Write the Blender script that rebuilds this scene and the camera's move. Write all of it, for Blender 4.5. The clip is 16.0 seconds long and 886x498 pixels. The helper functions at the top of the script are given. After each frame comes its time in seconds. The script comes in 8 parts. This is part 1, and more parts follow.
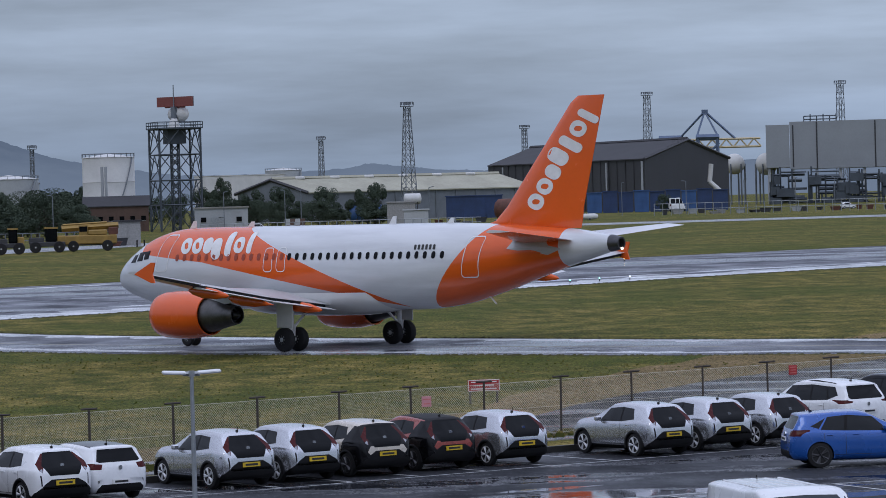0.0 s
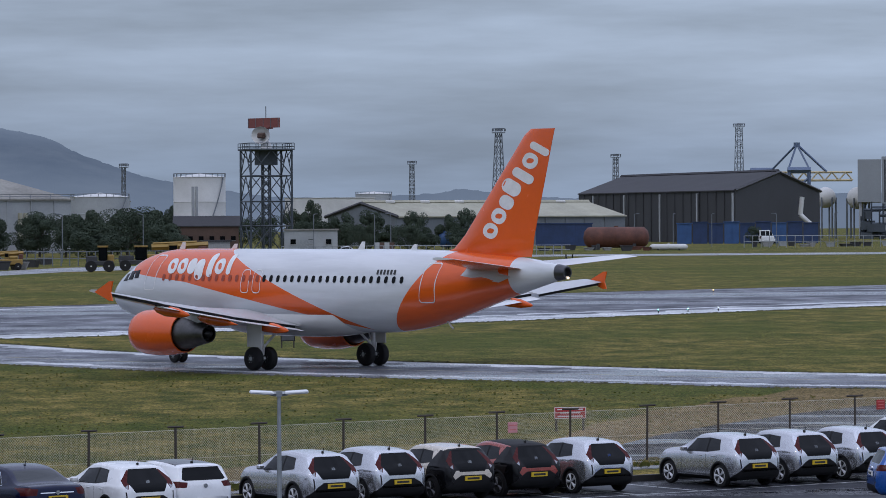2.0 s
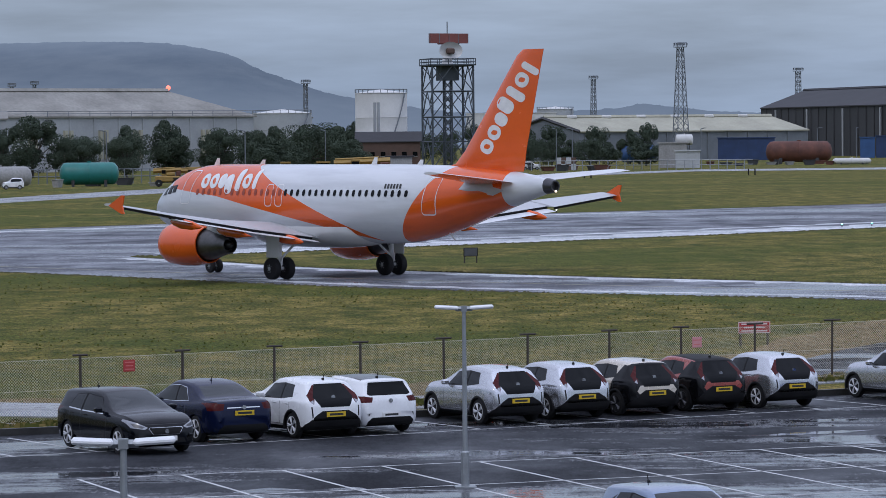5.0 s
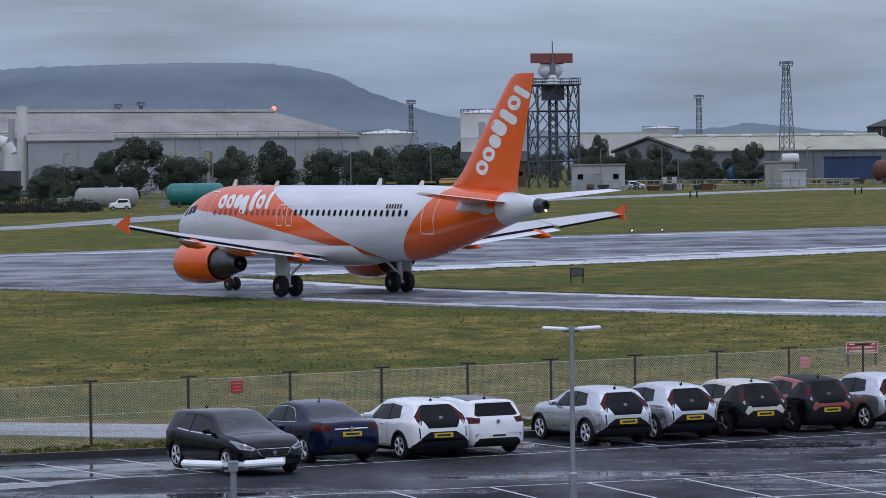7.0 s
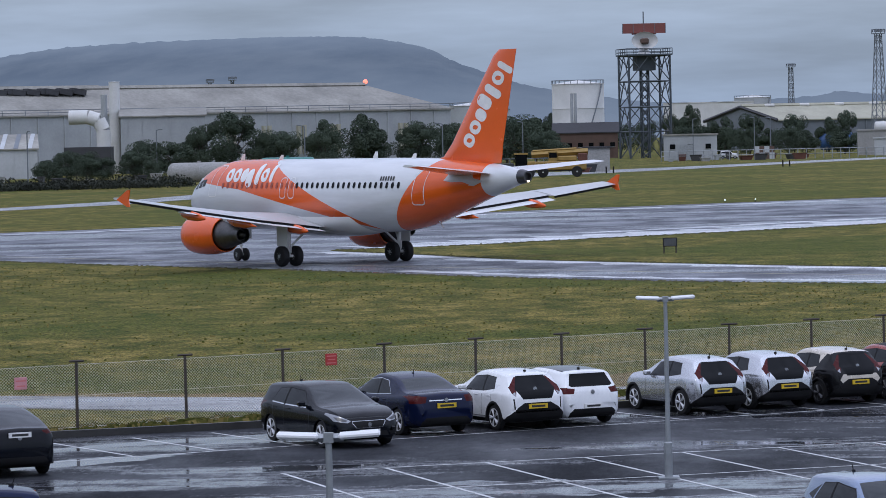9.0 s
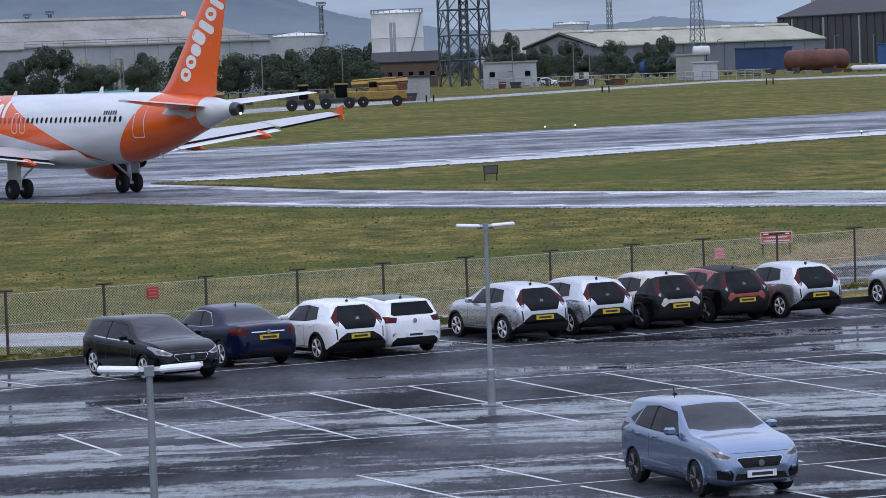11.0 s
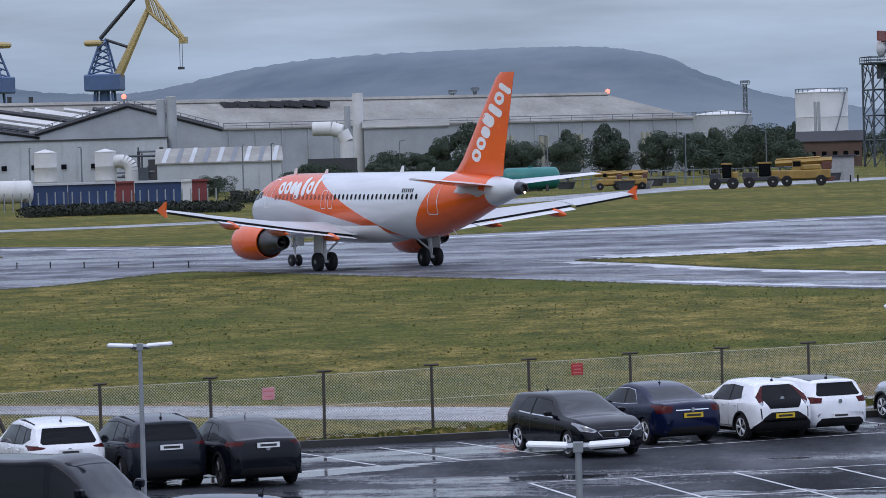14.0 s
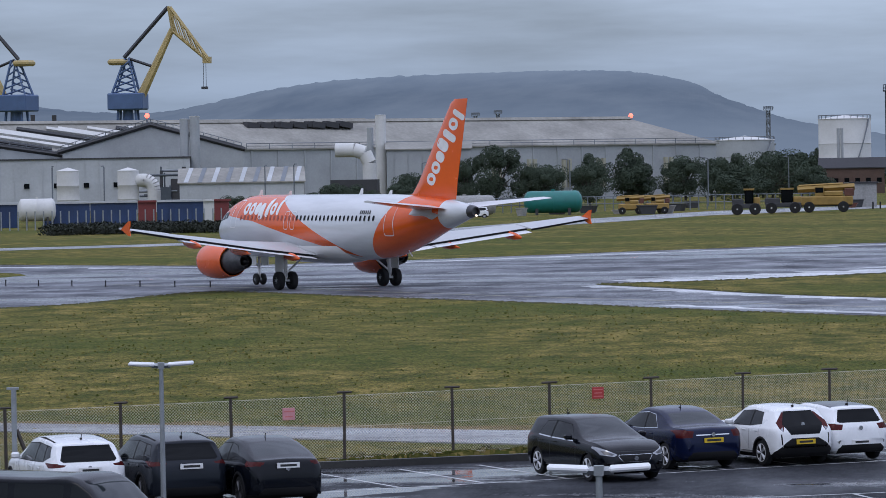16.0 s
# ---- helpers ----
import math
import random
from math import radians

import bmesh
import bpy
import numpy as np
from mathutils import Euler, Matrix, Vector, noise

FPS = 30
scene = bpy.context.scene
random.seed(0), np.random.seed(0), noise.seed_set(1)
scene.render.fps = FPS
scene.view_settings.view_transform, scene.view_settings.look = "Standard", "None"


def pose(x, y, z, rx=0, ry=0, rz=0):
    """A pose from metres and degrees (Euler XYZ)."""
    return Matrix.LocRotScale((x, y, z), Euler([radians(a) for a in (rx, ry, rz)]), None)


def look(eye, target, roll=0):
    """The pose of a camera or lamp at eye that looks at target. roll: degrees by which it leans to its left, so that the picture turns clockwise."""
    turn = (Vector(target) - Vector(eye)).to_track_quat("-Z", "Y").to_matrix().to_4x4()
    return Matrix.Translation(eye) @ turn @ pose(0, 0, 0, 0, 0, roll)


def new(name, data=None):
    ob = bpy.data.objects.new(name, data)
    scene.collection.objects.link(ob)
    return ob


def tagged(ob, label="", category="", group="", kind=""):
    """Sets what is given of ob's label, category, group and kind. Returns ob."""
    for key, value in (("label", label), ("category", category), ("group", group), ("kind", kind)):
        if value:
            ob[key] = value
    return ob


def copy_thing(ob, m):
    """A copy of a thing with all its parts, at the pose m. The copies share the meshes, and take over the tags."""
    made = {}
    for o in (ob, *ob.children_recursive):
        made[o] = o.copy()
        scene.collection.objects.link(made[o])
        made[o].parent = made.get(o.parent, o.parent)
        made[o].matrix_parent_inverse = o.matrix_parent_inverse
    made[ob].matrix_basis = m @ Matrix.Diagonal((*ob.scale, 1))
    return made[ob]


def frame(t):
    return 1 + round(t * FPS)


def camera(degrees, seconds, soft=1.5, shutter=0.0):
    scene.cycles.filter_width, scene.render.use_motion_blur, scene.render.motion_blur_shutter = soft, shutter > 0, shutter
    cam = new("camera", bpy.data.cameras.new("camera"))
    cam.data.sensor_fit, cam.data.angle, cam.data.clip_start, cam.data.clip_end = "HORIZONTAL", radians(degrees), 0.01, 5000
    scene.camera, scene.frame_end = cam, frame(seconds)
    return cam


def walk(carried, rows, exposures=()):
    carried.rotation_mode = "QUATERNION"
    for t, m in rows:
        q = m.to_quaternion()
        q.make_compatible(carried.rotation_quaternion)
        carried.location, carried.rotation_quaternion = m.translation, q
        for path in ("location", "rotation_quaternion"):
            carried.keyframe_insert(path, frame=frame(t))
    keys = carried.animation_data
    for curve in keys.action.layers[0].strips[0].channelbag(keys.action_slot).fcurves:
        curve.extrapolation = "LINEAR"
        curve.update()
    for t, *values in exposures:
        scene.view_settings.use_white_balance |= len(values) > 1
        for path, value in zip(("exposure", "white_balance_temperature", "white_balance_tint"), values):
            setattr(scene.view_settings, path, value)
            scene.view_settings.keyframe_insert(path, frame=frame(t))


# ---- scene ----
# camera: time, place, pan to the right, tilt down, roll
PATH = [
    (0.0, 0.115, -0.007, 7.434, 4.286, 0.862, -1.579),
    (0.5, 0.091, -0.005, 7.428, 3.893, 0.957, -1.465),
    (1.0, 0.098, -0.004, 7.428, 3.55, 0.899, -1.213),
    (1.5, 0.102, -0.004, 7.414, 3.211, 0.395, -1.122),
    (2.0, 0.084, -0.003, 7.407, 2.908, 0.431, -0.306),
    (2.5, 0.041, -0.001, 7.392, 2.132, 0.53, -0.02),
    (3.0, 0.071, -0.001, 7.401, 1.456, 0.952, -0.287),
    (3.5, 0.077, -0.0, 7.41, 1.149, 1.257, -0.529),
    (4.0, 0.069, 0.0, 7.411, 0.69, 1.428, -0.534),
    (4.2, 0.048, 0.0, 7.385, 0.524, 1.513, -0.556),
    (6.3, 0.015, 0.0, 7.436, -0.595, 1.799, -0.469),
    (6.5, 0.015, 0.0, 7.425, -0.777, 1.685, -0.518),
    (7.0, -0.018, -0.001, 7.43, -1.576, 1.407, -0.697),
    (7.5, -0.018, -0.001, 7.421, -1.873, 1.283, -0.653),
    (8.0, -0.022, -0.001, 7.424, -2.319, 1.472, -0.773),
    (8.2, -0.034, -0.002, 7.418, -2.548, 1.516, -0.762),
    (10.3, -0.002, -0.0, 7.406, -3.246, 2.625, -2.16),
    (10.5, -0.003, -0.0, 7.41, -2.419, 2.757, -2.169),
    (11.0, 0.024, 0.001, 7.403, -0.292, 2.992, -2.153),
    (11.5, 0.017, 0.0, 7.401, 0.254, 3.204, -2.139),
    (12.0, 0.031, 0.0, 7.401, 0.328, 3.422, -2.33),
    (12.5, -0.076, -0.005, 7.426, -3.142, 3.096, -2.406),
    (13.0, -0.087, -0.01, 7.429, -5.599, 2.786, -2.226),
    (13.5, -0.104, -0.014, 7.411, -6.478, 2.445, -1.869),
    (14.0, -0.096, -0.013, 7.403, -6.811, 1.565, -1.624),
    (14.5, -0.095, -0.013, 7.398, -6.617, 1.289, -1.337),
    (15.0, -0.109, -0.015, 7.392, -6.705, 1.312, -1.13),
    (15.5, -0.115, -0.016, 7.393, -6.949, 1.238, -1.012),
    (16.0, -0.114, -0.016, 7.396, -7.137, 1.208, -1.007),
]
cam = camera(13.754, 16.0, soft=0.8)


def eye_pose(x, y, z, pan, tilt, roll):
    return pose(x, y, z, 90 - tilt, 0, -pan) @ pose(0, 0, 0, 0, 0, roll)


walk(cam, [(r[0], eye_pose(*r[1:])) for r in PATH], exposures=[(t, stops, 6340, 10) for t, stops in [(0, -0.13), (2, -0.12), (3.3, -0.10), (3.7, -0.02), (4.0, 0.07), (4.4, 0.06), (6.5, 0.0), (8.2, 0.0), (10.3, 0.45), (11.0, 0.29), (12.0, 0.29), (13.0, 0.43), (13.5, 0.43), (14.2, 0.2), (15, 0.11), (16, 0.11)]])

# ---- light: an overcast sky, bright overhead, and a weak wide sun behind it ----
world = bpy.data.worlds.new("overcast_sky")
scene.world = world
world.use_nodes = True
wn, wl = world.node_tree.nodes, world.node_tree.links
wn.clear()
w_out = wn.new("ShaderNodeOutputWorld")
w_bg = wn.new("ShaderNodeBackground")
w_tc = wn.new("ShaderNodeTexCoord")
w_sep = wn.new("ShaderNodeSeparateXYZ")
wl.new(w_tc.outputs["Generated"], w_sep.inputs[0])
w_sky = wn.new("ShaderNodeTexSky")
w_sky.sky_type = "NISHITA"
w_sky.sun_disc = False
w_sky.sun_elevation, w_sky.sun_rotation = radians(42), radians(200)
w_ramp = wn.new("ShaderNodeValToRGB")
e = w_ramp.color_ramp.elements
e[0].position, e[0].color = 0.0, (0.222, 0.290, 0.415, 1)
e[1].position, e[1].color = 1.0, (0.945, 1.02, 1.35, 1)
for p, c in ((0.018, (0.222, 0.286, 0.405, 1)), (0.042, (0.285, 0.348, 0.465, 1)), (0.10, (0.345, 0.405, 0.525, 1)), (0.35, (0.585, 0.645, 0.86, 1))):
    q = e.new(p)
    q.color = c
wl.new(w_sep.outputs["Z"], w_ramp.inputs[0])
w_map = wn.new("ShaderNodeMapping")
w_map.inputs["Scale"].default_value = (8, 8, 60)
wl.new(w_tc.outputs["Generated"], w_map.inputs[0])
w_noise = wn.new("ShaderNodeTexNoise")
w_noise.inputs["Scale"].default_value = 1.0
w_noise.inputs["Detail"].default_value = 6
w_noise.inputs["Roughness"].default_value = 0.55
wl.new(w_map.outputs[0], w_noise.inputs["Vector"])
w_cr = wn.new("ShaderNodeMapRange")
w_cr.inputs["From Min"].default_value, w_cr.inputs["From Max"].default_value = 0.33, 0.67
w_cr.inputs["To Min"].default_value, w_cr.inputs["To Max"].default_value = 0.76, 1.24
wl.new(w_noise.outputs[0], w_cr.inputs["Value"])
w_mul = wn.new("ShaderNodeMix")
w_mul.data_type, w_mul.blend_type = "RGBA", "MULTIPLY"
w_mul.inputs["Factor"].default_value = 1.0
wl.new(w_ramp.outputs[0], w_mul.inputs["A"])
wl.new(w_cr.outputs[0], w_mul.inputs["B"])
w_add = wn.new("ShaderNodeMix")
w_add.data_type, w_add.blend_type = "RGBA", "ADD"
w_add.inputs["Factor"].default_value = 0.01
wl.new(w_mul.outputs["Result"], w_add.inputs["A"])
wl.new(w_sky.outputs[0], w_add.inputs["B"])
w_east = wn.new("ShaderNodeMapRange")
w_east.inputs["From Min"].default_value, w_east.inputs["From Max"].default_value = -0.24, 0.2
w_east.inputs["To Min"].default_value, w_east.inputs["To Max"].default_value = 0.90, 1.16
wl.new(w_sep.outputs["X"], w_east.inputs["Value"])
w_tilt = wn.new("ShaderNodeMix")
w_tilt.data_type, w_tilt.blend_type = "RGBA", "MULTIPLY"
w_tilt.inputs["Factor"].default_value = 1.0
wl.new(w_add.outputs["Result"], w_tilt.inputs["A"])
wl.new(w_east.outputs[0], w_tilt.inputs["B"])
wl.new(w_tilt.outputs["Result"], w_bg.inputs["Color"])
w_bg.inputs["Strength"].default_value = 1.0
wl.new(w_bg.outputs[0], w_out.inputs["Surface"])

sun = new("sun", bpy.data.lights.new("sun", "SUN"))
sun.data.energy, sun.data.angle, sun.data.color = 0.5, radians(25), (1, 0.97, 0.93)
sun.matrix_world = look((-30, -60, 80), (0, 0, 0))

# ---- materials ----


def material(name):
    m = bpy.data.materials.new(name)
    m.use_nodes = True
    n, l = m.node_tree.nodes, m.node_tree.links
    return m, n, l, n["Principled BSDF"]


def coords(n, l, scale=(1, 1, 1), space="Object"):
    tc, mp = n.new("ShaderNodeTexCoord"), n.new("ShaderNodeMapping")
    mp.inputs["Scale"].default_value = scale
    l.new(tc.outputs[space], mp.inputs[0])
    return mp.outputs[0]


def noise_tex(n, l, vec, scale, detail=4, rough=0.6):
    t = n.new("ShaderNodeTexNoise")
    t.inputs["Scale"].default_value, t.inputs["Detail"].default_value, t.inputs["Roughness"].default_value = scale, detail, rough
    l.new(vec, t.inputs["Vector"])
    return t.outputs[0]


def ramp(n, l, val, stops):
    r = n.new("ShaderNodeValToRGB")
    el = r.color_ramp.elements
    while len(el) < len(stops):
        el.new(0.5)
    for q, (p, c) in zip(el, stops):
        q.position, q.color = p, (*c, 1) if len(c) == 3 else c
    l.new(val, r.inputs[0])
    return r.outputs[0]


def mix(n, l, fac, a, b, mode="MIX"):
    m = n.new("ShaderNodeMix")
    m.data_type, m.blend_type = "RGBA", mode
    for sock, v in ((m.inputs["Factor"], fac), (m.inputs["A"], a), (m.inputs["B"], b)):
        if isinstance(v, (int, float)):
            sock.default_value = v
        elif isinstance(v, tuple):
            sock.default_value = (*v, 1)
        else:
            l.new(v, sock)
    return m.outputs["Result"]


def bump(n, l, b, height, strength, dist=0.02):
    k = n.new("ShaderNodeBump")
    k.inputs["Strength"].default_value, k.inputs["Distance"].default_value = strength, dist
    l.new(height, k.inputs["Height"])
    l.new(k.outputs[0], b.inputs["Normal"])


def surface(name, col, rough=0.6, metal=0.0, vary=0.15, scale=3.0, bumps=0.0, coat=0.0, fine=None):
    """A painted, metal or stone surface: colour with stains and grain at two scales."""
    m, n, l, b = material(name)
    v = coords(n, l)
    big = noise_tex(n, l, v, scale, 5)
    small = noise_tex(n, l, v, fine or scale * 14, 3)
    dark = tuple(c * (1 - vary) for c in col)
    lite = tuple(min(1, c * (1 + vary)) for c in col)
    c1 = ramp(n, l, big, [(0.3, dark), (0.7, lite)])
    c2 = ramp(n, l, small, [(0.35, (1 - vary * 0.6,) * 3), (0.65, (1, 1, 1))])
    l.new(mix(n, l, 1.0, c1, c2, "MULTIPLY"), b.inputs["Base Color"])
    r = n.new("ShaderNodeMapRange")
    r.inputs["To Min"].default_value, r.inputs["To Max"].default_value = max(0.02, rough - 0.08), min(1, rough + 0.1)
    l.new(big, r.inputs["Value"])
    l.new(r.outputs[0], b.inputs["Roughness"])
    b.inputs["Metallic"].default_value = metal
    b.inputs["Coat Weight"].default_value = coat
    b.inputs["Coat Roughness"].default_value = 0.06
    if bumps:
        bump(n, l, b, small, bumps)
    return m


def glow(name, col, strength):
    m, n, l, b = material(name)
    b.inputs["Base Color"].default_value = (*col, 1)
    b.inputs["Emission Color"].default_value = (*col, 1)
    b.inputs["Emission Strength"].default_value = strength
    return m


def grass_material():
    m, n, l, b = material("mown_grass")
    v = coords(n, l)
    big = noise_tex(n, l, v, 0.035, 5, 0.6)
    stretch = coords(n, l, (0.42, 0.22, 1))
    band = noise_tex(n, l, stretch, 1.0, 7, 0.72)
    fine = noise_tex(n, l, coords(n, l, (4.0, 1.5, 1)), 1.6, 8, 0.85)
    c = ramp(n, l, band, [(0.34, (0.036, 0.050, 0.009)), (0.43, (0.080, 0.081, 0.019)), (0.52, (0.142, 0.122, 0.032)), (0.63, (0.225, 0.180, 0.060))])
    c = mix(n, l, ramp(n, l, big, [(0.46, (0, 0, 0)), (0.58, (0.7, 0.7, 0.7))]), c, (0.058, 0.078, 0.013))
    mid = noise_tex(n, l, coords(n, l, (1.0, 0.6, 1)), 1.0, 7, 0.75)
    c = mix(n, l, ramp(n, l, mid, [(0.48, (0, 0, 0)), (0.60, (0.7, 0.7, 0.7))]), c, (0.046, 0.062, 0.011))
    c = mix(n, l, 0.9, c, ramp(n, l, fine, [(0.40, (0.16, 0.18, 0.14)), (0.60, (1.85, 1.76, 1.56))]), "MULTIPLY")
    l.new(c, b.inputs["Base Color"])
    b.inputs["Roughness"].default_value = 0.95
    b.inputs["Specular IOR Level"].default_value = 0.1
    bump(n, l, b, fine, 0.7, 0.06)
    return m


def asphalt_material(name, angle, tone, wet, size=(0.09, 0.36), film_rough=0.05):
    """Wet asphalt: dark, with long glossy puddled streaks along the given direction."""
    m, n, l, b = material(name)
    tc, mp = n.new("ShaderNodeTexCoord"), n.new("ShaderNodeMapping")
    mp.inputs["Rotation"].default_value = (0, 0, radians(-angle))
    mp.inputs["Scale"].default_value = (*size, 1)
    l.new(tc.outputs["Object"], mp.inputs[0])
    streak = noise_tex(n, l, mp.outputs[0], 1.0, 6, 0.62)
    v = coords(n, l)
    patch = noise_tex(n, l, coords(n, l, (1, 0.5, 1)), 0.22, 5, 0.6)
    grain = noise_tex(n, l, coords(n, l, (9, 1.6, 1)), 1.0, 6, 0.85)
    c = ramp(n, l, patch, [(0.3, tuple(t * 0.6 for t in tone)), (0.7, tuple(t * 1.5 for t in tone))])
    c = mix(n, l, 0.8, c, ramp(n, l, grain, [(0.33, (0.35,) * 3), (0.68, (1.7,) * 3)]), "MULTIPLY")
    l.new(c, b.inputs["Base Color"])
    mid = noise_tex(n, l, v, 1.6, 5, 0.7)
    wetness = mix(n, l, 0.16, mix(n, l, 0.2, streak, mid), grain)
    mask = ramp(n, l, wetness, [(wet - 0.035, (0, 0, 0)), (wet + 0.035, (1, 1, 1))])
    film = ramp(n, l, patch, [(0.35, (0, 0, 0)), (0.65, (1, 1, 1))])
    rgh = mix(n, l, mask, mix(n, l, film, (0.75, 0.75, 0.75), (0.42, 0.42, 0.42)), (film_rough,) * 3)
    l.new(rgh, b.inputs["Roughness"])
    l.new(mix(n, l, mask, mix(n, l, film, (0.04, 0.04, 0.04), (0.16, 0.16, 0.16)), (0.9, 0.9, 0.9)), b.inputs["Specular IOR Level"])
    b.inputs["IOR"].default_value = 1.38
    k = n.new("ShaderNodeBump")
    inv = mix(n, l, mask, (0.22, 0.22, 0.22), (0.008, 0.008, 0.008))
    l.new(inv, k.inputs["Strength"])
    k.inputs["Distance"].default_value = 0.01
    l.new(grain, k.inputs["Height"])
    l.new(k.outputs[0], b.inputs["Normal"])
    return m


GRASS = grass_material()
CARPARK = asphalt_material("wet_carpark_asphalt", 21, (0.030, 0.032, 0.037), 0.545)
TAXIWAY = asphalt_material("wet_taxiway_asphalt", 12, (0.115, 0.12, 0.135), 0.535, (0.022, 0.075), 0.13)
BAND = asphalt_material("pale_wet_band", 40, (0.46, 0.47, 0.485), 0.52, (0.03, 0.2), 0.15)
PATHWAY = asphalt_material("wet_path_asphalt", 25, (0.21, 0.213, 0.222), 0.50, film_rough=0.22)
POOL = asphalt_material("pooled_wet_asphalt", 21, (0.075, 0.078, 0.086), 0.50, (0.45, 0.9), 0.12)
LINE = surface("worn_white_road_paint", (0.55, 0.56, 0.56), 0.45, vary=0.3, scale=1.5)
KERB = surface("dark_wet_concrete_kerb", (0.032, 0.031, 0.029), 0.5, vary=0.3, scale=1.2, bumps=0.2)
CONCRETE = surface("grey_concrete", (0.30, 0.30, 0.29), 0.8, vary=0.2, bumps=0.2)
JET_WHITE = surface("aircraft_white_paint", (0.66, 0.665, 0.655), 0.22, vary=0.03, scale=0.4, coat=0.4)
ORANGE = surface("aircraft_orange_paint", (0.74, 0.108, 0.010), 0.24, vary=0.05, scale=0.5, coat=0.4)
FLAP_WHITE = surface("flap_pale_grey_paint", (0.66, 0.67, 0.68), 0.3, vary=0.08, scale=0.8)
WING_GREY = surface("wing_light_grey_paint", (0.46, 0.47, 0.48), 0.35, vary=0.08, scale=0.8)
BARE = surface("bare_polished_metal", (0.62, 0.63, 0.65), 0.22, 1.0, vary=0.08)
DARK_METAL = surface("dark_hot_section_metal", (0.10, 0.10, 0.105), 0.38, 0.9, vary=0.2)
BLACK = surface("matt_black_plastic", (0.008, 0.008, 0.009), 0.6, vary=0.2)
BLACK.node_tree.nodes["Principled BSDF"].inputs["Specular IOR Level"].default_value = 0.2
RUBBER = surface("black_tyre_rubber", (0.008, 0.008, 0.009), 0.8, vary=0.2, bumps=0.2)
STEEL = surface("galvanised_steel", (0.34, 0.36, 0.37), 0.45, 0.7, vary=0.15)
RUST = surface("weathered_dark_steel_post", (0.055, 0.045, 0.038), 0.8, vary=0.35)
WIRE = surface("dull_fence_wire", (0.60, 0.57, 0.48), 0.6, 0.1, vary=0.2)
RED = surface("red_sign_enamel", (0.40, 0.03, 0.032), 0.4, vary=0.12)
SIGN_INK = surface("faded_sign_writing", (0.60, 0.17, 0.16), 0.5, vary=0.2)
NOZZLE = surface("dull_heat_stained_metal", (0.13, 0.127, 0.125), 0.42, 0.9, vary=0.25)
PINK = surface("faded_pink_sign", (0.60, 0.27, 0.29), 0.5, vary=0.15)
WHITE = surface("white_enamel", (0.75, 0.75, 0.74), 0.4, vary=0.08)
YELLOW_PLATE = surface("yellow_plate", (0.62, 0.42, 0.02), 0.4, vary=0.05)
INK = surface("black_ink", (0.02, 0.02, 0.02), 0.5, vary=0.05)
RIM = surface("silver_alloy", (0.58, 0.59, 0.61), 0.35, 0.25, vary=0.08)
LENS_RED = surface("red_lamp_lens", (0.062, 0.006, 0.006), 0.25, vary=0.1)
LENS_RED.node_tree.nodes["Principled BSDF"].inputs["Specular IOR Level"].default_value = 0.15
LENS_CLEAR = surface("clear_lamp_lens", (0.30, 0.31, 0.33), 0.1, 0.4, vary=0.1, coat=0.6)
CHROME = surface("chrome_trim", (0.70, 0.71, 0.72), 0.12, 1.0, vary=0.04)
LAMP_PANEL = surface("frosted_lamp_panel", (0.78, 0.79, 0.80), 0.35, vary=0.05)


def glass_material(name, tone, gloss):
    m, n, l, b = material(name)
    b.inputs["Base Color"].default_value = (*tone, 1)
    b.inputs["Roughness"].default_value = 0.06
    b.inputs["IOR"].default_value = 1.5
    b.inputs["Specular IOR Level"].default_value = gloss
    return m


GLASS = glass_material("tinted_car_glass", (0.003, 0.004, 0.005), 0.13)
SCREEN = glass_material("windscreen_glass", (0.012, 0.017, 0.020), 0.3)
SIDE_GLASS = glass_material("side_window_glass", (0.011, 0.013, 0.015), 0.22)


def water_material():
    m, n, l, b = material("standing_rain_water")
    b.inputs["Base Color"].default_value = (0.15, 0.155, 0.165, 1)
    b.inputs["IOR"].default_value = 1.33
    b.inputs["Specular IOR Level"].default_value = 0.8
    v = coords(n, l, (1.2, 0.4, 1))
    t = noise_tex(n, l, v, 2.0, 4, 0.6)
    l.new(ramp(n, l, t, [(0.3, (0.01,) * 3), (0.7, (0.06,) * 3)]), b.inputs["Roughness"])
    bump(n, l, b, t, 0.02, 0.01)
    return m


WATER = water_material()


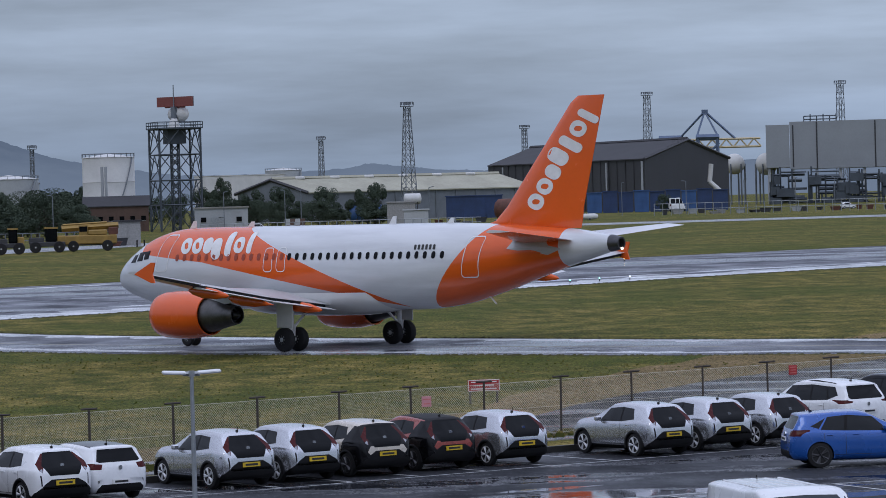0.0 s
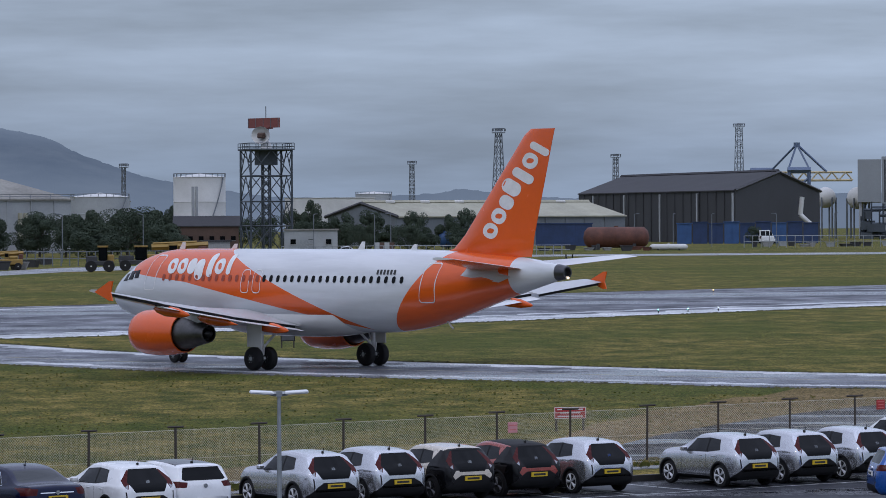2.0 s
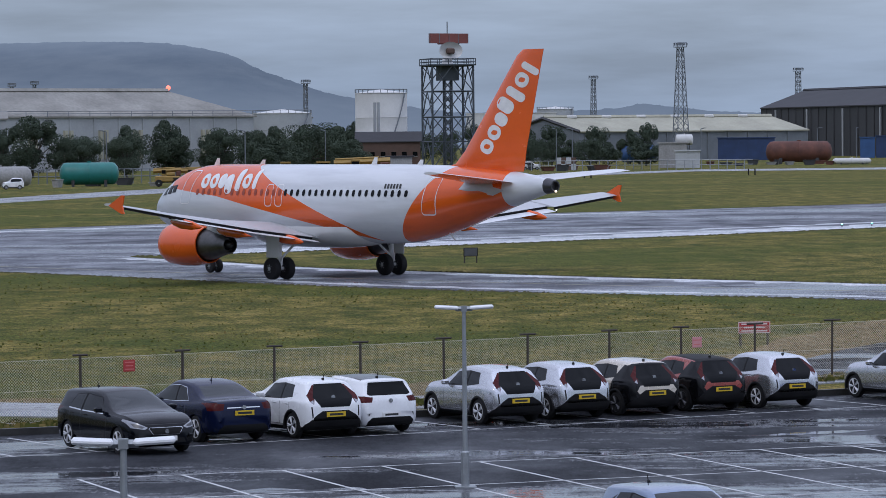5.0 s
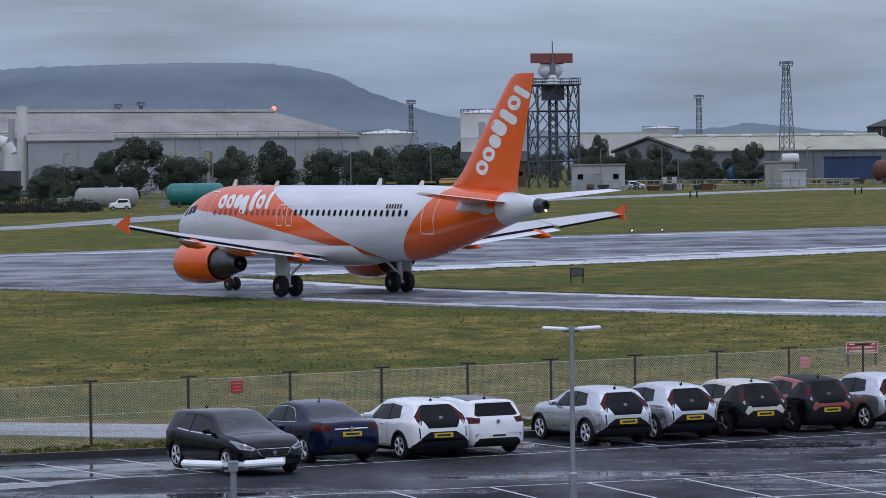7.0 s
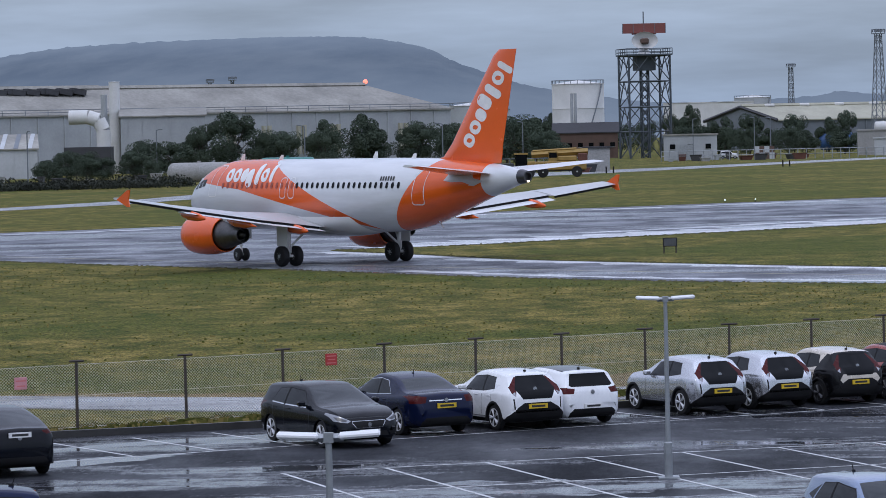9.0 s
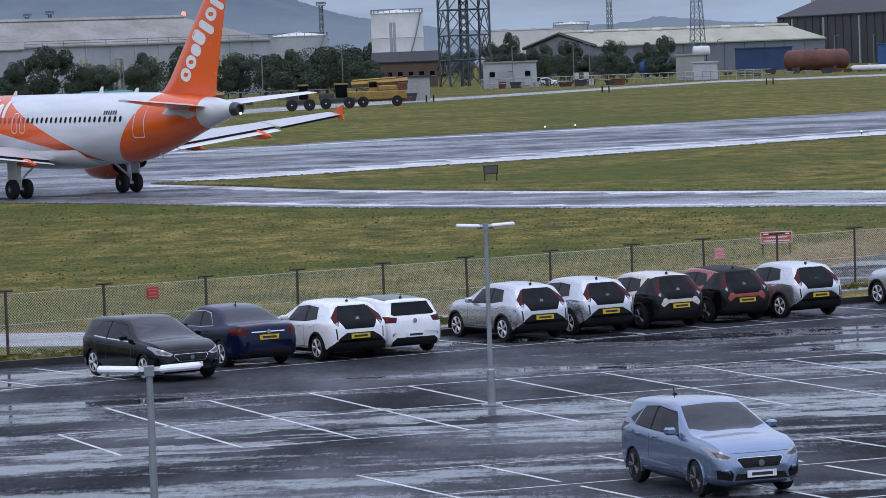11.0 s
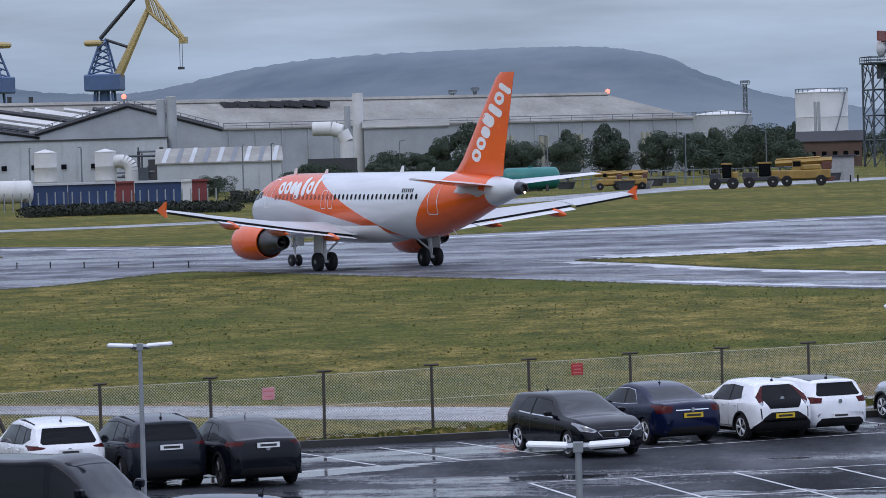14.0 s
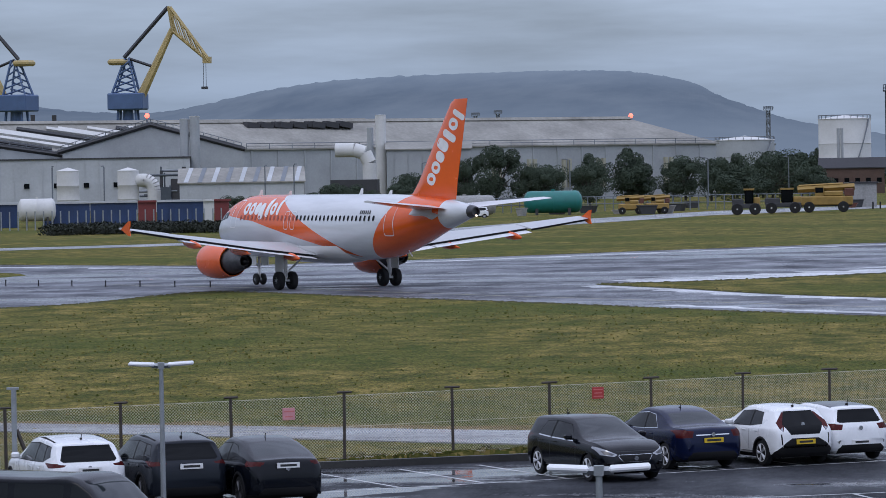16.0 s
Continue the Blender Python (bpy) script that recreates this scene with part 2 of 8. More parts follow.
def livery_material():
    """White fuselage with a swept orange band forward and an orange rear body, a white tail cone."""
    m, n, l, b = material("aircraft_livery_paint")
    tc, sep = n.new("ShaderNodeTexCoord"), n.new("ShaderNodeSeparateXYZ")
    l.new(tc.outputs["Object"], sep.inputs[0])

    def op(kind, a, c=0.0):
        k = n.new("ShaderNodeMath")
        k.operation = kind
        for s, v in zip(k.inputs, (a, c)):
            if isinstance(v, (int, float)):
                s.default_value = v
            else:
                l.new(v, s)
        return k.outputs[0]

    s = op("SUBTRACT", 16.11, sep.outputs["X"])
    z = sep.outputs["Z"]
    over = op("GREATER_THAN", op("SUBTRACT", op("ADD", 16.0, op("MULTIPLY", op("SUBTRACT", 3.9, z), 2.8)), s), 0.0)
    zlow = op("MINIMUM", op("ADD", 4.3, op("MULTIPLY", op("SUBTRACT", 8.0, s), 0.172)), op("ADD", 4.3, op("MULTIPLY", op("SUBTRACT", 8.0, s), 0.09)))
    above = op("GREATER_THAN", op("SUBTRACT", z, zlow), 0.0)
    behind = op("GREATER_THAN", op("SUBTRACT", s, op("SUBTRACT", 3.0, op("MULTIPLY", op("SUBTRACT", z, 4.9), 0.7))), 0.0)
    band = op("MULTIPLY", op("MULTIPLY", over, above), behind)
    rear = op("MULTIPLY", op("GREATER_THAN", op("SUBTRACT", s, op("ADD", 24.65, op("MULTIPLY", op("SUBTRACT", z, 3.85), 0.95))), 0.0), op("LESS_THAN", s, 30.75))
    mask = op("MAXIMUM", band, rear)
    v = coords(n, l)
    dirt = noise_tex(n, l, coords(n, l, (0.15, 1, 1.2)), 1.3, 6)
    white = ramp(n, l, dirt, [(0.3, (0.52, 0.54, 0.56)), (0.62, (0.64, 0.66, 0.68))])
    orange = ramp(n, l, dirt, [(0.3, (0.62, 0.088, 0.010)), (0.62, (0.76, 0.112, 0.010))])
    l.new(mix(n, l, mask, white, orange), b.inputs["Base Color"])
    b.inputs["Roughness"].default_value = 0.24
    b.inputs["Coat Weight"].default_value = 0.4
    b.inputs["Coat Roughness"].default_value = 0.08
    panel = noise_tex(n, l, v, 0.9, 2)
    bump(n, l, b, panel, 0.05, 0.02)
    return m


LIVERY = livery_material()

# ---- mesh helpers ----


def mesh_of(bm, mat, smooth=None):
    me = bpy.data.meshes.new("mesh")
    if smooth is not None:
        for fc in bm.faces:
            fc.smooth = True
    bmesh.ops.recalc_face_normals(bm, faces=bm.faces)
    bm.to_mesh(me)
    bm.free()
    for k in (mat if isinstance(mat, (list, tuple)) else [mat]):
        me.materials.append(k)
    if smooth is not None:
        me.set_sharp_from_angle(angle=radians(smooth))
    return me


def part(name, bm, mat, parent=None, label="", smooth=None, m=None):
    ob = new(name, mesh_of(bm, mat, smooth) if isinstance(bm, bmesh.types.BMesh) else bm)
    if parent:
        ob.parent = parent
    if m is not None:
        ob.matrix_basis = m
    if label:
        ob["label"] = label
    return ob


def thing(name, m, label, category, group="", kind=""):
    ob = new(name)
    ob.empty_display_size = 0.2
    ob.matrix_basis = m
    return tagged(ob, label, category, group, kind)


def box(bm, x0, x1, y0, y1, z0, z1, m=None, bevel=0.0):
    r = bmesh.ops.create_cube(bm, size=1, matrix=Matrix.LocRotScale(((x0 + x1) / 2, (y0 + y1) / 2, (z0 + z1) / 2), None, (x1 - x0, y1 - y0, z1 - z0)))
    vs = r["verts"]
    if bevel:
        es = list({ed for v in vs for ed in v.link_edges})
        k = bmesh.ops.bevel(bm, geom=es, offset=bevel, segments=1, affect="EDGES")
        vs = list({v for fc in k["faces"] for v in fc.verts} | {v for v in vs if v.is_valid})
    if m is not None:
        bmesh.ops.transform(bm, matrix=m, verts=vs)
    return vs


def boxed(*a, **k):
    bm = bmesh.new()
    box(bm, *a, **k)
    return bm


def beam(bm, a, b, w, sides=4, w2=None):
    """A straight bar from a to b."""
    a, b = Vector(a), Vector(b)
    d = b - a
    mt = Matrix.Translation((a + b) / 2) @ d.to_track_quat("Z", "Y").to_matrix().to_4x4()
    return bmesh.ops.create_cone(bm, cap_ends=True, segments=sides, radius1=w * 0.707 if sides == 4 else w / 2,
                                 radius2=(w if w2 is None else w2) * (0.707 if sides == 4 else 0.5), depth=d.length, matrix=mt)["verts"]


def lathe(bm, prof, axis="X", seg=24, y=1.0, z=1.0, m=None):
    """A surface of revolution: prof = (along, radius) rows."""
    rings = []
    for a, r in prof:
        ring = []
        for i in range(seg):
            t = 2 * math.pi * i / seg
            c, s = math.cos(t) * r * y, math.sin(t) * r * z
            p = (a, c, s) if axis == "X" else (c, a, s) if axis == "Y" else (c, s, a)
            ring.append(bm.verts.new(p))
        rings.append(ring)
    for p, q in zip(rings, rings[1:]):
        for i in range(seg):
            j = (i + 1) % seg
            bm.faces.new((p[i], p[j], q[j], q[i]))
    if prof[0][1] > 1e-3:
        bm.faces.new(rings[0])
    if prof[-1][1] > 1e-3:
        bm.faces.new(rings[-1])
    if m is not None:
        bmesh.ops.transform(bm, matrix=m, verts=[v for r in rings for v in r])
    return rings


def prism(bm, pts, z0, z1):
    """A flat polygon (x, y) raised from z0 to z1."""
    lo = [bm.verts.new((x, y, z0)) for x, y in pts]
    hi = [bm.verts.new((x, y, z1)) for x, y in pts]
    n = len(pts)
    bm.faces.new(hi)
    bm.faces.new(lo[::-1])
    for i in range(n):
        bm.faces.new((lo[i], lo[(i + 1) % n], hi[(i + 1) % n], hi[i]))


def polar(az, d, z=0.0):
    """A far place: degrees to the right of the y axis, metres away."""
    return Vector((math.sin(radians(az)) * d, math.cos(radians(az)) * d, z))


def height(el, d):
    return 7.41 + d * math.tan(radians(el))


def smooth_line(pts, n=6):
    """Points along a rounded line through pts."""
    out = []
    for i in range(len(pts) - 1):
        p0, p1, p2, p3 = pts[max(i - 1, 0)], pts[i], pts[i + 1], pts[min(i + 2, len(pts) - 1)]
        for k in range(n):
            t = k / n
            out.append(tuple(0.5 * (2 * b + (c - a) * t + (2 * a - 5 * b + 4 * c - d) * t * t + (3 * b - a - 3 * c + d) * t ** 3) for a, b, c, d in zip(p0, p1, p2, p3)))
    out.append(tuple(pts[-1]))
    return out


def interp(rows, x):
    if x <= rows[0][0]:
        return rows[0][1]
    for (a, p), (b, q) in zip(rows, rows[1:]):
        if x <= b:
            return p + (q - p) * (x - a) / (b - a)
    return rows[-1][1]

# ---- ground, taxiways, car park ----


def sheet(name, pts, z0, z1, mat, label, category):
    bm = bmesh.new()
    prism(bm, pts, z0, z1)
    return tagged(part(name, bm, mat), label, category, kind="structure")


bm = bmesh.new()
bm.faces.new([bm.verts.new(p) for p in ((-3200, -400, 0), (3200, -400, 0), (3200, 4800, 0), (-3200, 4800, 0))])
tagged(part("ground", bm, GRASS), "wide mown airfield grass, green with straw-coloured patches", "grass", kind="structure")

NEAR_EDGE = smooth_line([(90, 112), (60, 134.5), (31, 156.3), (22.5, 160.8), (15.5, 166.5), (6.3, 173.2), (-1.8, 180), (-10.8, 190.5), (-20, 203), (-30, 214.3), (-38.8, 225.5), (-43.9, 230), (-45.9, 224.5), (-48.2, 211), (-51.8, 205.2), (-63, 186), (-95, 140)], 4)
ISLAND = smooth_line([(-150, 190), (-95, 246), (-70, 266), (-66.9, 271), (-67, 275.5), (-72.5, 285), (-95, 297), (-150, 312)], 4)
FAR_EDGE = smooth_line([(-150, 345), (-100, 318), (-78, 309), (-66, 301), (-55, 296), (-42.4, 303.4), (-29.5, 318.2), (-15.4, 333.4), (0, 347), (22, 364), (45.6, 387), (83.4, 419.6), (160, 490)], 4)
INNER = smooth_line([(150, 398), (63.4, 319.2), (33.7, 287.5), (20.6, 272.7), (7.5, 258.4), (-4.3, 246.9), (-12, 239), (-18.5, 235.3), (-19.6, 234), (-18.5, 231), (-14.1, 224), (-7.3, 211), (1.1, 200.7), (9.9, 191.2), (17.2, 184.8), (24.8, 177.5), (34, 171), (60, 151), (90, 128)], 4)
sheet("taxiway", NEAR_EDGE + ISLAND + FAR_EDGE + INNER, -0.3, 0.03, TAXIWAY, "wet dark asphalt taxiways meeting at a junction, streaked with puddles", "taxiway")



def pale_band(line, near, far, wob, seed):
    """A pale wet strip beside a taxiway edge, its far side uneven."""
    inner, outer = [], []
    for i, (a, b) in enumerate(zip(line, line[1:])):
        ln = max(1e-6, math.hypot(b[0] - a[0], b[1] - a[1]))
        ox, oy = (b[1] - a[1]) / ln, -(b[0] - a[0]) / ln
        f = far + wob * math.sin(i * 1.9 + seed) + 0.5 * wob * math.sin(i * 5.3 + seed)
        inner.append((a[0] + ox * near, a[1] + oy * near))
        outer.append((a[0] + ox * f, a[1] + oy * f))
    sheet("taxiway_band", inner + outer[::-1], 0.0, 0.036, BAND, "pale wet strip along the taxiway edge", "taxiway")


dense = smooth_line(INNER, 3)
tip = min(range(len(dense)), key=lambda i: dense[i][0])
pale_band(dense[:tip - 12], 0.5, 7.0, 1.3, 0.4)
pale_band(dense[:tip - 40], 9.5, 11.0, 0.7, 2.0)
pale_band(dense[tip + 12:], 0.4, 2.2, 0.6, 1.0)
dense = smooth_line(NEAR_EDGE, 3)
pale_band([p for p in dense if -16 < p[0] < 60], 1.6, 2.9, 0.35, 3.0)
pale_band([p for p in smooth_line(FAR_EDGE, 3) if -100 < p[0] < 20], 5.0, 7.0, 0.8, 5.0)

FRINGE = surface("long_dark_edge_grass", (0.080, 0.078, 0.028), 0.95, vary=0.4, scale=0.8, bumps=0.4)
rng = random.Random(21)
fv, ff = [], []
for run_line in (NEAR_EDGE, INNER, FAR_EDGE):
    for a, b in zip(run_line, run_line[1:]):
        ln = math.hypot(b[0] - a[0], b[1] - a[1])
        for k in range(int(ln * 9)):
            t = rng.random()
            off = abs(rng.gauss(0, 0.35))
            nx, ny = -(b[1] - a[1]) / ln, (b[0] - a[0]) / ln
            x, y = a[0] + (b[0] - a[0]) * t - nx * off * -1, a[1] + (b[1] - a[1]) * t - ny * off * -1
            h = rng.uniform(0.02, 0.085) * (1.2 if run_line is INNER else 1.0)
            w = rng.uniform(0.04, 0.17)
            i = len(fv)
            fv += [(x - w, y, 0), (x + w, y, 0), (x + w * 0.6, y + 0.05, h), (x - w * 0.6, y + 0.05, h * 0.8)]
            ff.append((i, i + 1, i + 2, i + 3))
fme = bpy.data.meshes.new("mesh")
fme.from_pydata(fv, [], ff)
fme.materials.append(FRINGE)
tagged(new("edge_grass", fme), "long dark grass fringe along the taxiway edges", "grass", kind="stuff")

# fence line and kerb, left to right


POST_X = (-19.4, -16.93, -14.33, -11.75, -9.38, -6.83, -4.47, -2.16, 0.14, 2.51, 4.91, 7.09, 9.36, 11.84, 14.21, 16.67, 19.0, 21.34)


def fence_at(k):
    """Foot of the post k; the posts stand about 2.9 m apart."""
    last = len(POST_X) - 1
    x = POST_X[k] if 0 <= k <= last else POST_X[0] + 2.5 * k if k < 0 else POST_X[last] + 2.38 * (k - last)
    return Vector((x, fence_y(x), 0))


def fence_y(x):
    return 89.15 + 0.672 * (x + 19.4) + 0.0004 * (x + 19.4) ** 2


def bank_y(x):
    """The foot of the grass bank, on a slightly bowed line."""
    return 104.25 + 0.60 * (x - 4.0) + 0.0035 * (x - 4.0) ** 2


kerb_line = [(x, bank_y(x) - 3.6 - 0.05 * (x + 20)) for x in range(-24, 42, 4)]
sheet("carpark", [(-80, 12), (80, 12), (80, kerb_line[-1][1] + 28)] + kerb_line[::-1] + [(-80, 66)], -0.3, 0.025, CARPARK, "wet black asphalt car park with worn white bay lines", "car park")
bm = bmesh.new()
for (xa, ya), (xb, yb) in zip(kerb_line, kerb_line[1:]):
    d = Vector((xb - xa, yb - ya, 0)).normalized()
    nrm = Vector((-d.y, d.x, 0)) * 0.18
    lo = [(xa, ya), (xb, yb), (xb + nrm.x, yb + nrm.y), (xa + nrm.x, ya + nrm.y)]
    prism(bm, lo, -0.1, 0.20)
tagged(part("kerb", bm, KERB), "dark wet concrete kerb along the car park", "kerb", kind="structure")
path_far = smooth_line([(-60, 118), (-40, 112), (-27.4, 108.3), (-19, 106), (-11, 103.4), (-4, 103), (4, 108.5), (8.8, 113), (11.5, 119), (14.5, 127), (18.6, 135), (23.5, 143), (45, 172)], 4)
path_near = smooth_line([(-60, 115), (-40, 109), (-26.7, 105.0), (-19.3, 102), (-10.3, 98.2), (-4, 98.2), (4, 103.3), (12.9, 109.7), (21, 115), (45, 132)], 4)
sheet("path", path_far + path_near[::-1], -0.1, 0.035, PATHWAY, "pale wet perimeter path along the airfield fence", "path")

road_far = [p for p in path_far if p[0] > 7]
sheet("perimeter_road", road_far + [(x + 0.2, 109.6 + 0.70 * (x - 9)) for x in (45, 30, 20, 14, 9.5)], -0.1, 0.04, CARPARK, "dark wet perimeter road beyond the fence", "road")
STRAW = grass_material()
STRAW.name = "dry_straw_grass"
for nd in STRAW.node_tree.nodes:
    if nd.type == "VALTORGB" and len(nd.color_ramp.elements) == 4:
        for el, c in zip(nd.color_ramp.elements, ((0.10, 0.082, 0.038), (0.17, 0.125, 0.062), (0.22, 0.165, 0.09), (0.27, 0.20, 0.12))):
            el.color = (*c, 1)
    elif nd.type == "MIX" and nd.blend_type == "MIX":
        nd.inputs["B"].default_value = (0.13, 0.10, 0.045, 1)
verge_far = [(x, y + max(1.5, 2.0 + 0.40 * (x + 14)) * (0.8 if x < 12 else 0.9) + 0.8 * math.sin(x * 1.7) + 0.5 * math.sin(x * 4.1)) for x, y in path_far]
sheet("verge", [(x, y + 0.05) for x, y in path_far] + verge_far[::-1], -0.1, 0.012, STRAW, "dry straw-coloured verge beyond the path", "verge")

# bay lines
U, V = Vector((0.932, 0.362, 0)), Vector((0.352, -0.936, 0))
ORIGIN = Vector((-7.9, 80.0, 0))


def stripe(bm, a, b, w=0.085, z=0.029):
    d = (b - a).normalized()
    n = Vector((-d.y, d.x, 0)) * (w / 2)
    prism(bm, [tuple((p)[:2]) for p in (a - n, b - n, b + n, a + n)], z - 0.002, z)


lines = bmesh.new()
for i in range(-1, 16):
    p = ORIGIN + U * (2.36 * i)
    stripe(lines, p + V * (5.1 if i < 0 else 0), p + V * (9.9 if i < 0 else 10.1))
for down, start, wide in ((0, 0, 0.08), (5.05, -2.36, 0.08), (10.1, 0, 0.05)):
    stripe(lines, ORIGIN + V * down + U * start, ORIGIN + V * down + U * 37, wide)
BLOCK, SLANT = Vector((-1.99, 65.12, 0)), Vector((0.418, -0.908, 0))
for i in range(14):
    p = BLOCK + U * (2.33 * i)
    stripe(lines, p, p + SLANT * (8.6 if i == 0 else 3.3))
    if i:
        stripe(lines, p + SLANT * 4.1, p + SLANT * 8.6)
for down, wide in ((0, 0.05), (3.75, 0.07), (8.55, 0.08)):
    stripe(lines, BLOCK + SLANT * down + U * 0.1, BLOCK + SLANT * down + U * 33, wide)
ROW, BACK = Vector((0.853, 0.522, 0)), Vector((-0.53, 0.848, 0))
for i in range(-9, 14):
    p = Vector((1.0, 92.9, 0)) + ROW * (2.16 * i)
    stripe(lines, p, p + BACK * 4.8, 0.09)
stripe(lines, Vector((1.0, 92.7, 0)) - ROW * 20, Vector((1.0, 92.7, 0)) + ROW * 30, 0.08)
tagged(part("bay_marking", lines, LINE), "worn white painted parking bay lines", "road marking", kind="structure")


def puddle(cx, cy, a, b, deg, seed, lift):
    """A shallow puddle with a ragged outline."""
    pts = []
    for k in range(72):
        t = 2 * math.pi * k / 72
        r = 1 + 0.35 * noise.noise((math.cos(t) * 2.2, math.sin(t) * 2.2, seed)) + 0.30 * noise.noise((math.cos(t) * 6, math.sin(t) * 6, seed)) + 0.18 * noise.noise((math.cos(t) * 15, math.sin(t) * 15, seed))
        x, y = a * r * math.cos(t), b * r * math.sin(t)
        c, s = math.cos(radians(deg)), math.sin(radians(deg))
        pts.append((cx + c * x - s * y, cy + s * x + c * y))
    return sheet("puddle", pts, 0.02, 0.0256 + lift, WATER if b < 1.0 else POOL, "shallow rain puddle lying on the asphalt", "puddle")


for i, q in enumerate(((3.5, 72.9, 7.0, 1.05, 4), (-3.0, 75.3, 4.6, 2.0, 14), (7.5, 75.0, 5.0, 1.2, 16), (-13.7, 83.1, 3.3, 0.85, 36), (-11.5, 88.9, 3.2, 0.55, 36), (-17.5, 84.2, 3.0, 0.7, 22), (12.0, 88.5, 2.6, 0.5, 25), (9.2, 90.6, 1.6, 0.35, 25), (-6.0, 70.5, 3.0, 1.0, 14), (-9, 68.0, 3.2, 1.0, 14), (16, 86, 4, 0.6, 22), (-9.8, 88.3, 1.2, 0.3, 30))):
    puddle(*q, 3.7 * i, 0.00016 * i)
yl = bmesh.new()
TAXI_LINE = surface("faded_yellow_taxi_paint", (0.34, 0.30, 0.16), 0.4, vary=0.3, scale=0.8)
run = smooth_line([(60, 142), (34, 163), (24, 169), (16, 175.5), (8, 182), (-2, 191), (-12, 202), (-22, 213), (-32, 224.5), (-42, 236), (-54, 247)], 4)
for a, b in zip(run, run[1:]):
    stripe(yl, Vector((*a, 0)), Vector((*b, 0)), 0.22, 0.035)
tagged(part("taxi_marking", yl, TAXI_LINE), "faded yellow taxiway centre line", "road marking", kind="structure")

# ---- the aeroplane: x forward, origin on the ground between the main wheels ----
NOSE = 16.11
FUSE = smooth_line([(0.0, 3.44, 0.02, 0.02), (0.25, 3.46, 0.42, 0.40), (0.9, 3.55, 0.90, 0.86), (1.9, 3.70, 1.34, 1.30), (3.2, 3.83, 1.68, 1.76), (4.8, 3.92, 1.90, 2.02), (6.6, 3.95, 1.975, 2.07), (12, 3.95, 1.975, 2.07), (18, 3.95, 1.975, 2.07), (21.6, 3.95, 1.975, 2.07),
                    (24.2, 4.06, 1.90, 1.93), (26.8, 4.34, 1.60, 1.58), (29.4, 4.64, 1.14, 1.12), (31.6, 4.84, 0.74, 0.72), (33.3, 4.93, 0.40, 0.38)], 5)


def fuse_at(s):
    for a, b in zip(FUSE, FUSE[1:]):
        if a[0] <= s <= b[0]:
            t = (s - a[0]) / max(1e-6, b[0] - a[0])
            return tuple(p + (q - p) * t for p, q in zip(a, b))
    return FUSE[-1]


def skin(s, z, side, off=0.012):
    """A point on the fuselage skin at s aft of the nose and height z."""
    _, cz, ry, rz = fuse_at(s)
    k = max(-1.0, min(1.0, (z - cz) / rz))
    y = ry * math.sqrt(max(0.0, 1 - k * k))
    n = Vector((0, y / ry ** 2, (z - cz) / rz ** 2)).normalized() * off
    return Vector((NOSE - s, side * (y + n.y), z + n.z))


def skin_patch(bm, outline, side, off=0.012):
    """A closed outline of (s, z) laid on the skin as a fan of thin faces."""
    c = (sum(p[0] for p in outline) / len(outline), sum(p[1] for p in outline) / len(outline))
    mid = [((p[0] + c[0]) / 2, (p[1] + c[1]) / 2) for p in outline]
    vc = bm.verts.new(skin(*c, side, off))
    vm = [bm.verts.new(skin(*p, side, off)) for p in mid]
    vo = [bm.verts.new(skin(*p, side, off)) for p in outline]
    n = len(outline)
    for i in range(n):
        j = (i + 1) % n
        bm.faces.new((vc, vm[i], vm[j]))
        bm.faces.new((vm[i], vo[i], vo[j], vm[j]))


def skin_band(bm, outline, w, side, off=0.014):
    """A closed line of width w on the skin."""
    cx = sum(p[0] for p in outline) / len(outline)
    cz = sum(p[1] for p in outline) / len(outline)
    inn = []
    for s, z in outline:
        d = math.hypot(s - cx, z - cz)
        inn.append((s + (cx - s) / d * w, z + (cz - z) / d * w))
    vo = [bm.verts.new(skin(*p, side, off)) for p in outline]
    vi = [bm.verts.new(skin(*p, side, off)) for p in inn]
    n = len(outline)
    for i in range(n):
        j = (i + 1) % n
        bm.faces.new((vo[i], vo[j], vi[j], vi[i]))


def rounded(cx, cz, w, h, r, n=4, lean=0.0):
    """A rounded rectangle outline."""
    out = []
    for qx, qz, a0 in ((1, 1, 0), (-1, 1, 90), (-1, -1, 180), (1, -1, 270)):
        for k in range(n + 1):
            a = radians(a0 + 90 * k / n)
            x, z = qx * (w / 2 - r) + r * math.cos(a), qz * (h / 2 - r) + r * math.sin(a)
            out.append((cx + x + lean * z, cz + z))
    full = []
    for a, b in zip(out, out[1:] + out[:1]):
        steps = max(1, int(math.hypot(b[0] - a[0], b[1] - a[1]) / 0.14))
        full += [(a[0] + (b[0] - a[0]) * k / steps, a[1] + (b[1] - a[1]) * k / steps) for k in range(steps)]
    return full


def foil(bm, rows, thick=0.11, drop=0.0):
    """A wing from rows of (y, s_front, s_back, z), as a closed aerofoil."""
    prof = [(0.0, 0.0), (0.03, 0.45), (0.12, 0.85), (0.3, 1.0), (0.6, 0.72), (0.85, 0.3), (1.0, 0.03), (0.85, -0.16), (0.55, -0.42), (0.25, -0.55), (0.06, -0.35)]
    rings = []
    for y, a, b, z, *tk in rows:
        c = b - a
        th = (tk[0] if tk else thick) * c * 0.62
        rings.append([bm.verts.new((NOSE - (a + u * c), y, z + w * th + c * drop * (0.5 - u))) for u, w in prof])
    n = len(prof)
    for p, q in zip(rings, rings[1:]):
        for i in range(n):
            bm.faces.new((p[i], p[(i + 1) % n], q[(i + 1) % n], q[i]))
    bm.faces.new(rings[0])
    bm.faces.new(rings[-1])


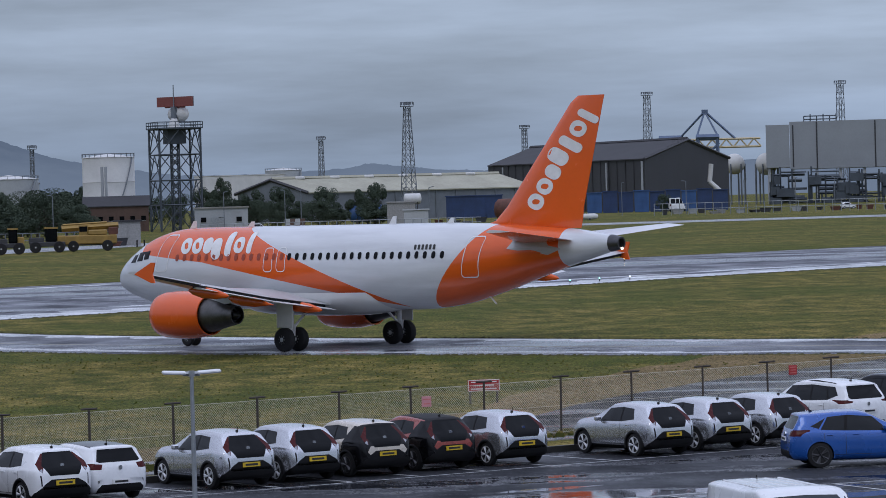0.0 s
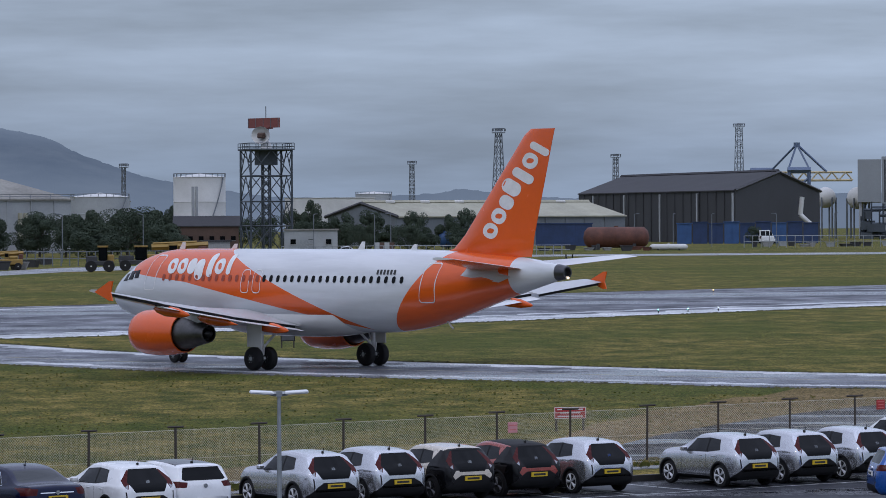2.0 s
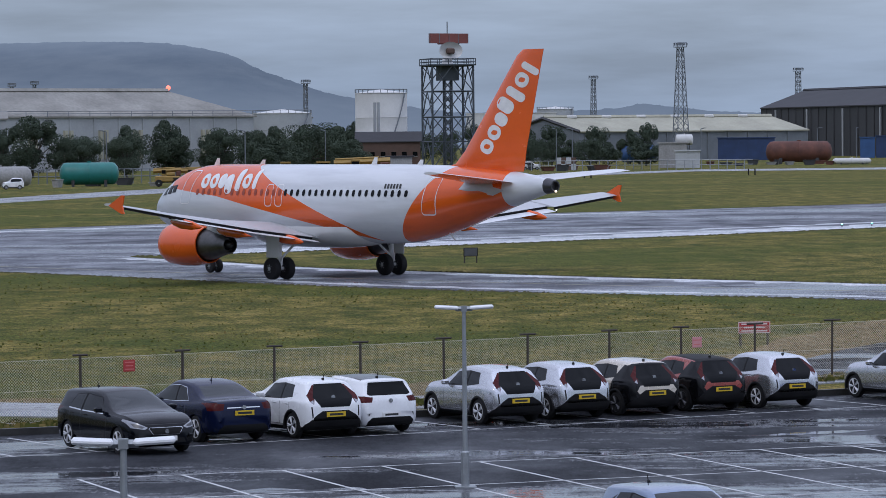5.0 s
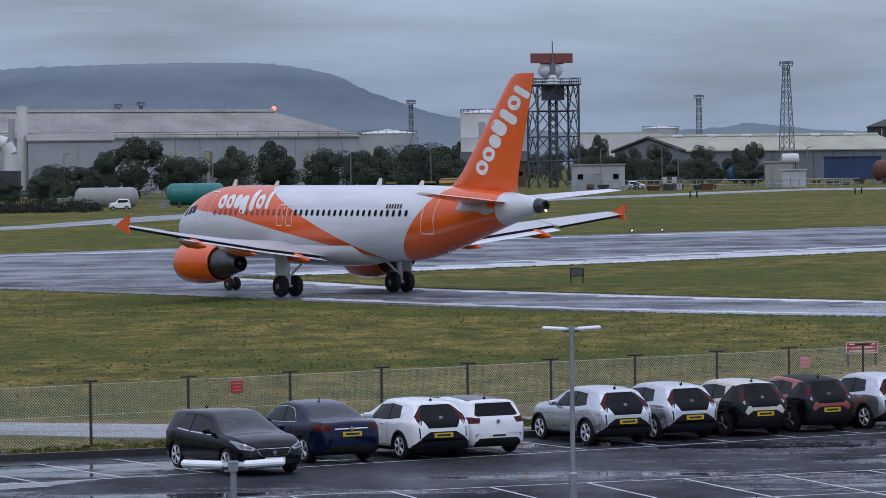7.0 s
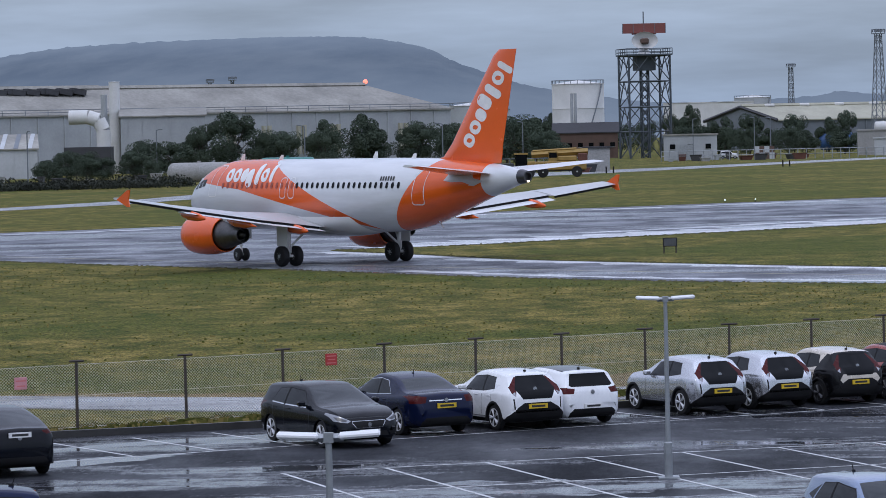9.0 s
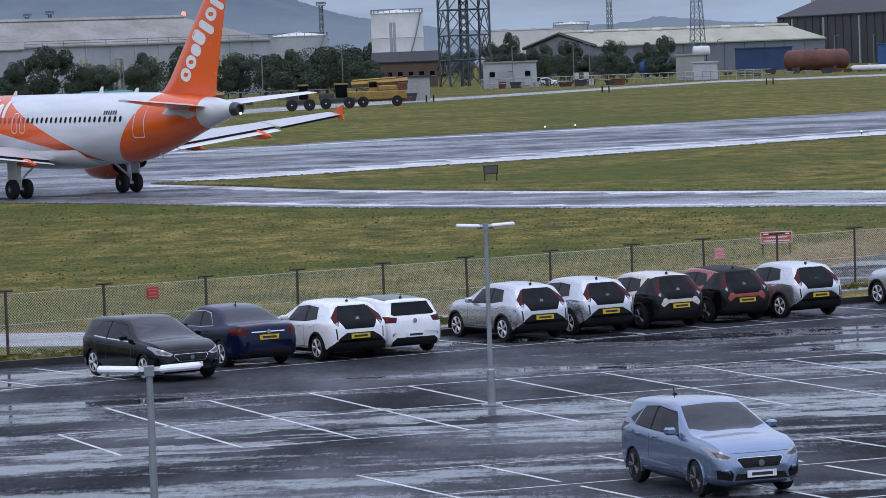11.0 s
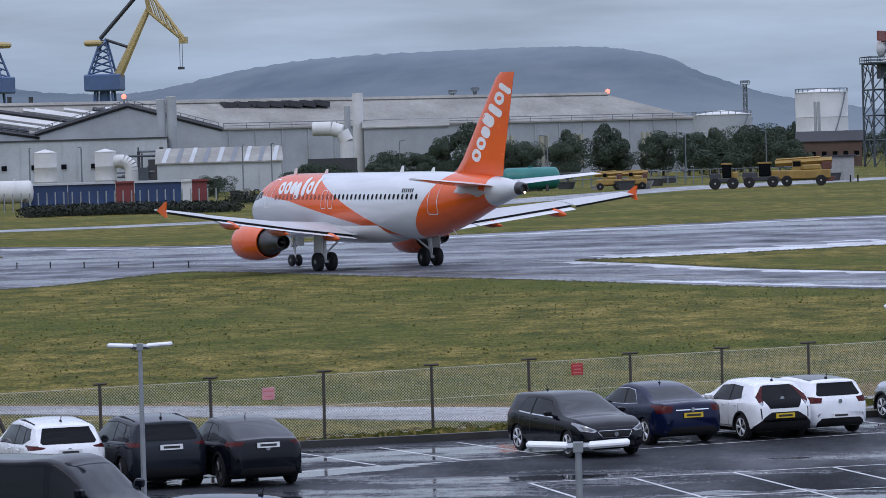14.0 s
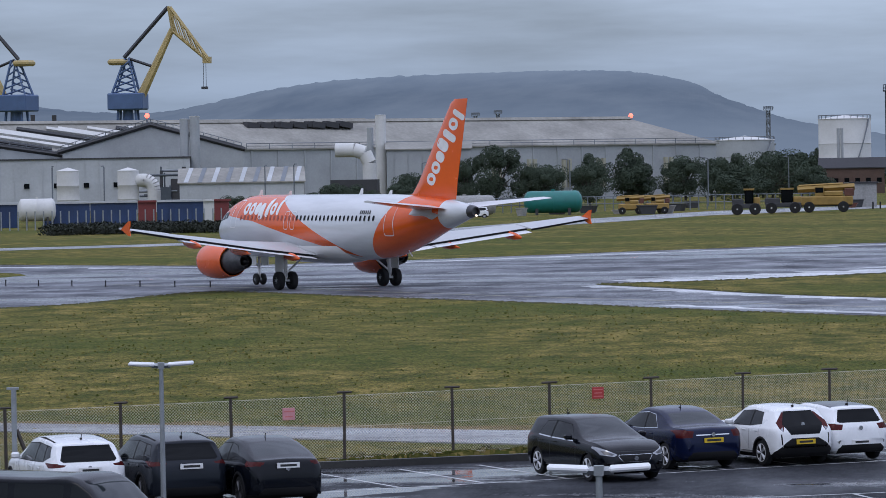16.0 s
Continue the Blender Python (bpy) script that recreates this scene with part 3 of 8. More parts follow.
def wordmark(emit, x0, z0, size, lean):
    """Seven plain rounded shapes in the rhythm of the painted wordmark; emit lays each down."""
    x = x0
    for kind, w in (("ring", 0.86), ("ring", 0.86), ("oval", 0.74), ("drop", 0.8), ("tall", 0.8), ("ring", 0.86), ("bar", 0.62)):
        h = {"ring": 0.86, "oval": 0.86, "drop": 1.15, "tall": 1.3, "bar": 1.15}[kind] * size
        dz = {"drop": -0.18, "tall": 0.06, "bar": 0.12}.get(kind, 0.0) * size
        ww = w * size * (0.62 if kind in ("tall", "bar") else 0.92)
        emit(kind, x + w * size / 2 + lean * dz, z0 + dz, ww, h)
        x += w * size * 1.02


VEILED = surface("orange_veiled_window", (0.30, 0.045, 0.012), 0.25, vary=0.1)


def build_jet():
    jet = thing("airliner", pose(0, 0, 0), "white and orange twin-engined airliner taxiing on wet asphalt", "aeroplane")
    bm = bmesh.new()
    seg = 40
    rings = []
    for s, cz, ry, rz in FUSE:
        rings.append([bm.verts.new((NOSE - s, ry * math.cos(2 * math.pi * i / seg), cz + rz * math.sin(2 * math.pi * i / seg))) for i in range(seg)])
    for p, q in zip(rings, rings[1:]):
        for i in range(seg):
            bm.faces.new((p[i], p[(i + 1) % seg], q[(i + 1) % seg], q[i]))
    bm.faces.new(rings[0]), bm.faces.new(rings[-1])
    part("fuselage", bm, LIVERY, jet, "white fuselage with a swept orange band and orange rear", smooth=50)
    bm = bmesh.new()
    lathe(bm, [(NOSE - 33.28, 0.40), (NOSE - 33.5, 0.37), (NOSE - 33.84, 0.29), (NOSE - 33.84, 0.22), (NOSE - 33.6, 0.2)], "X", 20, m=Matrix.Translation((0, 0, 4.93)))
    part("exhaust_cone", bm, DARK_METAL, jet, "dark metal auxiliary exhaust at the tail end", smooth=40)
    bm = bmesh.new()
    lathe(bm, [(0.2, 0.0), (0.15, 0.05), (0, 0.06), (-0.03, 0.0)], "X", 8, m=Matrix.Translation((NOSE - 33.9, 0.0, 4.68)))
    part("tail_light", bm, glow("warm_tail_light", (1, 0.8, 0.6), 2.5), jet, "small lit white tail light")

    # belly fairing
    bm = bmesh.new()
    rows = smooth_line([(9.3, 0.5, 1.95), (10.4, 1.5, 1.72), (12, 2.0, 1.60), (15, 2.15, 1.56), (17.5, 2.05, 1.60), (19.3, 1.5, 1.75), (20.6, 0.5, 1.98)], 3)
    rr = []
    for s, w, zb in rows:
        rr.append([bm.verts.new((NOSE - s, w * math.cos(a), 2.75 + (2.75 - zb) * math.sin(a))) for a in [radians(-180 + 180 * k / 14) for k in range(15)]])
    for p, q in zip(rr, rr[1:]):
        for i in range(14):
            bm.faces.new((p[i], p[i + 1], q[i + 1], q[i]))
    part("belly_fairing", bm, JET_WHITE, jet, smooth=60)

    for side in (1, -1):
        for i in range(35):
            s = 6.2 + 0.5335 * i
            bm = bmesh.new()
            skin_patch(bm, rounded(s, 4.53, 0.24, 0.35, 0.11, 3), side, 0.016)
            part("cabin_window", bm, GLASS if s > 14.2 else VEILED, jet, "" if s > 14.2 else "window under the orange band")
        for s, z, w, h in ((5.1, 4.82, 0.95, 1.85), (26.05, 4.45, 0.95, 1.95)):
            bm = bmesh.new()
            skin_band(bm, rounded(s, z - 0.05, w, h, 0.18, 4, 0.12 if s < 6 else 0.2), 0.055, side)
            part("door_outline", bm, WHITE, jet, "white line round the cabin door")
        for s in (12.75, 13.65):
            bm = bmesh.new()
            skin_band(bm, rounded(s, 4.38, 0.62, 1.2, 0.2, 4, 0.03), 0.045, side)
            part("exit_outline", bm, WHITE, jet, "white line round the overwing exit")
        for s0, s1, z0, z1, k in ((2.02, 2.62, 4.28, 4.72, 0.25), (2.70, 3.30, 4.36, 4.86, 0.12), (3.38, 3.86, 4.45, 4.90, -0.05)):
            bm = bmesh.new()
            skin_patch(bm, [(s0 + 0.05, z0), (s1, z0 + 0.03), (s1 + k * 0.3, z1), (s0 + k, z1 - 0.06)], side, 0.014)
            part("cockpit_window", bm, GLASS, jet)

        # wordmark on the side, in plain white shapes
        def on_skin(kind, cx, cz, w, h):
            b2 = bmesh.new()
            o = rounded(cx, cz, w, h, min(w, h) * 0.46, 5, -0.2 if side > 0 else 0.2)
            if kind == "ring":
                skin_band(b2, o, min(w, h) * 0.33, side, 0.018)
            else:
                skin_patch(b2, o, side, 0.018)
            part("wordmark_shape", b2, WHITE, jet)
        wordmark(on_skin, 6.25, 5.12, 0.92, 0.2)
        bm = bmesh.new()
        for i in range(6):
            skin_patch(bm, rounded(22.55 + 0.24 * i, 4.90, 0.15, 0.24, 0.03, 1, -0.15), side, 0.016)
        part("registration_bar", bm, INK, jet, "dark plain bars of the registration")

        # wing
        bm = bmesh.new()
        foil(bm, [(side * 1.2, 10.4, 16.9, 2.26, 0.15), (side * 2.2, 11.1, 16.9, 2.36, 0.15), (side * 6.3, 13.25, 17.1, 2.82, 0.125), (side * 11.5, 15.95, 18.45, 3.48, 0.11), (side * 12.7, 16.57, 18.75, 3.63, 0.11), (side * 12.72, 16.58, 19.34, 3.61, 0.11), (side * 16.6, 18.6, 20.15, 4.15, 0.10)], drop=0.06)
        wing = part("wing", bm, WING_GREY, jet, "swept light grey wing", smooth=35)
        for y, s0, s1, z in ((3.9, 15.6, 18.4, 2.28), (7.6, 15.7, 18.9, 2.72), (11.6, 17.2, 20.0, 3.25)):
            bm = bmesh.new()
            lathe(bm, [(0, 0.0), (0.35, 0.14), (1.0, 0.22), (1.9, 0.19), (2.6, 0.08), (s1 - s0, 0.0)], "X", 10, 0.8, 1.25, Matrix.Translation((NOSE - s0, side * y, z)) @ pose(0, 0, 0, 0, 6, 180))
            part("flap_fairing", bm, ORANGE, wing, "orange flap track fairing", smooth=60)
        bm = bmesh.new()
        for zt, s_t in ((0.52, 20.45), (-0.40, 20.42)):
            vs = []
            for dy in (0.0, 0.06):
                vs.append([bm.verts.new((NOSE - s, side * (16.62 + dy), 4.15 + z)) for s, z in ((19.1, 0.0), (20.3, 0.0), (s_t + 0.02, zt), (s_t - 0.22, zt))])
            bm.faces.new(vs[0]), bm.faces.new(vs[1])
            for i in range(4):
                bm.faces.new((vs[0][i], vs[0][(i + 1) % 4], vs[1][(i + 1) % 4], vs[1][i]))
        part("wingtip_fence", bm, ORANGE, wing, "orange wingtip fence")
        bm = bmesh.new()
        foil(bm, [(side * y, a - 0.03, a + 0.22, z, 0.35) for y, a, z in ((2.6, 11.35, 2.55), (6.3, 13.25, 2.92), (11.5, 15.95, 3.545), (16.5, 18.55, 4.187))])
        part("slat", bm, BARE, wing, "bare metal leading edge", smooth=50)
        # lowered flaps; black strips paint the shade in the cove and under the aileron
        for edge, deep in (([(2.2, 16.9, 2.19), (6.3, 17.1, 2.70), (12.7, 18.75, 3.565)], 0.17), ([(12.75, 19.3, 3.52), (16.4, 20.1, 4.07)], 0.12)):
            bm = bmesh.new()
            for (ya, sa, za), (yb, sb, zb) in zip(edge, edge[1:]):
                vs = [bm.verts.new((NOSE - q - dx, side * y, z - dz)) for dx, dz in ((-0.06, 0.0), (-0.06, deep), (0.0, deep), (0.0, 0.02)) for y, q, z in ((ya, sa, za), (yb, sb, zb))]
                for k in range(4):
                    a, b = 2 * k, 2 * ((k + 1) % 4)
                    bm.faces.new((vs[a], vs[a + 1], vs[b + 1], vs[b]))
            part("edge_shade_strip", bm, BLACK, wing, "black strip for the shade under the trailing edge")
        for f_rows in (((2.3, 16.9, 2.20), (6.25, 17.1, 2.70)), ((6.4, 17.12, 2.72), (12.6, 18.73, 3.55))):
            bm = bmesh.new()
            foil(bm, [(side * y, q - 0.12, q + 0.85, z - 0.22, 0.10) for y, q, z in f_rows], drop=0.10)
            part("flap", bm, FLAP_WHITE, wing, "pale lowered flap", smooth=35)
        # engine
        bm = bmesh.new()
        em = Matrix.Translation((NOSE, side * 5.75, 1.83)) @ pose(0, 0, 0, 0, 0, 180)
        lathe(bm, [(9.75, 0.80), (9.45, 0.84), (9.28, 0.92), (9.25, 0.98), (9.32, 1.05), (9.7, 1.13), (10.6, 1.18), (11.6, 1.14), (12.6, 0.99), (12.6, 0.93), (11.4, 0.9)], "X", 32, m=em)
        eng = part("engine_cowl", bm, ORANGE, jet, "orange engine cowling", smooth=40)
        bm = bmesh.new()
        lathe(bm, [(9.24, 0.985), (9.245, 0.93), (9.42, 0.85), (9.7, 0.815), (9.7, 0.80)], "X", 32, m=em)
        part("intake_lip", bm, BARE, eng, "polished intake lip", smooth=50)
        bm = bmesh.new()
        lathe(bm, [(9.35, 0.0), (9.6, 0.12), (9.8, 0.26), (9.82, 0.8)], "X", 24, m=em)
        part("fan", bm, DARK_METAL, eng, "dark engine fan", smooth=30)
        bm = bmesh.new()
        lathe(bm, [(12.0, 0.88), (12.7, 0.83), (12.9, 0.78), (13.6, 0.62), (14.3, 0.47), (14.42, 0.45), (14.42, 0.40), (14.1, 0.38)], "X", 24, m=em)
        part("core_nozzle", bm, NOZZLE, eng, "bare metal exhaust nozzle", smooth=40)
        bm = bmesh.new()
        lathe(bm, [(13.6, 0.36), (14.2, 0.26), (14.5, 0.17), (14.62, 0.06), (14.63, 0.0)], "X", 16, m=em)
        part("exhaust_plug", bm, DARK_METAL, eng, smooth=40)
        bm = bmesh.new()
        pts = [(10.9, 2.9), (12.2, 3.12), (14.6, 2.85), (14.9, 2.5), (13.6, 2.35), (12.2, 2.6)]
        a = [bm.verts.new((NOSE - s, side * 5.75 - 0.2, z)) for s, z in pts]
        b = [bm.verts.new((NOSE - s, side * 5.75 + 0.2, z)) for s, z in pts]
        bm.faces.new(a), bm.faces.new(b[::-1])
        for i in range(6):
            bm.faces.new((a[i], a[(i + 1) % 6], b[(i + 1) % 6], b[i]))
        part("pylon", bm, WING_GREY, eng)

        # tailplane
        bm = bmesh.new()
        foil(bm, [(side * 0.5, 27.9, 31.4, 5.08, 0.11), (side * 6.2, 31.1, 32.55, 5.62, 0.10)])
        bm.normal_update()
        bmesh.ops.recalc_face_normals(bm, faces=bm.faces)
        for fc in bm.faces:
            fc.material_index = 1 if fc.normal.z < -0.1 else 0
        part("tailplane", bm, (FLAP_WHITE, ORANGE), jet, "tailplane, pale above and orange below", smooth=35)
        bm = bmesh.new()
        skin_patch(bm, [(28.0, 4.75), (30.2, 4.45), (30.9, 4.7), (30.2, 5.2), (28.3, 5.15)], side, 0.02)
        part("tailplane_root_plate", bm, WING_GREY, jet, "bare grey plate at the tailplane root")

        # main gear
        bm = bmesh.new()
        y = side * 3.795
        beam(bm, (0, y, 0.55), (-0.05, y, 2.5), 0.26, 10)
        beam(bm, (0, y - 0.5, 0.58), (0, y + 0.5, 0.58), 0.16, 8)
        beam(bm, (0.0, y, 1.0), (0.0, y - side * 1.6, 2.3), 0.13, 8)
        beam(bm, (-0.25, y, 1.2), (-0.2, y, 0.75), 0.09, 8)
        beam(bm, (0.3, y, 1.7), (0.05, y, 1.2), 0.08, 6)
        part("main_gear_leg", bm, WHITE, jet, "white main gear leg", smooth=40)
        bm = bmesh.new()
        box(bm, -0.55, 0.55, y + side * 0.42 - 0.03, y + side * 0.42 + 0.03, 1.15, 2.45, bevel=0.02)
        part("gear_door", bm, JET_WHITE, jet)
    bm = bmesh.new()
    beam(bm, (11.04, 0, 0.38), (11.1, 0, 2.2), 0.17, 10)
    beam(bm, (11.04, -0.32, 0.38), (11.04, 0.32, 0.38), 0.1, 8)
    beam(bm, (11.06, 0, 1.0), (12.1, 0, 2.1), 0.08, 6)
    box(bm, 11.1, 11.25, -0.22, 0.22, 1.25, 1.45)
    part("nose_gear_leg", bm, WHITE, jet, "white nose gear leg", smooth=40)
    for side in (1, -1):
        bm = bmesh.new()
        box(bm, 10.6, 11.7, side * 0.45 - 0.02, side * 0.45 + 0.02, 1.3, 2.05, bevel=0.01)
        part("nose_gear_door", bm, JET_WHITE, jet)

    def wheel(r, w, x, y):
        bm = bmesh.new()
        lathe(bm, [(-w / 2, r * 0.55), (-w / 2, r * 0.8), (-w * 0.42, r * 0.94), (-w * 0.25, r), (w * 0.25, r), (w * 0.42, r * 0.94), (w / 2, r * 0.8), (w / 2, r * 0.55)], "Y", 28)
        ob = part("wheel", bm, RUBBER, jet, "black aircraft tyre", smooth=40, m=pose(x, y, r))
        bm = bmesh.new()
        lathe(bm, [(-w * 0.52, 0.02), (-w * 0.5, r * 0.2), (-w * 0.36, r * 0.5), (w * 0.36, r * 0.5), (w * 0.5, r * 0.2), (w * 0.52, 0.02)], "Y", 16)
        for k in range(8):
            t = 2 * math.pi * k / 8
            box(bm, r * 0.33 * math.cos(t) - 0.03, r * 0.33 * math.cos(t) + 0.03, -w * 0.5, w * 0.5, r * 0.33 * math.sin(t) - 0.03, r * 0.33 * math.sin(t) + 0.03)
        part("hub", bm, STEEL, ob, "grey metal wheel hub", smooth=40)
        return ob

    wheels = [(wheel(0.58, 0.42, 0, y + d), 0.58, 0, y + d) for y in (3.795, -3.795) for d in (0.465, -0.465)]
    wheels += [(wheel(0.38, 0.24, 11.04, d), 0.38, 11.04, d) for d in (0.25, -0.25)]

    # fin
    bm = bmesh.new()
    rows = []
    prof = [(0.0, 0.0), (0.06, 0.6), (0.25, 1.0), (0.6, 0.7), (1.0, 0.06)]
    fin_rows = ((24.6, 31.45, 5.65, 0.10), (26.15, 31.55, 6.05, 0.16), (26.9, 31.65, 6.7, 0.19), (31.0, 32.95, 11.45, 0.11), (31.45, 33.05, 11.76, 0.05))
    for s0, s1, z, th in fin_rows:
        ring = [bm.verts.new((NOSE - (s0 + u * (s1 - s0)), w * th * 1.6, z)) for u, w in prof]
        ring += [bm.verts.new((NOSE - (s0 + u * (s1 - s0)), -w * th * 1.6, z)) for u, w in prof[::-1][:-1]]
        rows.append(ring)
    n = len(rows[0])
    for p, q in zip(rows, rows[1:]):
        for i in range(n):
            bm.faces.new((p[i], p[(i + 1) % n], q[(i + 1) % n], q[i]))
    bm.faces.new(rows[-1]), bm.faces.new(rows[0])
    fin = part("tail_fin", bm, ORANGE, jet, "tall orange tail fin", smooth=40)
    # wordmark along the fin
    du = Vector((-3.12, 0, 4.0)).normalized()
    def on_surface(q, side):
        """The point of the fin's skin beside q."""
        s0, s1, th = (float(np.interp(q.z, [r[2] for r in fin_rows], [r[c] for r in fin_rows])) for c in (0, 1, 3))
        u = min(0.985, max(0.0, (NOSE - q.x - s0) / (s1 - s0)))
        x = NOSE - (s0 + u * (s1 - s0))
        return Vector((x, side * (interp(prof, u) * th * 1.6 + 0.012), q.z))

    for side in (1, -1):
        def on_fin(kind, cx, cz, w, h):
            b2 = bmesh.new()
            o = rounded(cx, cz, w, h, min(w, h) * 0.46, 5, 0.22)
            out = []
            for a, b in o:
                q = Vector((NOSE - 28.62, 0, 6.60)) + du * a + Vector((du.z, 0, -du.x)) * -b
                out.append(on_surface(q, side))
            c = sum(out, Vector()) / len(out)
            if kind == "ring":
                inn = [on_surface(p + (c - p).normalized() * min(w, h) * 0.33, side) for p in out]
                va, vb = [b2.verts.new(p) for p in out], [b2.verts.new(p) for p in inn]
                for i in range(len(out)):
                    j = (i + 1) % len(out)
                    b2.faces.new((va[i], va[j], vb[j], vb[i]))
            else:
                vc, vm, vo = b2.verts.new(on_surface(c, side)), [b2.verts.new(on_surface((p + c) / 2, side)) for p in out], [b2.verts.new(p) for p in out]
                for i in range(len(out)):
                    j = (i + 1) % len(out)
                    b2.faces.new((vc, vm[i], vm[j]))
                    b2.faces.new((vm[i], vo[i], vo[j], vm[j]))
            part("wordmark_shape", b2, WHITE, fin)
        wordmark(on_fin, 0.0, 0.06, 1.02, 0.22)
    for s, h in ((5.4, 0.42), (9.6, 0.3), (19.4, 0.42), (23.2, 0.3)):
        bm = bmesh.new()
        foot = fuse_at(s)
        zt = foot[1] + foot[3] - 0.05
        vs = []
        for y in (-0.03, 0.03):
            vs.append([bm.verts.new(p) for p in ((NOSE - s + 0.2, y, zt), (NOSE - s - 0.25, y, zt), (NOSE - s - 0.3, y, zt + h), (NOSE - s - 0.12, y, zt + h))])
        bm.faces.new(vs[0]), bm.faces.new(vs[1][::-1])
        for i in range(4):
            bm.faces.new((vs[0][i], vs[0][(i + 1) % 4], vs[1][(i + 1) % 4], vs[1][i]))
        part("aerial", bm, WHITE, jet, "white blade aerial")

    bm = bmesh.new()
    beam(bm, (NOSE - 25.8, 0.15, 2.5), (NOSE - 26.2, 0.15, 2.15), 0.09, 6)
    part("drain_mast", bm, WHITE, jet)
    return jet, wheels


TAXI = [
    (0.0, 8.73, 179.91, 133.02),
    (0.5, 7.34, 181.4, 132.17),
    (1.0, 5.96, 182.9, 131.44),
    (1.5, 4.55, 184.48, 130.97),
    (2.0, 3.15, 186.14, 130.8),
    (2.5, 1.74, 187.88, 130.93),
    (3.0, 0.3, 189.6, 130.75),
    (3.5, -1.13, 191.25, 130.51),
    (4.0, -2.54, 192.83, 130.22),
    (4.2, -3.13, 193.44, 130.1),
    (6.3, -9.08, 199.79, 128.87),
    (6.5, -9.63, 200.42, 128.83),
    (7.0, -11.03, 202.06, 128.82),
    (7.5, -12.43, 203.78, 128.85),
    (8.0, -13.87, 205.6, 128.77),
    (8.2, -14.43, 206.35, 128.7),
    (10.3, -20.64, 214.4, 127.71),
    (10.5, -21.23, 215.16, 127.64),
    (11.0, -22.69, 217.05, 127.44),
    (11.5, -24.12, 218.9, 127.22),
    (12.0, -25.62, 220.71, 127.09),
    (12.5, -27.14, 222.47, 127.13),
    (13.0, -28.65, 224.19, 127.17),
    (13.5, -30.02, 225.88, 127.1),
    (14.0, -31.38, 227.52, 127.05),
    (14.5, -32.71, 229.16, 127.01),
    (15.0, -33.92, 230.78, 127.07),
    (15.5, -35.1, 232.37, 127.07),
    (16.0, -36.27, 233.92, 127.07),
]
JET, JET_WHEELS = build_jet()

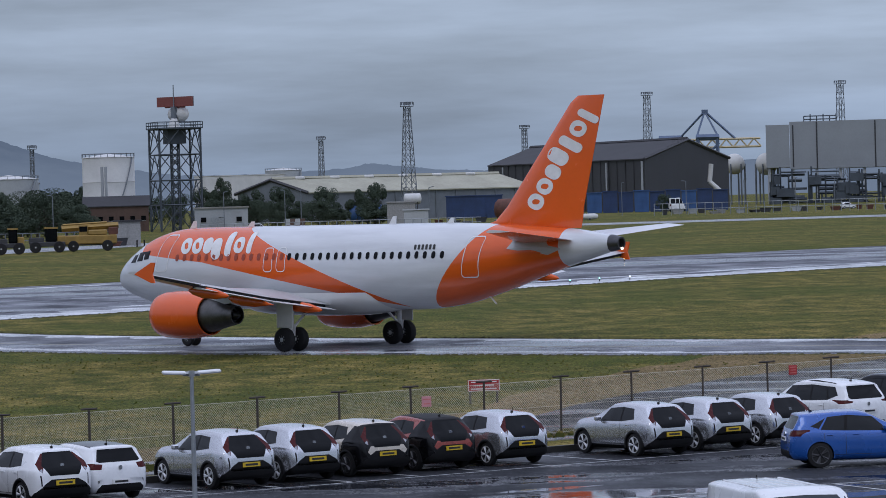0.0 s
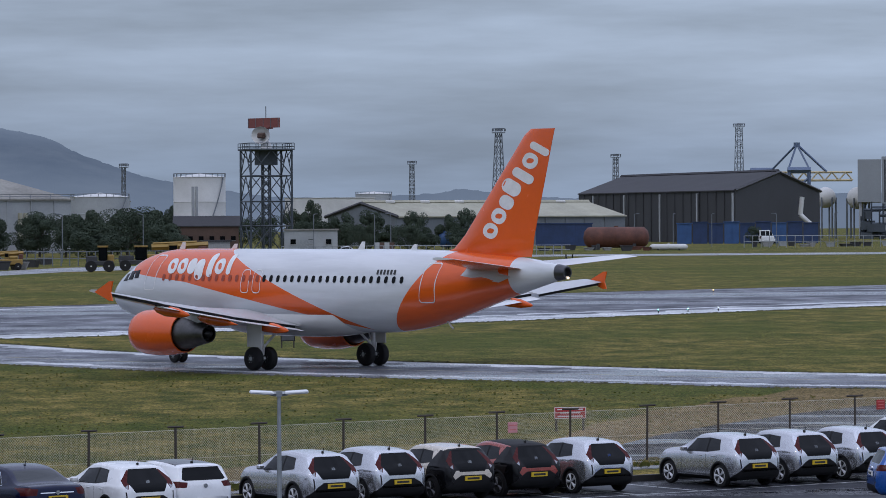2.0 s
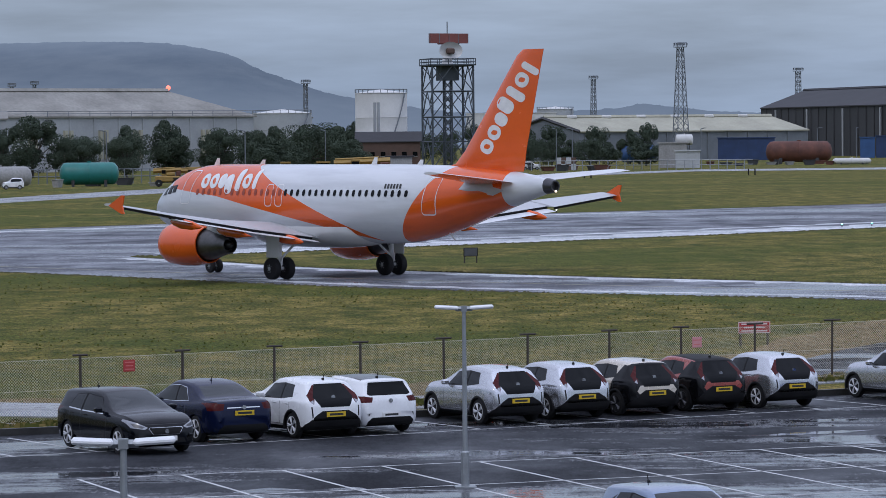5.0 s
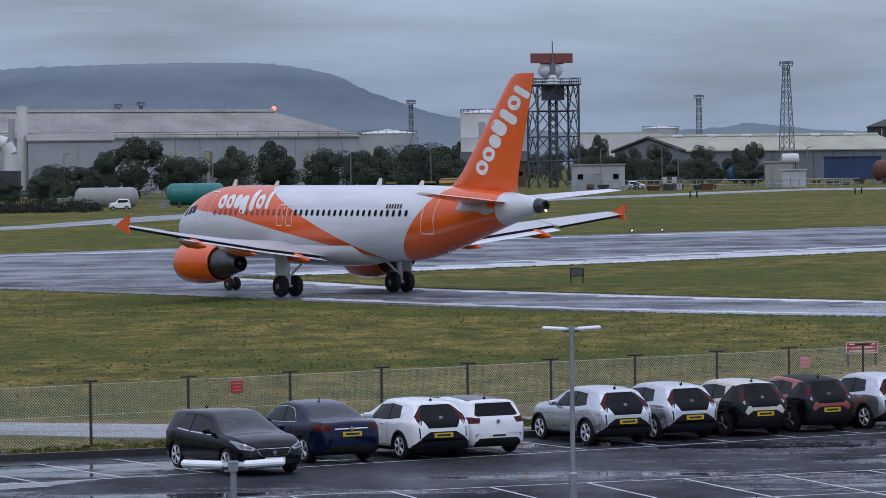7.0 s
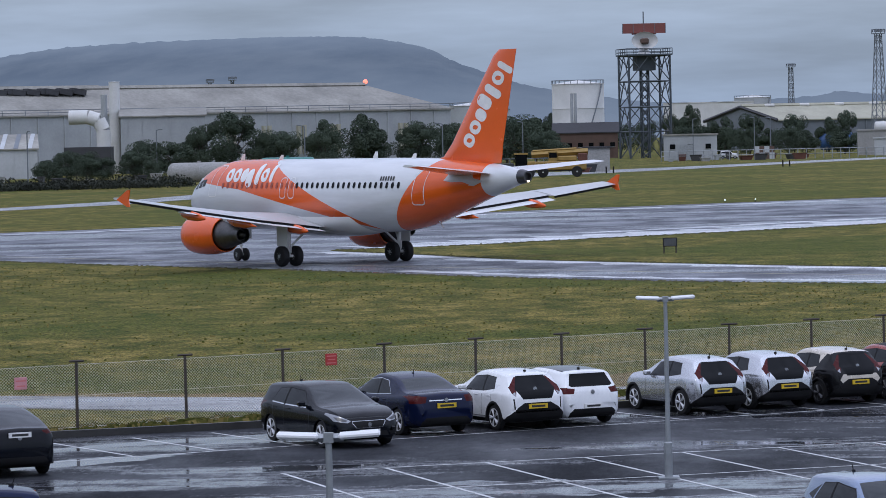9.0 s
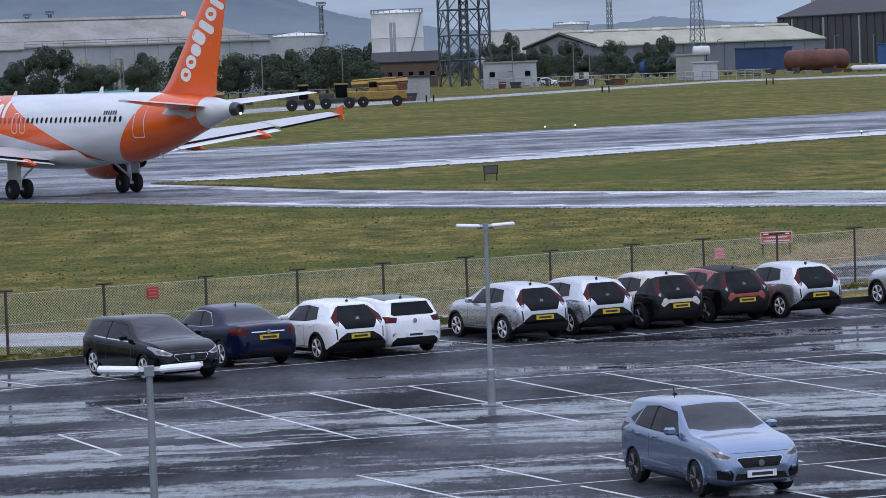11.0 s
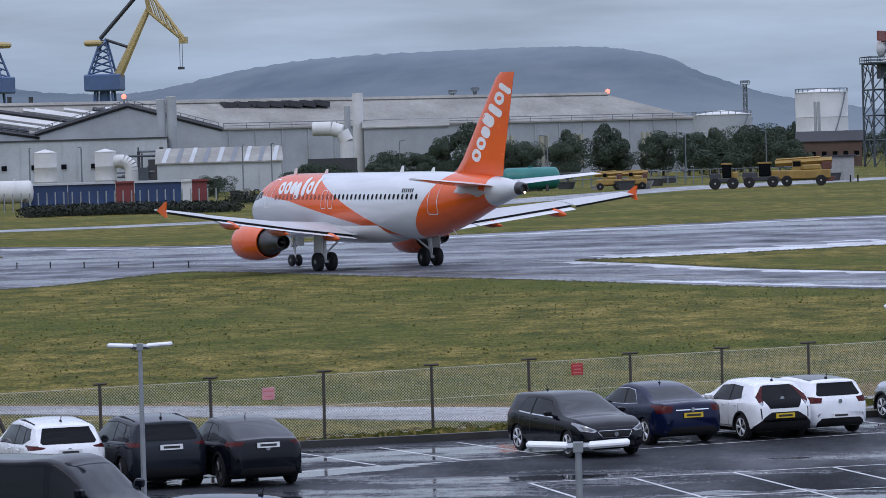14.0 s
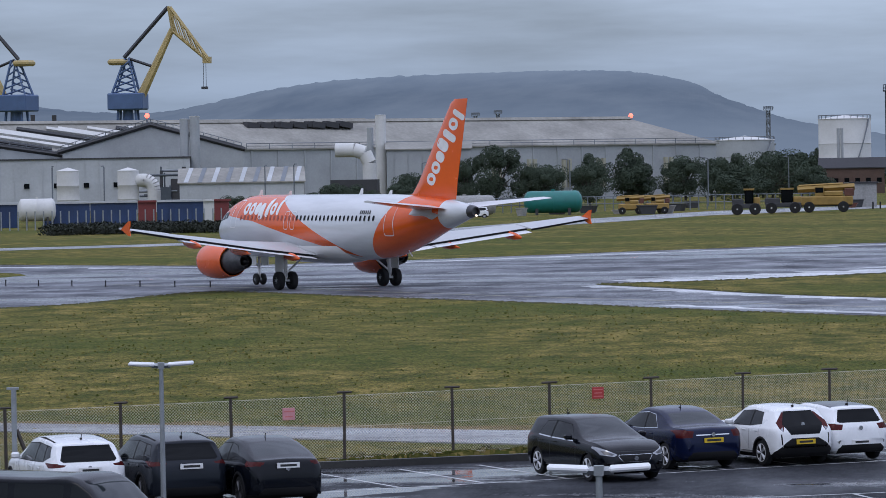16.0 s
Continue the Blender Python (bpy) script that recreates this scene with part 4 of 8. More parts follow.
# ---- cars ----
STYLE = {
    "mini": dict(top=[(0, .40), (.006, .56), (.022, .645), (.055, .74), (.115, .915), (.130, .955), (.34, 1.0), (.52, .975), (.69, .745), (.86, .68), (.94, .60), (.98, .51), (1, .38)],
                 glass="rear", rear=[(-.45, .92), (.45, .92), (.645, .705), (.46, .535), (-.46, .535), (-.645, .705)], screen=(.525, .685),
                 lamp=[(.44, .90), (.51, .905), (.80, .74), (.79, .65), (.68, .585)],
                 front=[(.365, .665), (.61, .655), (.53, .885), (.375, .915)], back=[(.205, .71), (.345, .668), (.355, .915), (.245, .89)], quarter=None),
    "hatch": dict(top=[(0, .42), (.007, .57), (.02, .67), (.065, .88), (.08, .955), (.16, .975), (.34, 1.0), (.51, .97), (.72, .70), (.86, .65), (.945, .585), (.98, .50), (1, .37)],
                  glass="rear", rear=[(-.57, .92), (.57, .92), (.70, .72), (.62, .695), (-.62, .695), (-.70, .72)], screen=(.525, .715),
                  lamp=[(.54, .665), (.95, .69), (.95, .575), (.60, .575)],
                  front=[(.375, .665), (.645, .65), (.545, .885), (.385, .92)], back=[(.205, .69), (.355, .668), (.365, .92), (.255, .895)], quarter=[(.135, .745), (.19, .70), (.238, .885)]),
    "saloon": dict(top=[(0, .46), (.008, .60), (.02, .69), (.06, .725), (.165, .745), (.30, .94), (.42, 1.0), (.54, .975), (.72, .70), (.87, .645), (.95, .575), (.985, .48), (1, .36)],
                   glass="top", rear=(.172, .288), screen=(.555, .715), lamp=[(.56, .665), (.95, .69), (.95, .55), (.62, .56)],
                   front=[(.435, .665), (.685, .65), (.58, .89), (.445, .925)], back=[(.285, .695), (.42, .668), (.43, .925), (.36, .895)], quarter=None),
    "fastback": dict(top=[(0, .46), (.008, .62), (.02, .725), (.07, .76), (.28, .955), (.42, 1.0), (.55, .975), (.73, .70), (.88, .635), (.95, .57), (.985, .47), (1, .36)],
                     glass="top", rear=(.095, .262), screen=(.57, .722), lamp=[(.58, .70), (.95, .708), (.95, .63), (.62, .665)],
                     front=[(.415, .67), (.695, .652), (.595, .89), (.425, .925)], back=[(.225, .72), (.40, .675), (.41, .925), (.325, .895)], quarter=None),
    "suv": dict(top=[(0, .42), (.006, .56), (.02, .67), (.075, .88), (.10, .95), (.30, 1.0), (.54, .975), (.71, .71), (.87, .66), (.945, .60), (.985, .48), (1, .34)],
                glass="rear", rear=[(-.58, .915), (.58, .915), (.70, .72), (.64, .69), (-.64, .69), (-.70, .72)], screen=(.555, .705), lamp=[(.58, .655), (.95, .682), (.95, .612), (.62, .632)],
                front=[(.36, .665), (.655, .65), (.565, .89), (.365, .92)], back=[(.19, .685), (.345, .668), (.35, .92), (.225, .90)], quarter=[(.105, .76), (.175, .70), (.208, .895), (.15, .89)]),
    "van": dict(top=[(0, .45), (.006, .80), (.018, .95), (.06, 1.0), (.45, 1.0), (.66, .985), (.83, .60), (.95, .50), (.985, .40), (1, .30)],
                glass="rear", rear=[(-.70, .90), (.70, .90), (.74, .62), (-.74, .62)], screen=(.68, .82), lamp=[(.86, .60), (.97, .60), (.97, .40), (.86, .40)],
                front=[(.63, .61), (.80, .60), (.735, .92), (.64, .94)], back=[(.385, .61), (.605, .61), (.605, .94), (.39, .94)], quarter=[(.08, .61), (.36, .61), (.36, .94), (.085, .94)]),
}


PAINTS = {}


def car_paint(name, col, metal=0.35):
    if name not in PAINTS:
        deep = max(col) < 0.1
        PAINTS[name] = surface(name, col, 0.05 if deep else 0.18 if metal > 0.5 else 0.26, metal, vary=0.06, scale=1.2, coat=0.0 if deep else 0.9)
        if deep:
            PAINTS[name].node_tree.nodes["Principled BSDF"].inputs["Specular IOR Level"].default_value = 0.27
    return PAINTS[name]


def black_gloss():
    return car_paint("gloss_black_car_paint", (0.004, 0.004, 0.005), 0.0)


def build_car(m, label, style, L, Wd, H, paint, wheel_r=0.31, two_tone=False, cladding=True, roof=None, plate_back=True, rim_dark=False, group="parked cars", plate_z=0.6, rails=False, chrome=False, belt_line=False, panel=False, ribs=0):
    st = STYLE[style]
    car = thing("car" if style != "van" else "van", m, label, "car" if style != "van" else "van", group)
    hw0 = Wd / 2
    top = smooth_line([(x * L, z * H) for x, z in st["top"]], 4)
    belt = [(0, .48 * H), (.03 * L, .64 * H), (.15 * L, .675 * H), (.45 * L, .645 * H), (.74 * L, .625 * H), (.90 * L, .575 * H), (.96 * L, .49 * H), (.985 * L, .42 * H), (L, .33 * H)]
    if style == "van":
        belt = [(0, .44 * H), (.02 * L, .56 * H), (.7 * L, .55 * H), (.84 * L, .54 * H), (.95 * L, .46 * H), (L, .28 * H)]
    plan = smooth_line([(0, .72), (.008 * L, .80), (.022 * L, .875), (.045 * L, .93), (.085 * L, .97), (.17 * L, 1.0), (.5 * L, 1.005), (.8 * L, .995), (.88 * L, .97), (.935 * L, .925), (.97 * L, .85), (.988 * L, .77), (L, .64)], 3)
    low = [(0, .30), (.03 * L, .22), (.1 * L, .19), (.9 * L, .18), (.97 * L, .20), (L, .26)]
    xs = sorted({0, L, *[p[0] for p in top]})
    xs = [x for i, x in enumerate(xs) if i == 0 or x - xs[i - 1] > 0.006]
    rows = []
    for x in xs:
        zt, zb, zl, hw = interp(top, x), interp(belt, x), interp(low, x), interp(plan, x) * hw0
        zb = min(zb, zt - 0.03)
        cab = min(1.0, max(0.0, (zt - zb) / (0.30 * H)))
        rw = hw * (0.90 - {"van": 0.06, "mini": 0.21}.get(style, 0.17) * cab)
        sec = [(0, zl), (.80 * hw, zl), (.955 * hw, zl + .08), (hw * .995, zl + .24), (hw, zl + (zb - zl) * .62), (hw * .985, zb - .07 * (1 if zb > .5 else .4)), (hw * .945, zb)]
        z8 = zt - 0.05 * cab - 0.012
        y6 = hw * .945
        for f in (.10, .5, .88):
            sec.append((y6 + (rw - y6) * f + 0.014 * cab * (1 - abs(2 * f - 1)), zb + (z8 - zb) * f))
        sec += [(rw, z8), (rw * .92, z8 + (zt - .008 - z8) * .5), (rw * .76, zt - .008), (0, zt + 0.012)]
        sec = sec[:1] + smooth_line(sec[1:], 2)
        rows.append((x - L / 2, sec))
    # one closed shell, cut along the outlines of its panes and panels
    bm = bmesh.new()
    rings = [[bm.verts.new((x, y, z)) for y, z in sec] + [bm.verts.new((x, -y, z)) for y, z in sec[1:-1][::-1]] for x, sec in rows]
    for ra, rb in zip(rings, rings[1:]):
        n = len(ra)
        for k in range(n):
            bm.faces.new((ra[k], rb[k], rb[(k + 1) % n], ra[(k + 1) % n]))
    bm.faces.new(rings[0])
    bm.faces.new(rings[-1][::-1])
    bmesh.ops.recalc_face_normals(bm, faces=bm.faces)
    keys = ["body"]

    def region(key, view, poly, cond):
        """Cuts a convex outline into the shell from the side, the ends or above and gives the faces inside to key."""
        i, j = {"side": (0, 2), "end": (1, 2), "top": (0, 1)}[view]
        size = {"side": (L, H), "end": (hw0, H), "top": (L, hw0)}[view]
        off = -L / 2 if i == 0 else 0.0
        pts = [(p[0] * size[0] + off, p[1] * size[1]) for p in poly]
        lo, hi = [min(p[k] for p in pts) for k in (0, 1)], [max(p[k] for p in pts) for k in (0, 1)]
        area = sum(p[0] * q[1] - q[0] * p[1] for p, q in zip(pts, pts[1:] + pts[:1]))
        if area < 0:
            pts.reverse()
        if key not in keys:
            keys.append(key)

        def near(f):
            us, vs = [v.co[i] for v in f.verts], [v.co[j] for v in f.verts]
            return max(us) > lo[0] and min(us) < hi[0] and max(vs) > lo[1] and min(vs) < hi[1] and cond(f.normal, f.calc_center_median())

        cand = [f for f in bm.faces if near(f)]
        for p, q in zip(pts, pts[1:] + pts[:1]):
            no = [0, 0, 0]
            no[i], no[j] = q[1] - p[1], p[0] - q[0]
            co = [0, 0, 0]
            co[i], co[j] = p
            geom = list({e for f in cand for e in (*f.verts, *f.edges)}) + cand
            if not cand:
                return
            out = bmesh.ops.bisect_plane(bm, geom=geom, dist=1e-5, plane_co=co, plane_no=no)["geom"]
            no, co = Vector(no), Vector(co)
            cand = [f for f in out if isinstance(f, bmesh.types.BMFace) and (f.calc_center_median() - co).dot(no) < 0]
        for f in cand:
            f.material_index = keys.index(key)

    def facing(axis, sign, least, x0=-9.0, x1=9.0, up=2.0):
        return lambda n, c: n[axis] * sign > least and x0 * L < c.x + L / 2 < x1 * L and n.z < up

    flip = lambda poly, s: [(p[0] * s, p[1]) for p in poly]
    rear_end, front_end = facing(0, -1, .12, x1=.2), facing(0, 1, .12, x0=.84, up=.93)
    van = style == "van"
    if cladding:
        for side in (1, -1):
            region(("sill", side), "side", [(-.1, .0), (1.1, .0), (1.1, .205), (-.1, .205)], lambda n, c: n.y * side > .3)
    if two_tone:
        for side in (1, -1):
            region("rear_quarter", "side", [(-.05, 1.05), (.19, 1.05), (.235, .66), (.30, .40), (.28, .1), (-.05, .1)], lambda n, c: n.y * side > .12 and n.z < .8)
        region("rear_quarter", "end", [(-1, .97), (1, .97), (1, .1), (-1, .1)], rear_end)
        region("body", "end", [(-.60, .56), (.60, .56), (.72, .46), (.52, .33), (-.52, .33), (-.72, .46)], rear_end)
    fr, bk = st["front"], st["back"]
    for side in (1, -1):
        flank = facing(1, side, .35)
        if not van:
            hull = [bk[0], bk[1], fr[1], fr[2], fr[3], bk[3]]
            if st["quarter"] and style == "suv":
                hull = [st["quarter"][0], *hull[:-1], st["quarter"][-1]]
            cx, cz = sum(p[0] for p in hull) / len(hull), sum(p[1] for p in hull) / len(hull)
            region(("window_trim", side), "side", [(cx + (p[0] - cx) * 1.022, cz + (p[1] - cz) * 1.08) for p in hull], flank)
        if chrome:
            region(("pillar", side), "side", [bk[1], fr[0], fr[3], bk[2]], flank)
        if not panel:
            region(("side_window", 0, side), "side", bk, flank)
        region(("side_window", 1, side), "side", fr, flank)
        if st["quarter"] and not panel:
            region(("side_window", 2, side), "side", st["quarter"], flank)
        for f in ((bk[1][0] + fr[0][0]) / 2, fr[1][0] + .035, bk[0][0] + .02):
            w = .006 / L
            region(("door_gap", side), "side", [(f - w, .24), (f + w, .24), (f + w, .62), (f - w, .62)], flank)
        region(("door_gap", side), "side", [(.24, .232), (.70, .232), (.70, .241), (.24, .241)], flank)
        # lamps, and the bumper panels that stand apart
        region(("tail_lamp", side), "end", flip(st["lamp"], side), facing(0, -1, .03 if style == "mini" else .1, x1=.2))
        if style not in ("mini", "van"):
            region(("tail_lamp", side), "side", [(-.01, st["lamp"][1][1]), (.055, st["lamp"][1][1] - .005), (.035, st["lamp"][2][1] + .02), (-.01, st["lamp"][2][1])], flank)
        if style == "mini":
            region(("reversing_lamp", side), "end", flip([(.66, .665), (.73, .645), (.77, .625), (.685, .585)], side), facing(0, -1, .2, x1=.2))
            region(("corner_slit", side), "end", flip([(.735, .55), (.775, .55), (.755, .36), (.715, .36)], side), rear_end)
        hl = [(.50, .455), (.60, .425), (.90, .455), (.98, .60), (.86, .565)] if not van else [(.62, .46), (.95, .52), (.95, .38), (.66, .36)]
        region(("headlamp", side), "end", flip(hl, side), facing(0, 1, .10, x0=.86, up=.9))
        region(("lamp_insert", side), "end", flip([(.58, .465), (.66, .445), (.84, .465), (.88, .525), (.78, .515)], side), facing(0, 1, .10, x0=.86, up=.9))
        region(("corner_intake", side), "end", flip([(.56, .27), (.64, .34), (.86, .325), (.84, .225), (.60, .205)], side), front_end)
    if chrome and style == "saloon":
        region("boot_strip", "end", [(-.5, .605), (.5, .605), (.5, .588), (-.5, .588)], rear_end)
    if style == "mini":
        region("rear_bumper", "end", [(-.50, .475), (.50, .475), (.64, .40), (.90, .31), (.95, .1), (-.95, .1), (-.90, .31), (-.64, .40)], rear_end)
    else:
        region("rear_bumper", "end", [(-.62, .31), (.62, .31), (.74, .24), (.76, .1), (-.76, .1), (-.74, .24)], rear_end)
    if st["glass"] == "rear":
        region("rear_window", "end", st["rear"], rear_end)
    else:
        a, b = st["rear"]
        region("rear_window", "top", [(a, .58), (a + .012, .70), (b, .60), (b, -.60), (a + .012, -.70), (a, -.58)], lambda n, c: n.z > .2)
    a, b = st["screen"]
    w = .80 if not van else .86
    region("windscreen", "top", [(a, .62), (b - .03, w), (b + .012, .42), (b + .012, -.42), (b - .03, -w), (a, -.62)], lambda n, c: n.z > .2)
    region("roof", "top", [(st["rear"][1] + .02 if st["glass"] == "top" else .125, .66), (a - .012, .60), (a - .012, -.60), (st["rear"][1] + .02 if st["glass"] == "top" else .125, -.66)], lambda n, c: n.z > .6)
    region("bonnet_gap", "end", [(-.62, .505), (.62, .505), (.62, .499), (-.62, .499)], front_end)
    region("grille_frame", "end", [(-.457, .453), (.457, .453), (.483, .429), (.371, .333), (-.371, .333), (-.483, .429)], front_end)
    region("grille", "end", [(-.45, .448), (.45, .448), (.475, .428), (.365, .338), (-.365, .338), (-.475, .428)], front_end)
    wheel_x = [fx * L - L / 2 for fx in (.195, .815)]
    for side in (1, -1):
        for x in wheel_x:
            ring = [(.5 + (x + wheel_r * 1.09 * math.cos(2 * math.pi * k / 18)) / L, (wheel_r + wheel_r * 1.09 * math.sin(2 * math.pi * k / 18)) / H) for k in range(18)]
            region("well", "side", ring, facing(1, side, .15))
        if belt_line:
            for p in (bk, fr):
                region(("belt_trim", side), "side", [(p[0][0], p[0][1] - .004), (p[1][0], p[1][1] - .004), (p[1][0], p[1][1] - .022), (p[0][0], p[0][1] - .022)], facing(1, side, .3))
    region("lower_intake", "end", [(-.50, .275), (.50, .275), (.56, .20), (-.56, .20)], front_end)

    def emit(key, name, mat, lab=""):
        if key not in keys:
            return
        k = keys.index(key)
        seen, polys = {}, []
        for f in bm.faces:
            if f.material_index == k:
                polys.append([seen.setdefault(v, len(seen)) for v in f.verts])
        if not polys:
            return
        me2 = bpy.data.meshes.new("mesh")
        me2.from_pydata([v.co for v in seen], [], polys)
        me2.materials.append(mat)
        me2.polygons.foreach_set("use_smooth", [True] * len(polys))
        me2.normals_split_custom_set_from_vertices([v.normal for v in seen])
        return part(name, me2, None, car, lab)

    bm.normal_update()

    emit("body", "body", paint)
    emit("rear_quarter", "rear_quarter", black_gloss(), "gloss black rear quarter")
    for side in (1, -1):
        emit(("headlamp", side), "headlamp", LENS_CLEAR, "clear headlamp")
        emit(("lamp_insert", side), "lamp_insert", DARK_METAL, "dark lamp insert")
        emit(("tail_lamp", side), "tail_lamp", LENS_RED, "dark red tail lamp")
        emit(("reversing_lamp", side), "reversing_lamp", LENS_CLEAR, "small clear reversing lamp")
        for k in (0, 1, 2):
            emit(("side_window", k, side), "side_window", SIDE_GLASS, "dark reflective side window")
    emit("roof", "roof", roof or paint)
    emit("bonnet_gap", "bonnet_gap", INK)
    for side in (1, -1):
        emit(("corner_slit", side), "corner_slit", BLACK)
        emit(("window_trim", side), "window_trim", CHROME if chrome else BLACK, "chrome window line" if chrome else "")
        emit(("pillar", side), "pillar", BLACK)
        emit(("belt_trim", side), "belt_trim", CHROME, "chrome belt line")
        emit(("door_gap", side), "door_gap", INK)
        emit(("sill", side), "sill", BLACK, "black plastic sill")
    for side in (1, -1):
        emit(("corner_intake", side), "corner_intake", BLACK, "black corner intake")
    emit("boot_strip", "boot_strip", CHROME, "chrome boot strip")
    emit("rear_bumper", "rear_bumper", BLACK, "black lower rear bumper")
    emit("grille_frame", "grille_frame", BLACK if cladding else CHROME)
    emit("grille", "grille", BLACK, "black front grille")
    emit("lower_intake", "lower_intake", BLACK)
    emit("windscreen", "windscreen", SCREEN, "dark reflective windscreen")
    emit("rear_window", "rear_window", GLASS if st["glass"] == "rear" else SCREEN, "dark reflective rear window")
    bm.free()

    def wid(x):
        return interp(plan, x + L / 2) * hw0

    # wheels and arches
    tyre_bm, rim_bm, arch_bm = bmesh.new(), bmesh.new(), bmesh.new()
    r = wheel_r
    lathe(tyre_bm, [(-.10, r * .64), (-.10, r * .86), (-.07, r * .97), (-.04, r), (.05, r), (.085, r * .97), (.10, r * .86), (.10, r * .66)], "Y", 26)
    lathe(rim_bm, [(.03, .03), (.075, .05), (.07, r * .10), (.02, r * .16), (-.02, r * .62), (.095, r * .62), (.108, r * .66), (.108, r * .71), (.03, r * .72)], "Y", 26)
    for k in range(5):
        a = 2 * math.pi * k / 5
        for da in (-.13, .13):
            beam(rim_bm, (0.02 * math.cos(a), .075, 0.02 * math.sin(a)), (r * .66 * math.cos(a + da), .088, r * .66 * math.sin(a + da)), .055)
    def band(b2, prof, low=-14):
        """A turned band over the wheel, open below."""
        turn = [radians(low + (180 - 2 * low) * k / 22) for k in range(23)]
        rings = [[b2.verts.new((rad * math.cos(t), y, rad * math.sin(t))) for t in turn] for y, rad in prof]
        for p, q in zip(rings, rings[1:]):
            for k in range(22):
                b2.faces.new((p[k], p[k + 1], q[k + 1], q[k]))
        return rings

    if cladding:
        band(arch_bm, [(-.06, r * 1.06), (-.06, r * 1.27), (.010, r * 1.27), (.024, r * 1.2), (.026, r * 1.10), (.012, r * 1.06), (-.06, r * 1.06)])
    else:
        band(arch_bm, [(-.06, r * 1.06), (-.06, r * 1.13), (.004, r * 1.13), (.012, r * 1.10), (.004, r * 1.06), (-.06, r * 1.06)])
    liner_bm = bmesh.new()
    ends = band(liner_bm, [(-.36, r * 1.09), (-.03, r * 1.09)])
    liner_bm.faces.new(ends[0])
    tyre, rim_me, arch, liner = mesh_of(tyre_bm, RUBBER, 40), mesh_of(rim_bm, DARK_METAL if rim_dark else RIM, 40), mesh_of(arch_bm, BLACK if cladding else paint, 40), mesh_of(liner_bm, RUBBER, 40)
    for x in wheel_x:
        for side in (1, -1):
            spin = 0 if side > 0 else 180
            wh = part("wheel", tyre, None, car, m=pose(x, side * (wid(x) - 0.125), r, 0, 0, spin))
            part("rim", rim_me, None, wh, "silver alloy rim" if not rim_dark else "dark alloy rim")
            part("wheel_arch", arch, None, car, m=pose(x, side * (wid(x) - 0.012), r, 0, 0, spin))
            part("wheel_liner", liner, None, car, m=pose(x, side * (wid(x) - 0.02), r, 0, 0, spin))

    zt = lambda f: interp(top, f * L)
    # mirrors, handles, plates
    for side in (1, -1):
        b2 = bmesh.new()
        xm = (fr[1][0] - .02) * L - L / 2
        box(b2, xm - .07, xm + .09, side * (hw0 + .07) - .09, side * (hw0 + .07) + .09, .655 * H, .745 * H, bevel=.035)
        box(b2, xm - .02, xm + .04, side * (hw0 - .05) - .05, side * (hw0 - .05) + .05, .65 * H, .675 * H)
        part("mirror", b2, paint if not two_tone else BLACK, car)
        for p in ((bk, fr) if not van else (fr,)):
            b2 = bmesh.new()
            xh = (p[0][0] + .035) * L - L / 2
            box(b2, xh, xh + .16, side * (hw0 - .005) - .02, side * (hw0 - .005) + .018, .578 * H, .598 * H, bevel=.006)
            part("door_handle", b2, paint, car)
    b2 = bmesh.new()
    box(b2, -L / 2 - .03, -L / 2 - .004, -.26, .26, plate_z - .058, plate_z + .058)
    pl = part("number_plate", b2, YELLOW_PLATE if plate_back else WHITE, car, "yellow number plate" if plate_back else "white number plate")
    b2 = bmesh.new()
    box(b2, -L / 2 - .033, -L / 2 - .0305, -.19, .19, plate_z - .026, plate_z + .026)
    part("plate_bar", b2, INK, pl, "dark plain bar")
    b2 = bmesh.new()
    lathe(b2, [(-.02, 0), (-.02, .055), (.02, .055), (.02, 0)], "X", 12, m=Matrix.Translation((L / 2 + .012, 0, .39 * H)))
    part("badge", b2, CHROME, car)
    b2 = bmesh.new()
    box(b2, L / 2 + .02, L / 2 + .045, -.26, .26, .27 * H - .055, .27 * H + .055)
    pf = part("number_plate", b2, WHITE, car, "white number plate")
    b2 = bmesh.new()
    box(b2, L / 2 + .045, L / 2 + .048, -.19, .19, .27 * H - .026, .27 * H + .026)
    part("plate_bar", b2, INK, pf, "dark plain bar")
    b2 = bmesh.new()
    xa = (.16 if st["glass"] == "rear" else .36) * L - L / 2
    beam(b2, (xa + .05, 0, H - .04), (xa, 0, H + .10), .014)
    box(b2, xa + .01, xa + .10, -.02, .02, H - .04, H + .012, bevel=.01)
    part("roof_aerial", b2, BLACK, car)
    if rails:
        for side in (1, -1):
            b2 = bmesh.new()
            x0, x1 = .16 * L - L / 2, (st["screen"][0] - .02) * L - L / 2
            xm = (x0 + x1) / 2
            line = [Vector((x0, side * hw0 * .66, .95 * H)), Vector((xm, side * hw0 * .66, .992 * H)), Vector((x1, side * hw0 * .66, .955 * H))]
            beam(b2, line[0], line[1], .035)
            beam(b2, line[1], line[2], .035)
            for p in line:
                beam(b2, p - Vector((0, 0, .07)), p, .03)
            part("roof_rail", b2, STEEL if chrome else BLACK, car)
    for k in range(ribs):
        b2 = bmesh.new()
        yy = hw0 * (-.56 + 1.12 * k / (ribs - 1))
        box(b2, -.40 * L, .10 * L, yy - .03, yy + .03, H - .012, H + .022, bevel=.012)
        part("roof_rib", b2, paint, car)
    # rear badge
    b2 = bmesh.new()
    zb = .70 * H if style == "mini" else .60 * H
    xb = next((p[0] for p in top if p[1] >= zb), 0) - L / 2
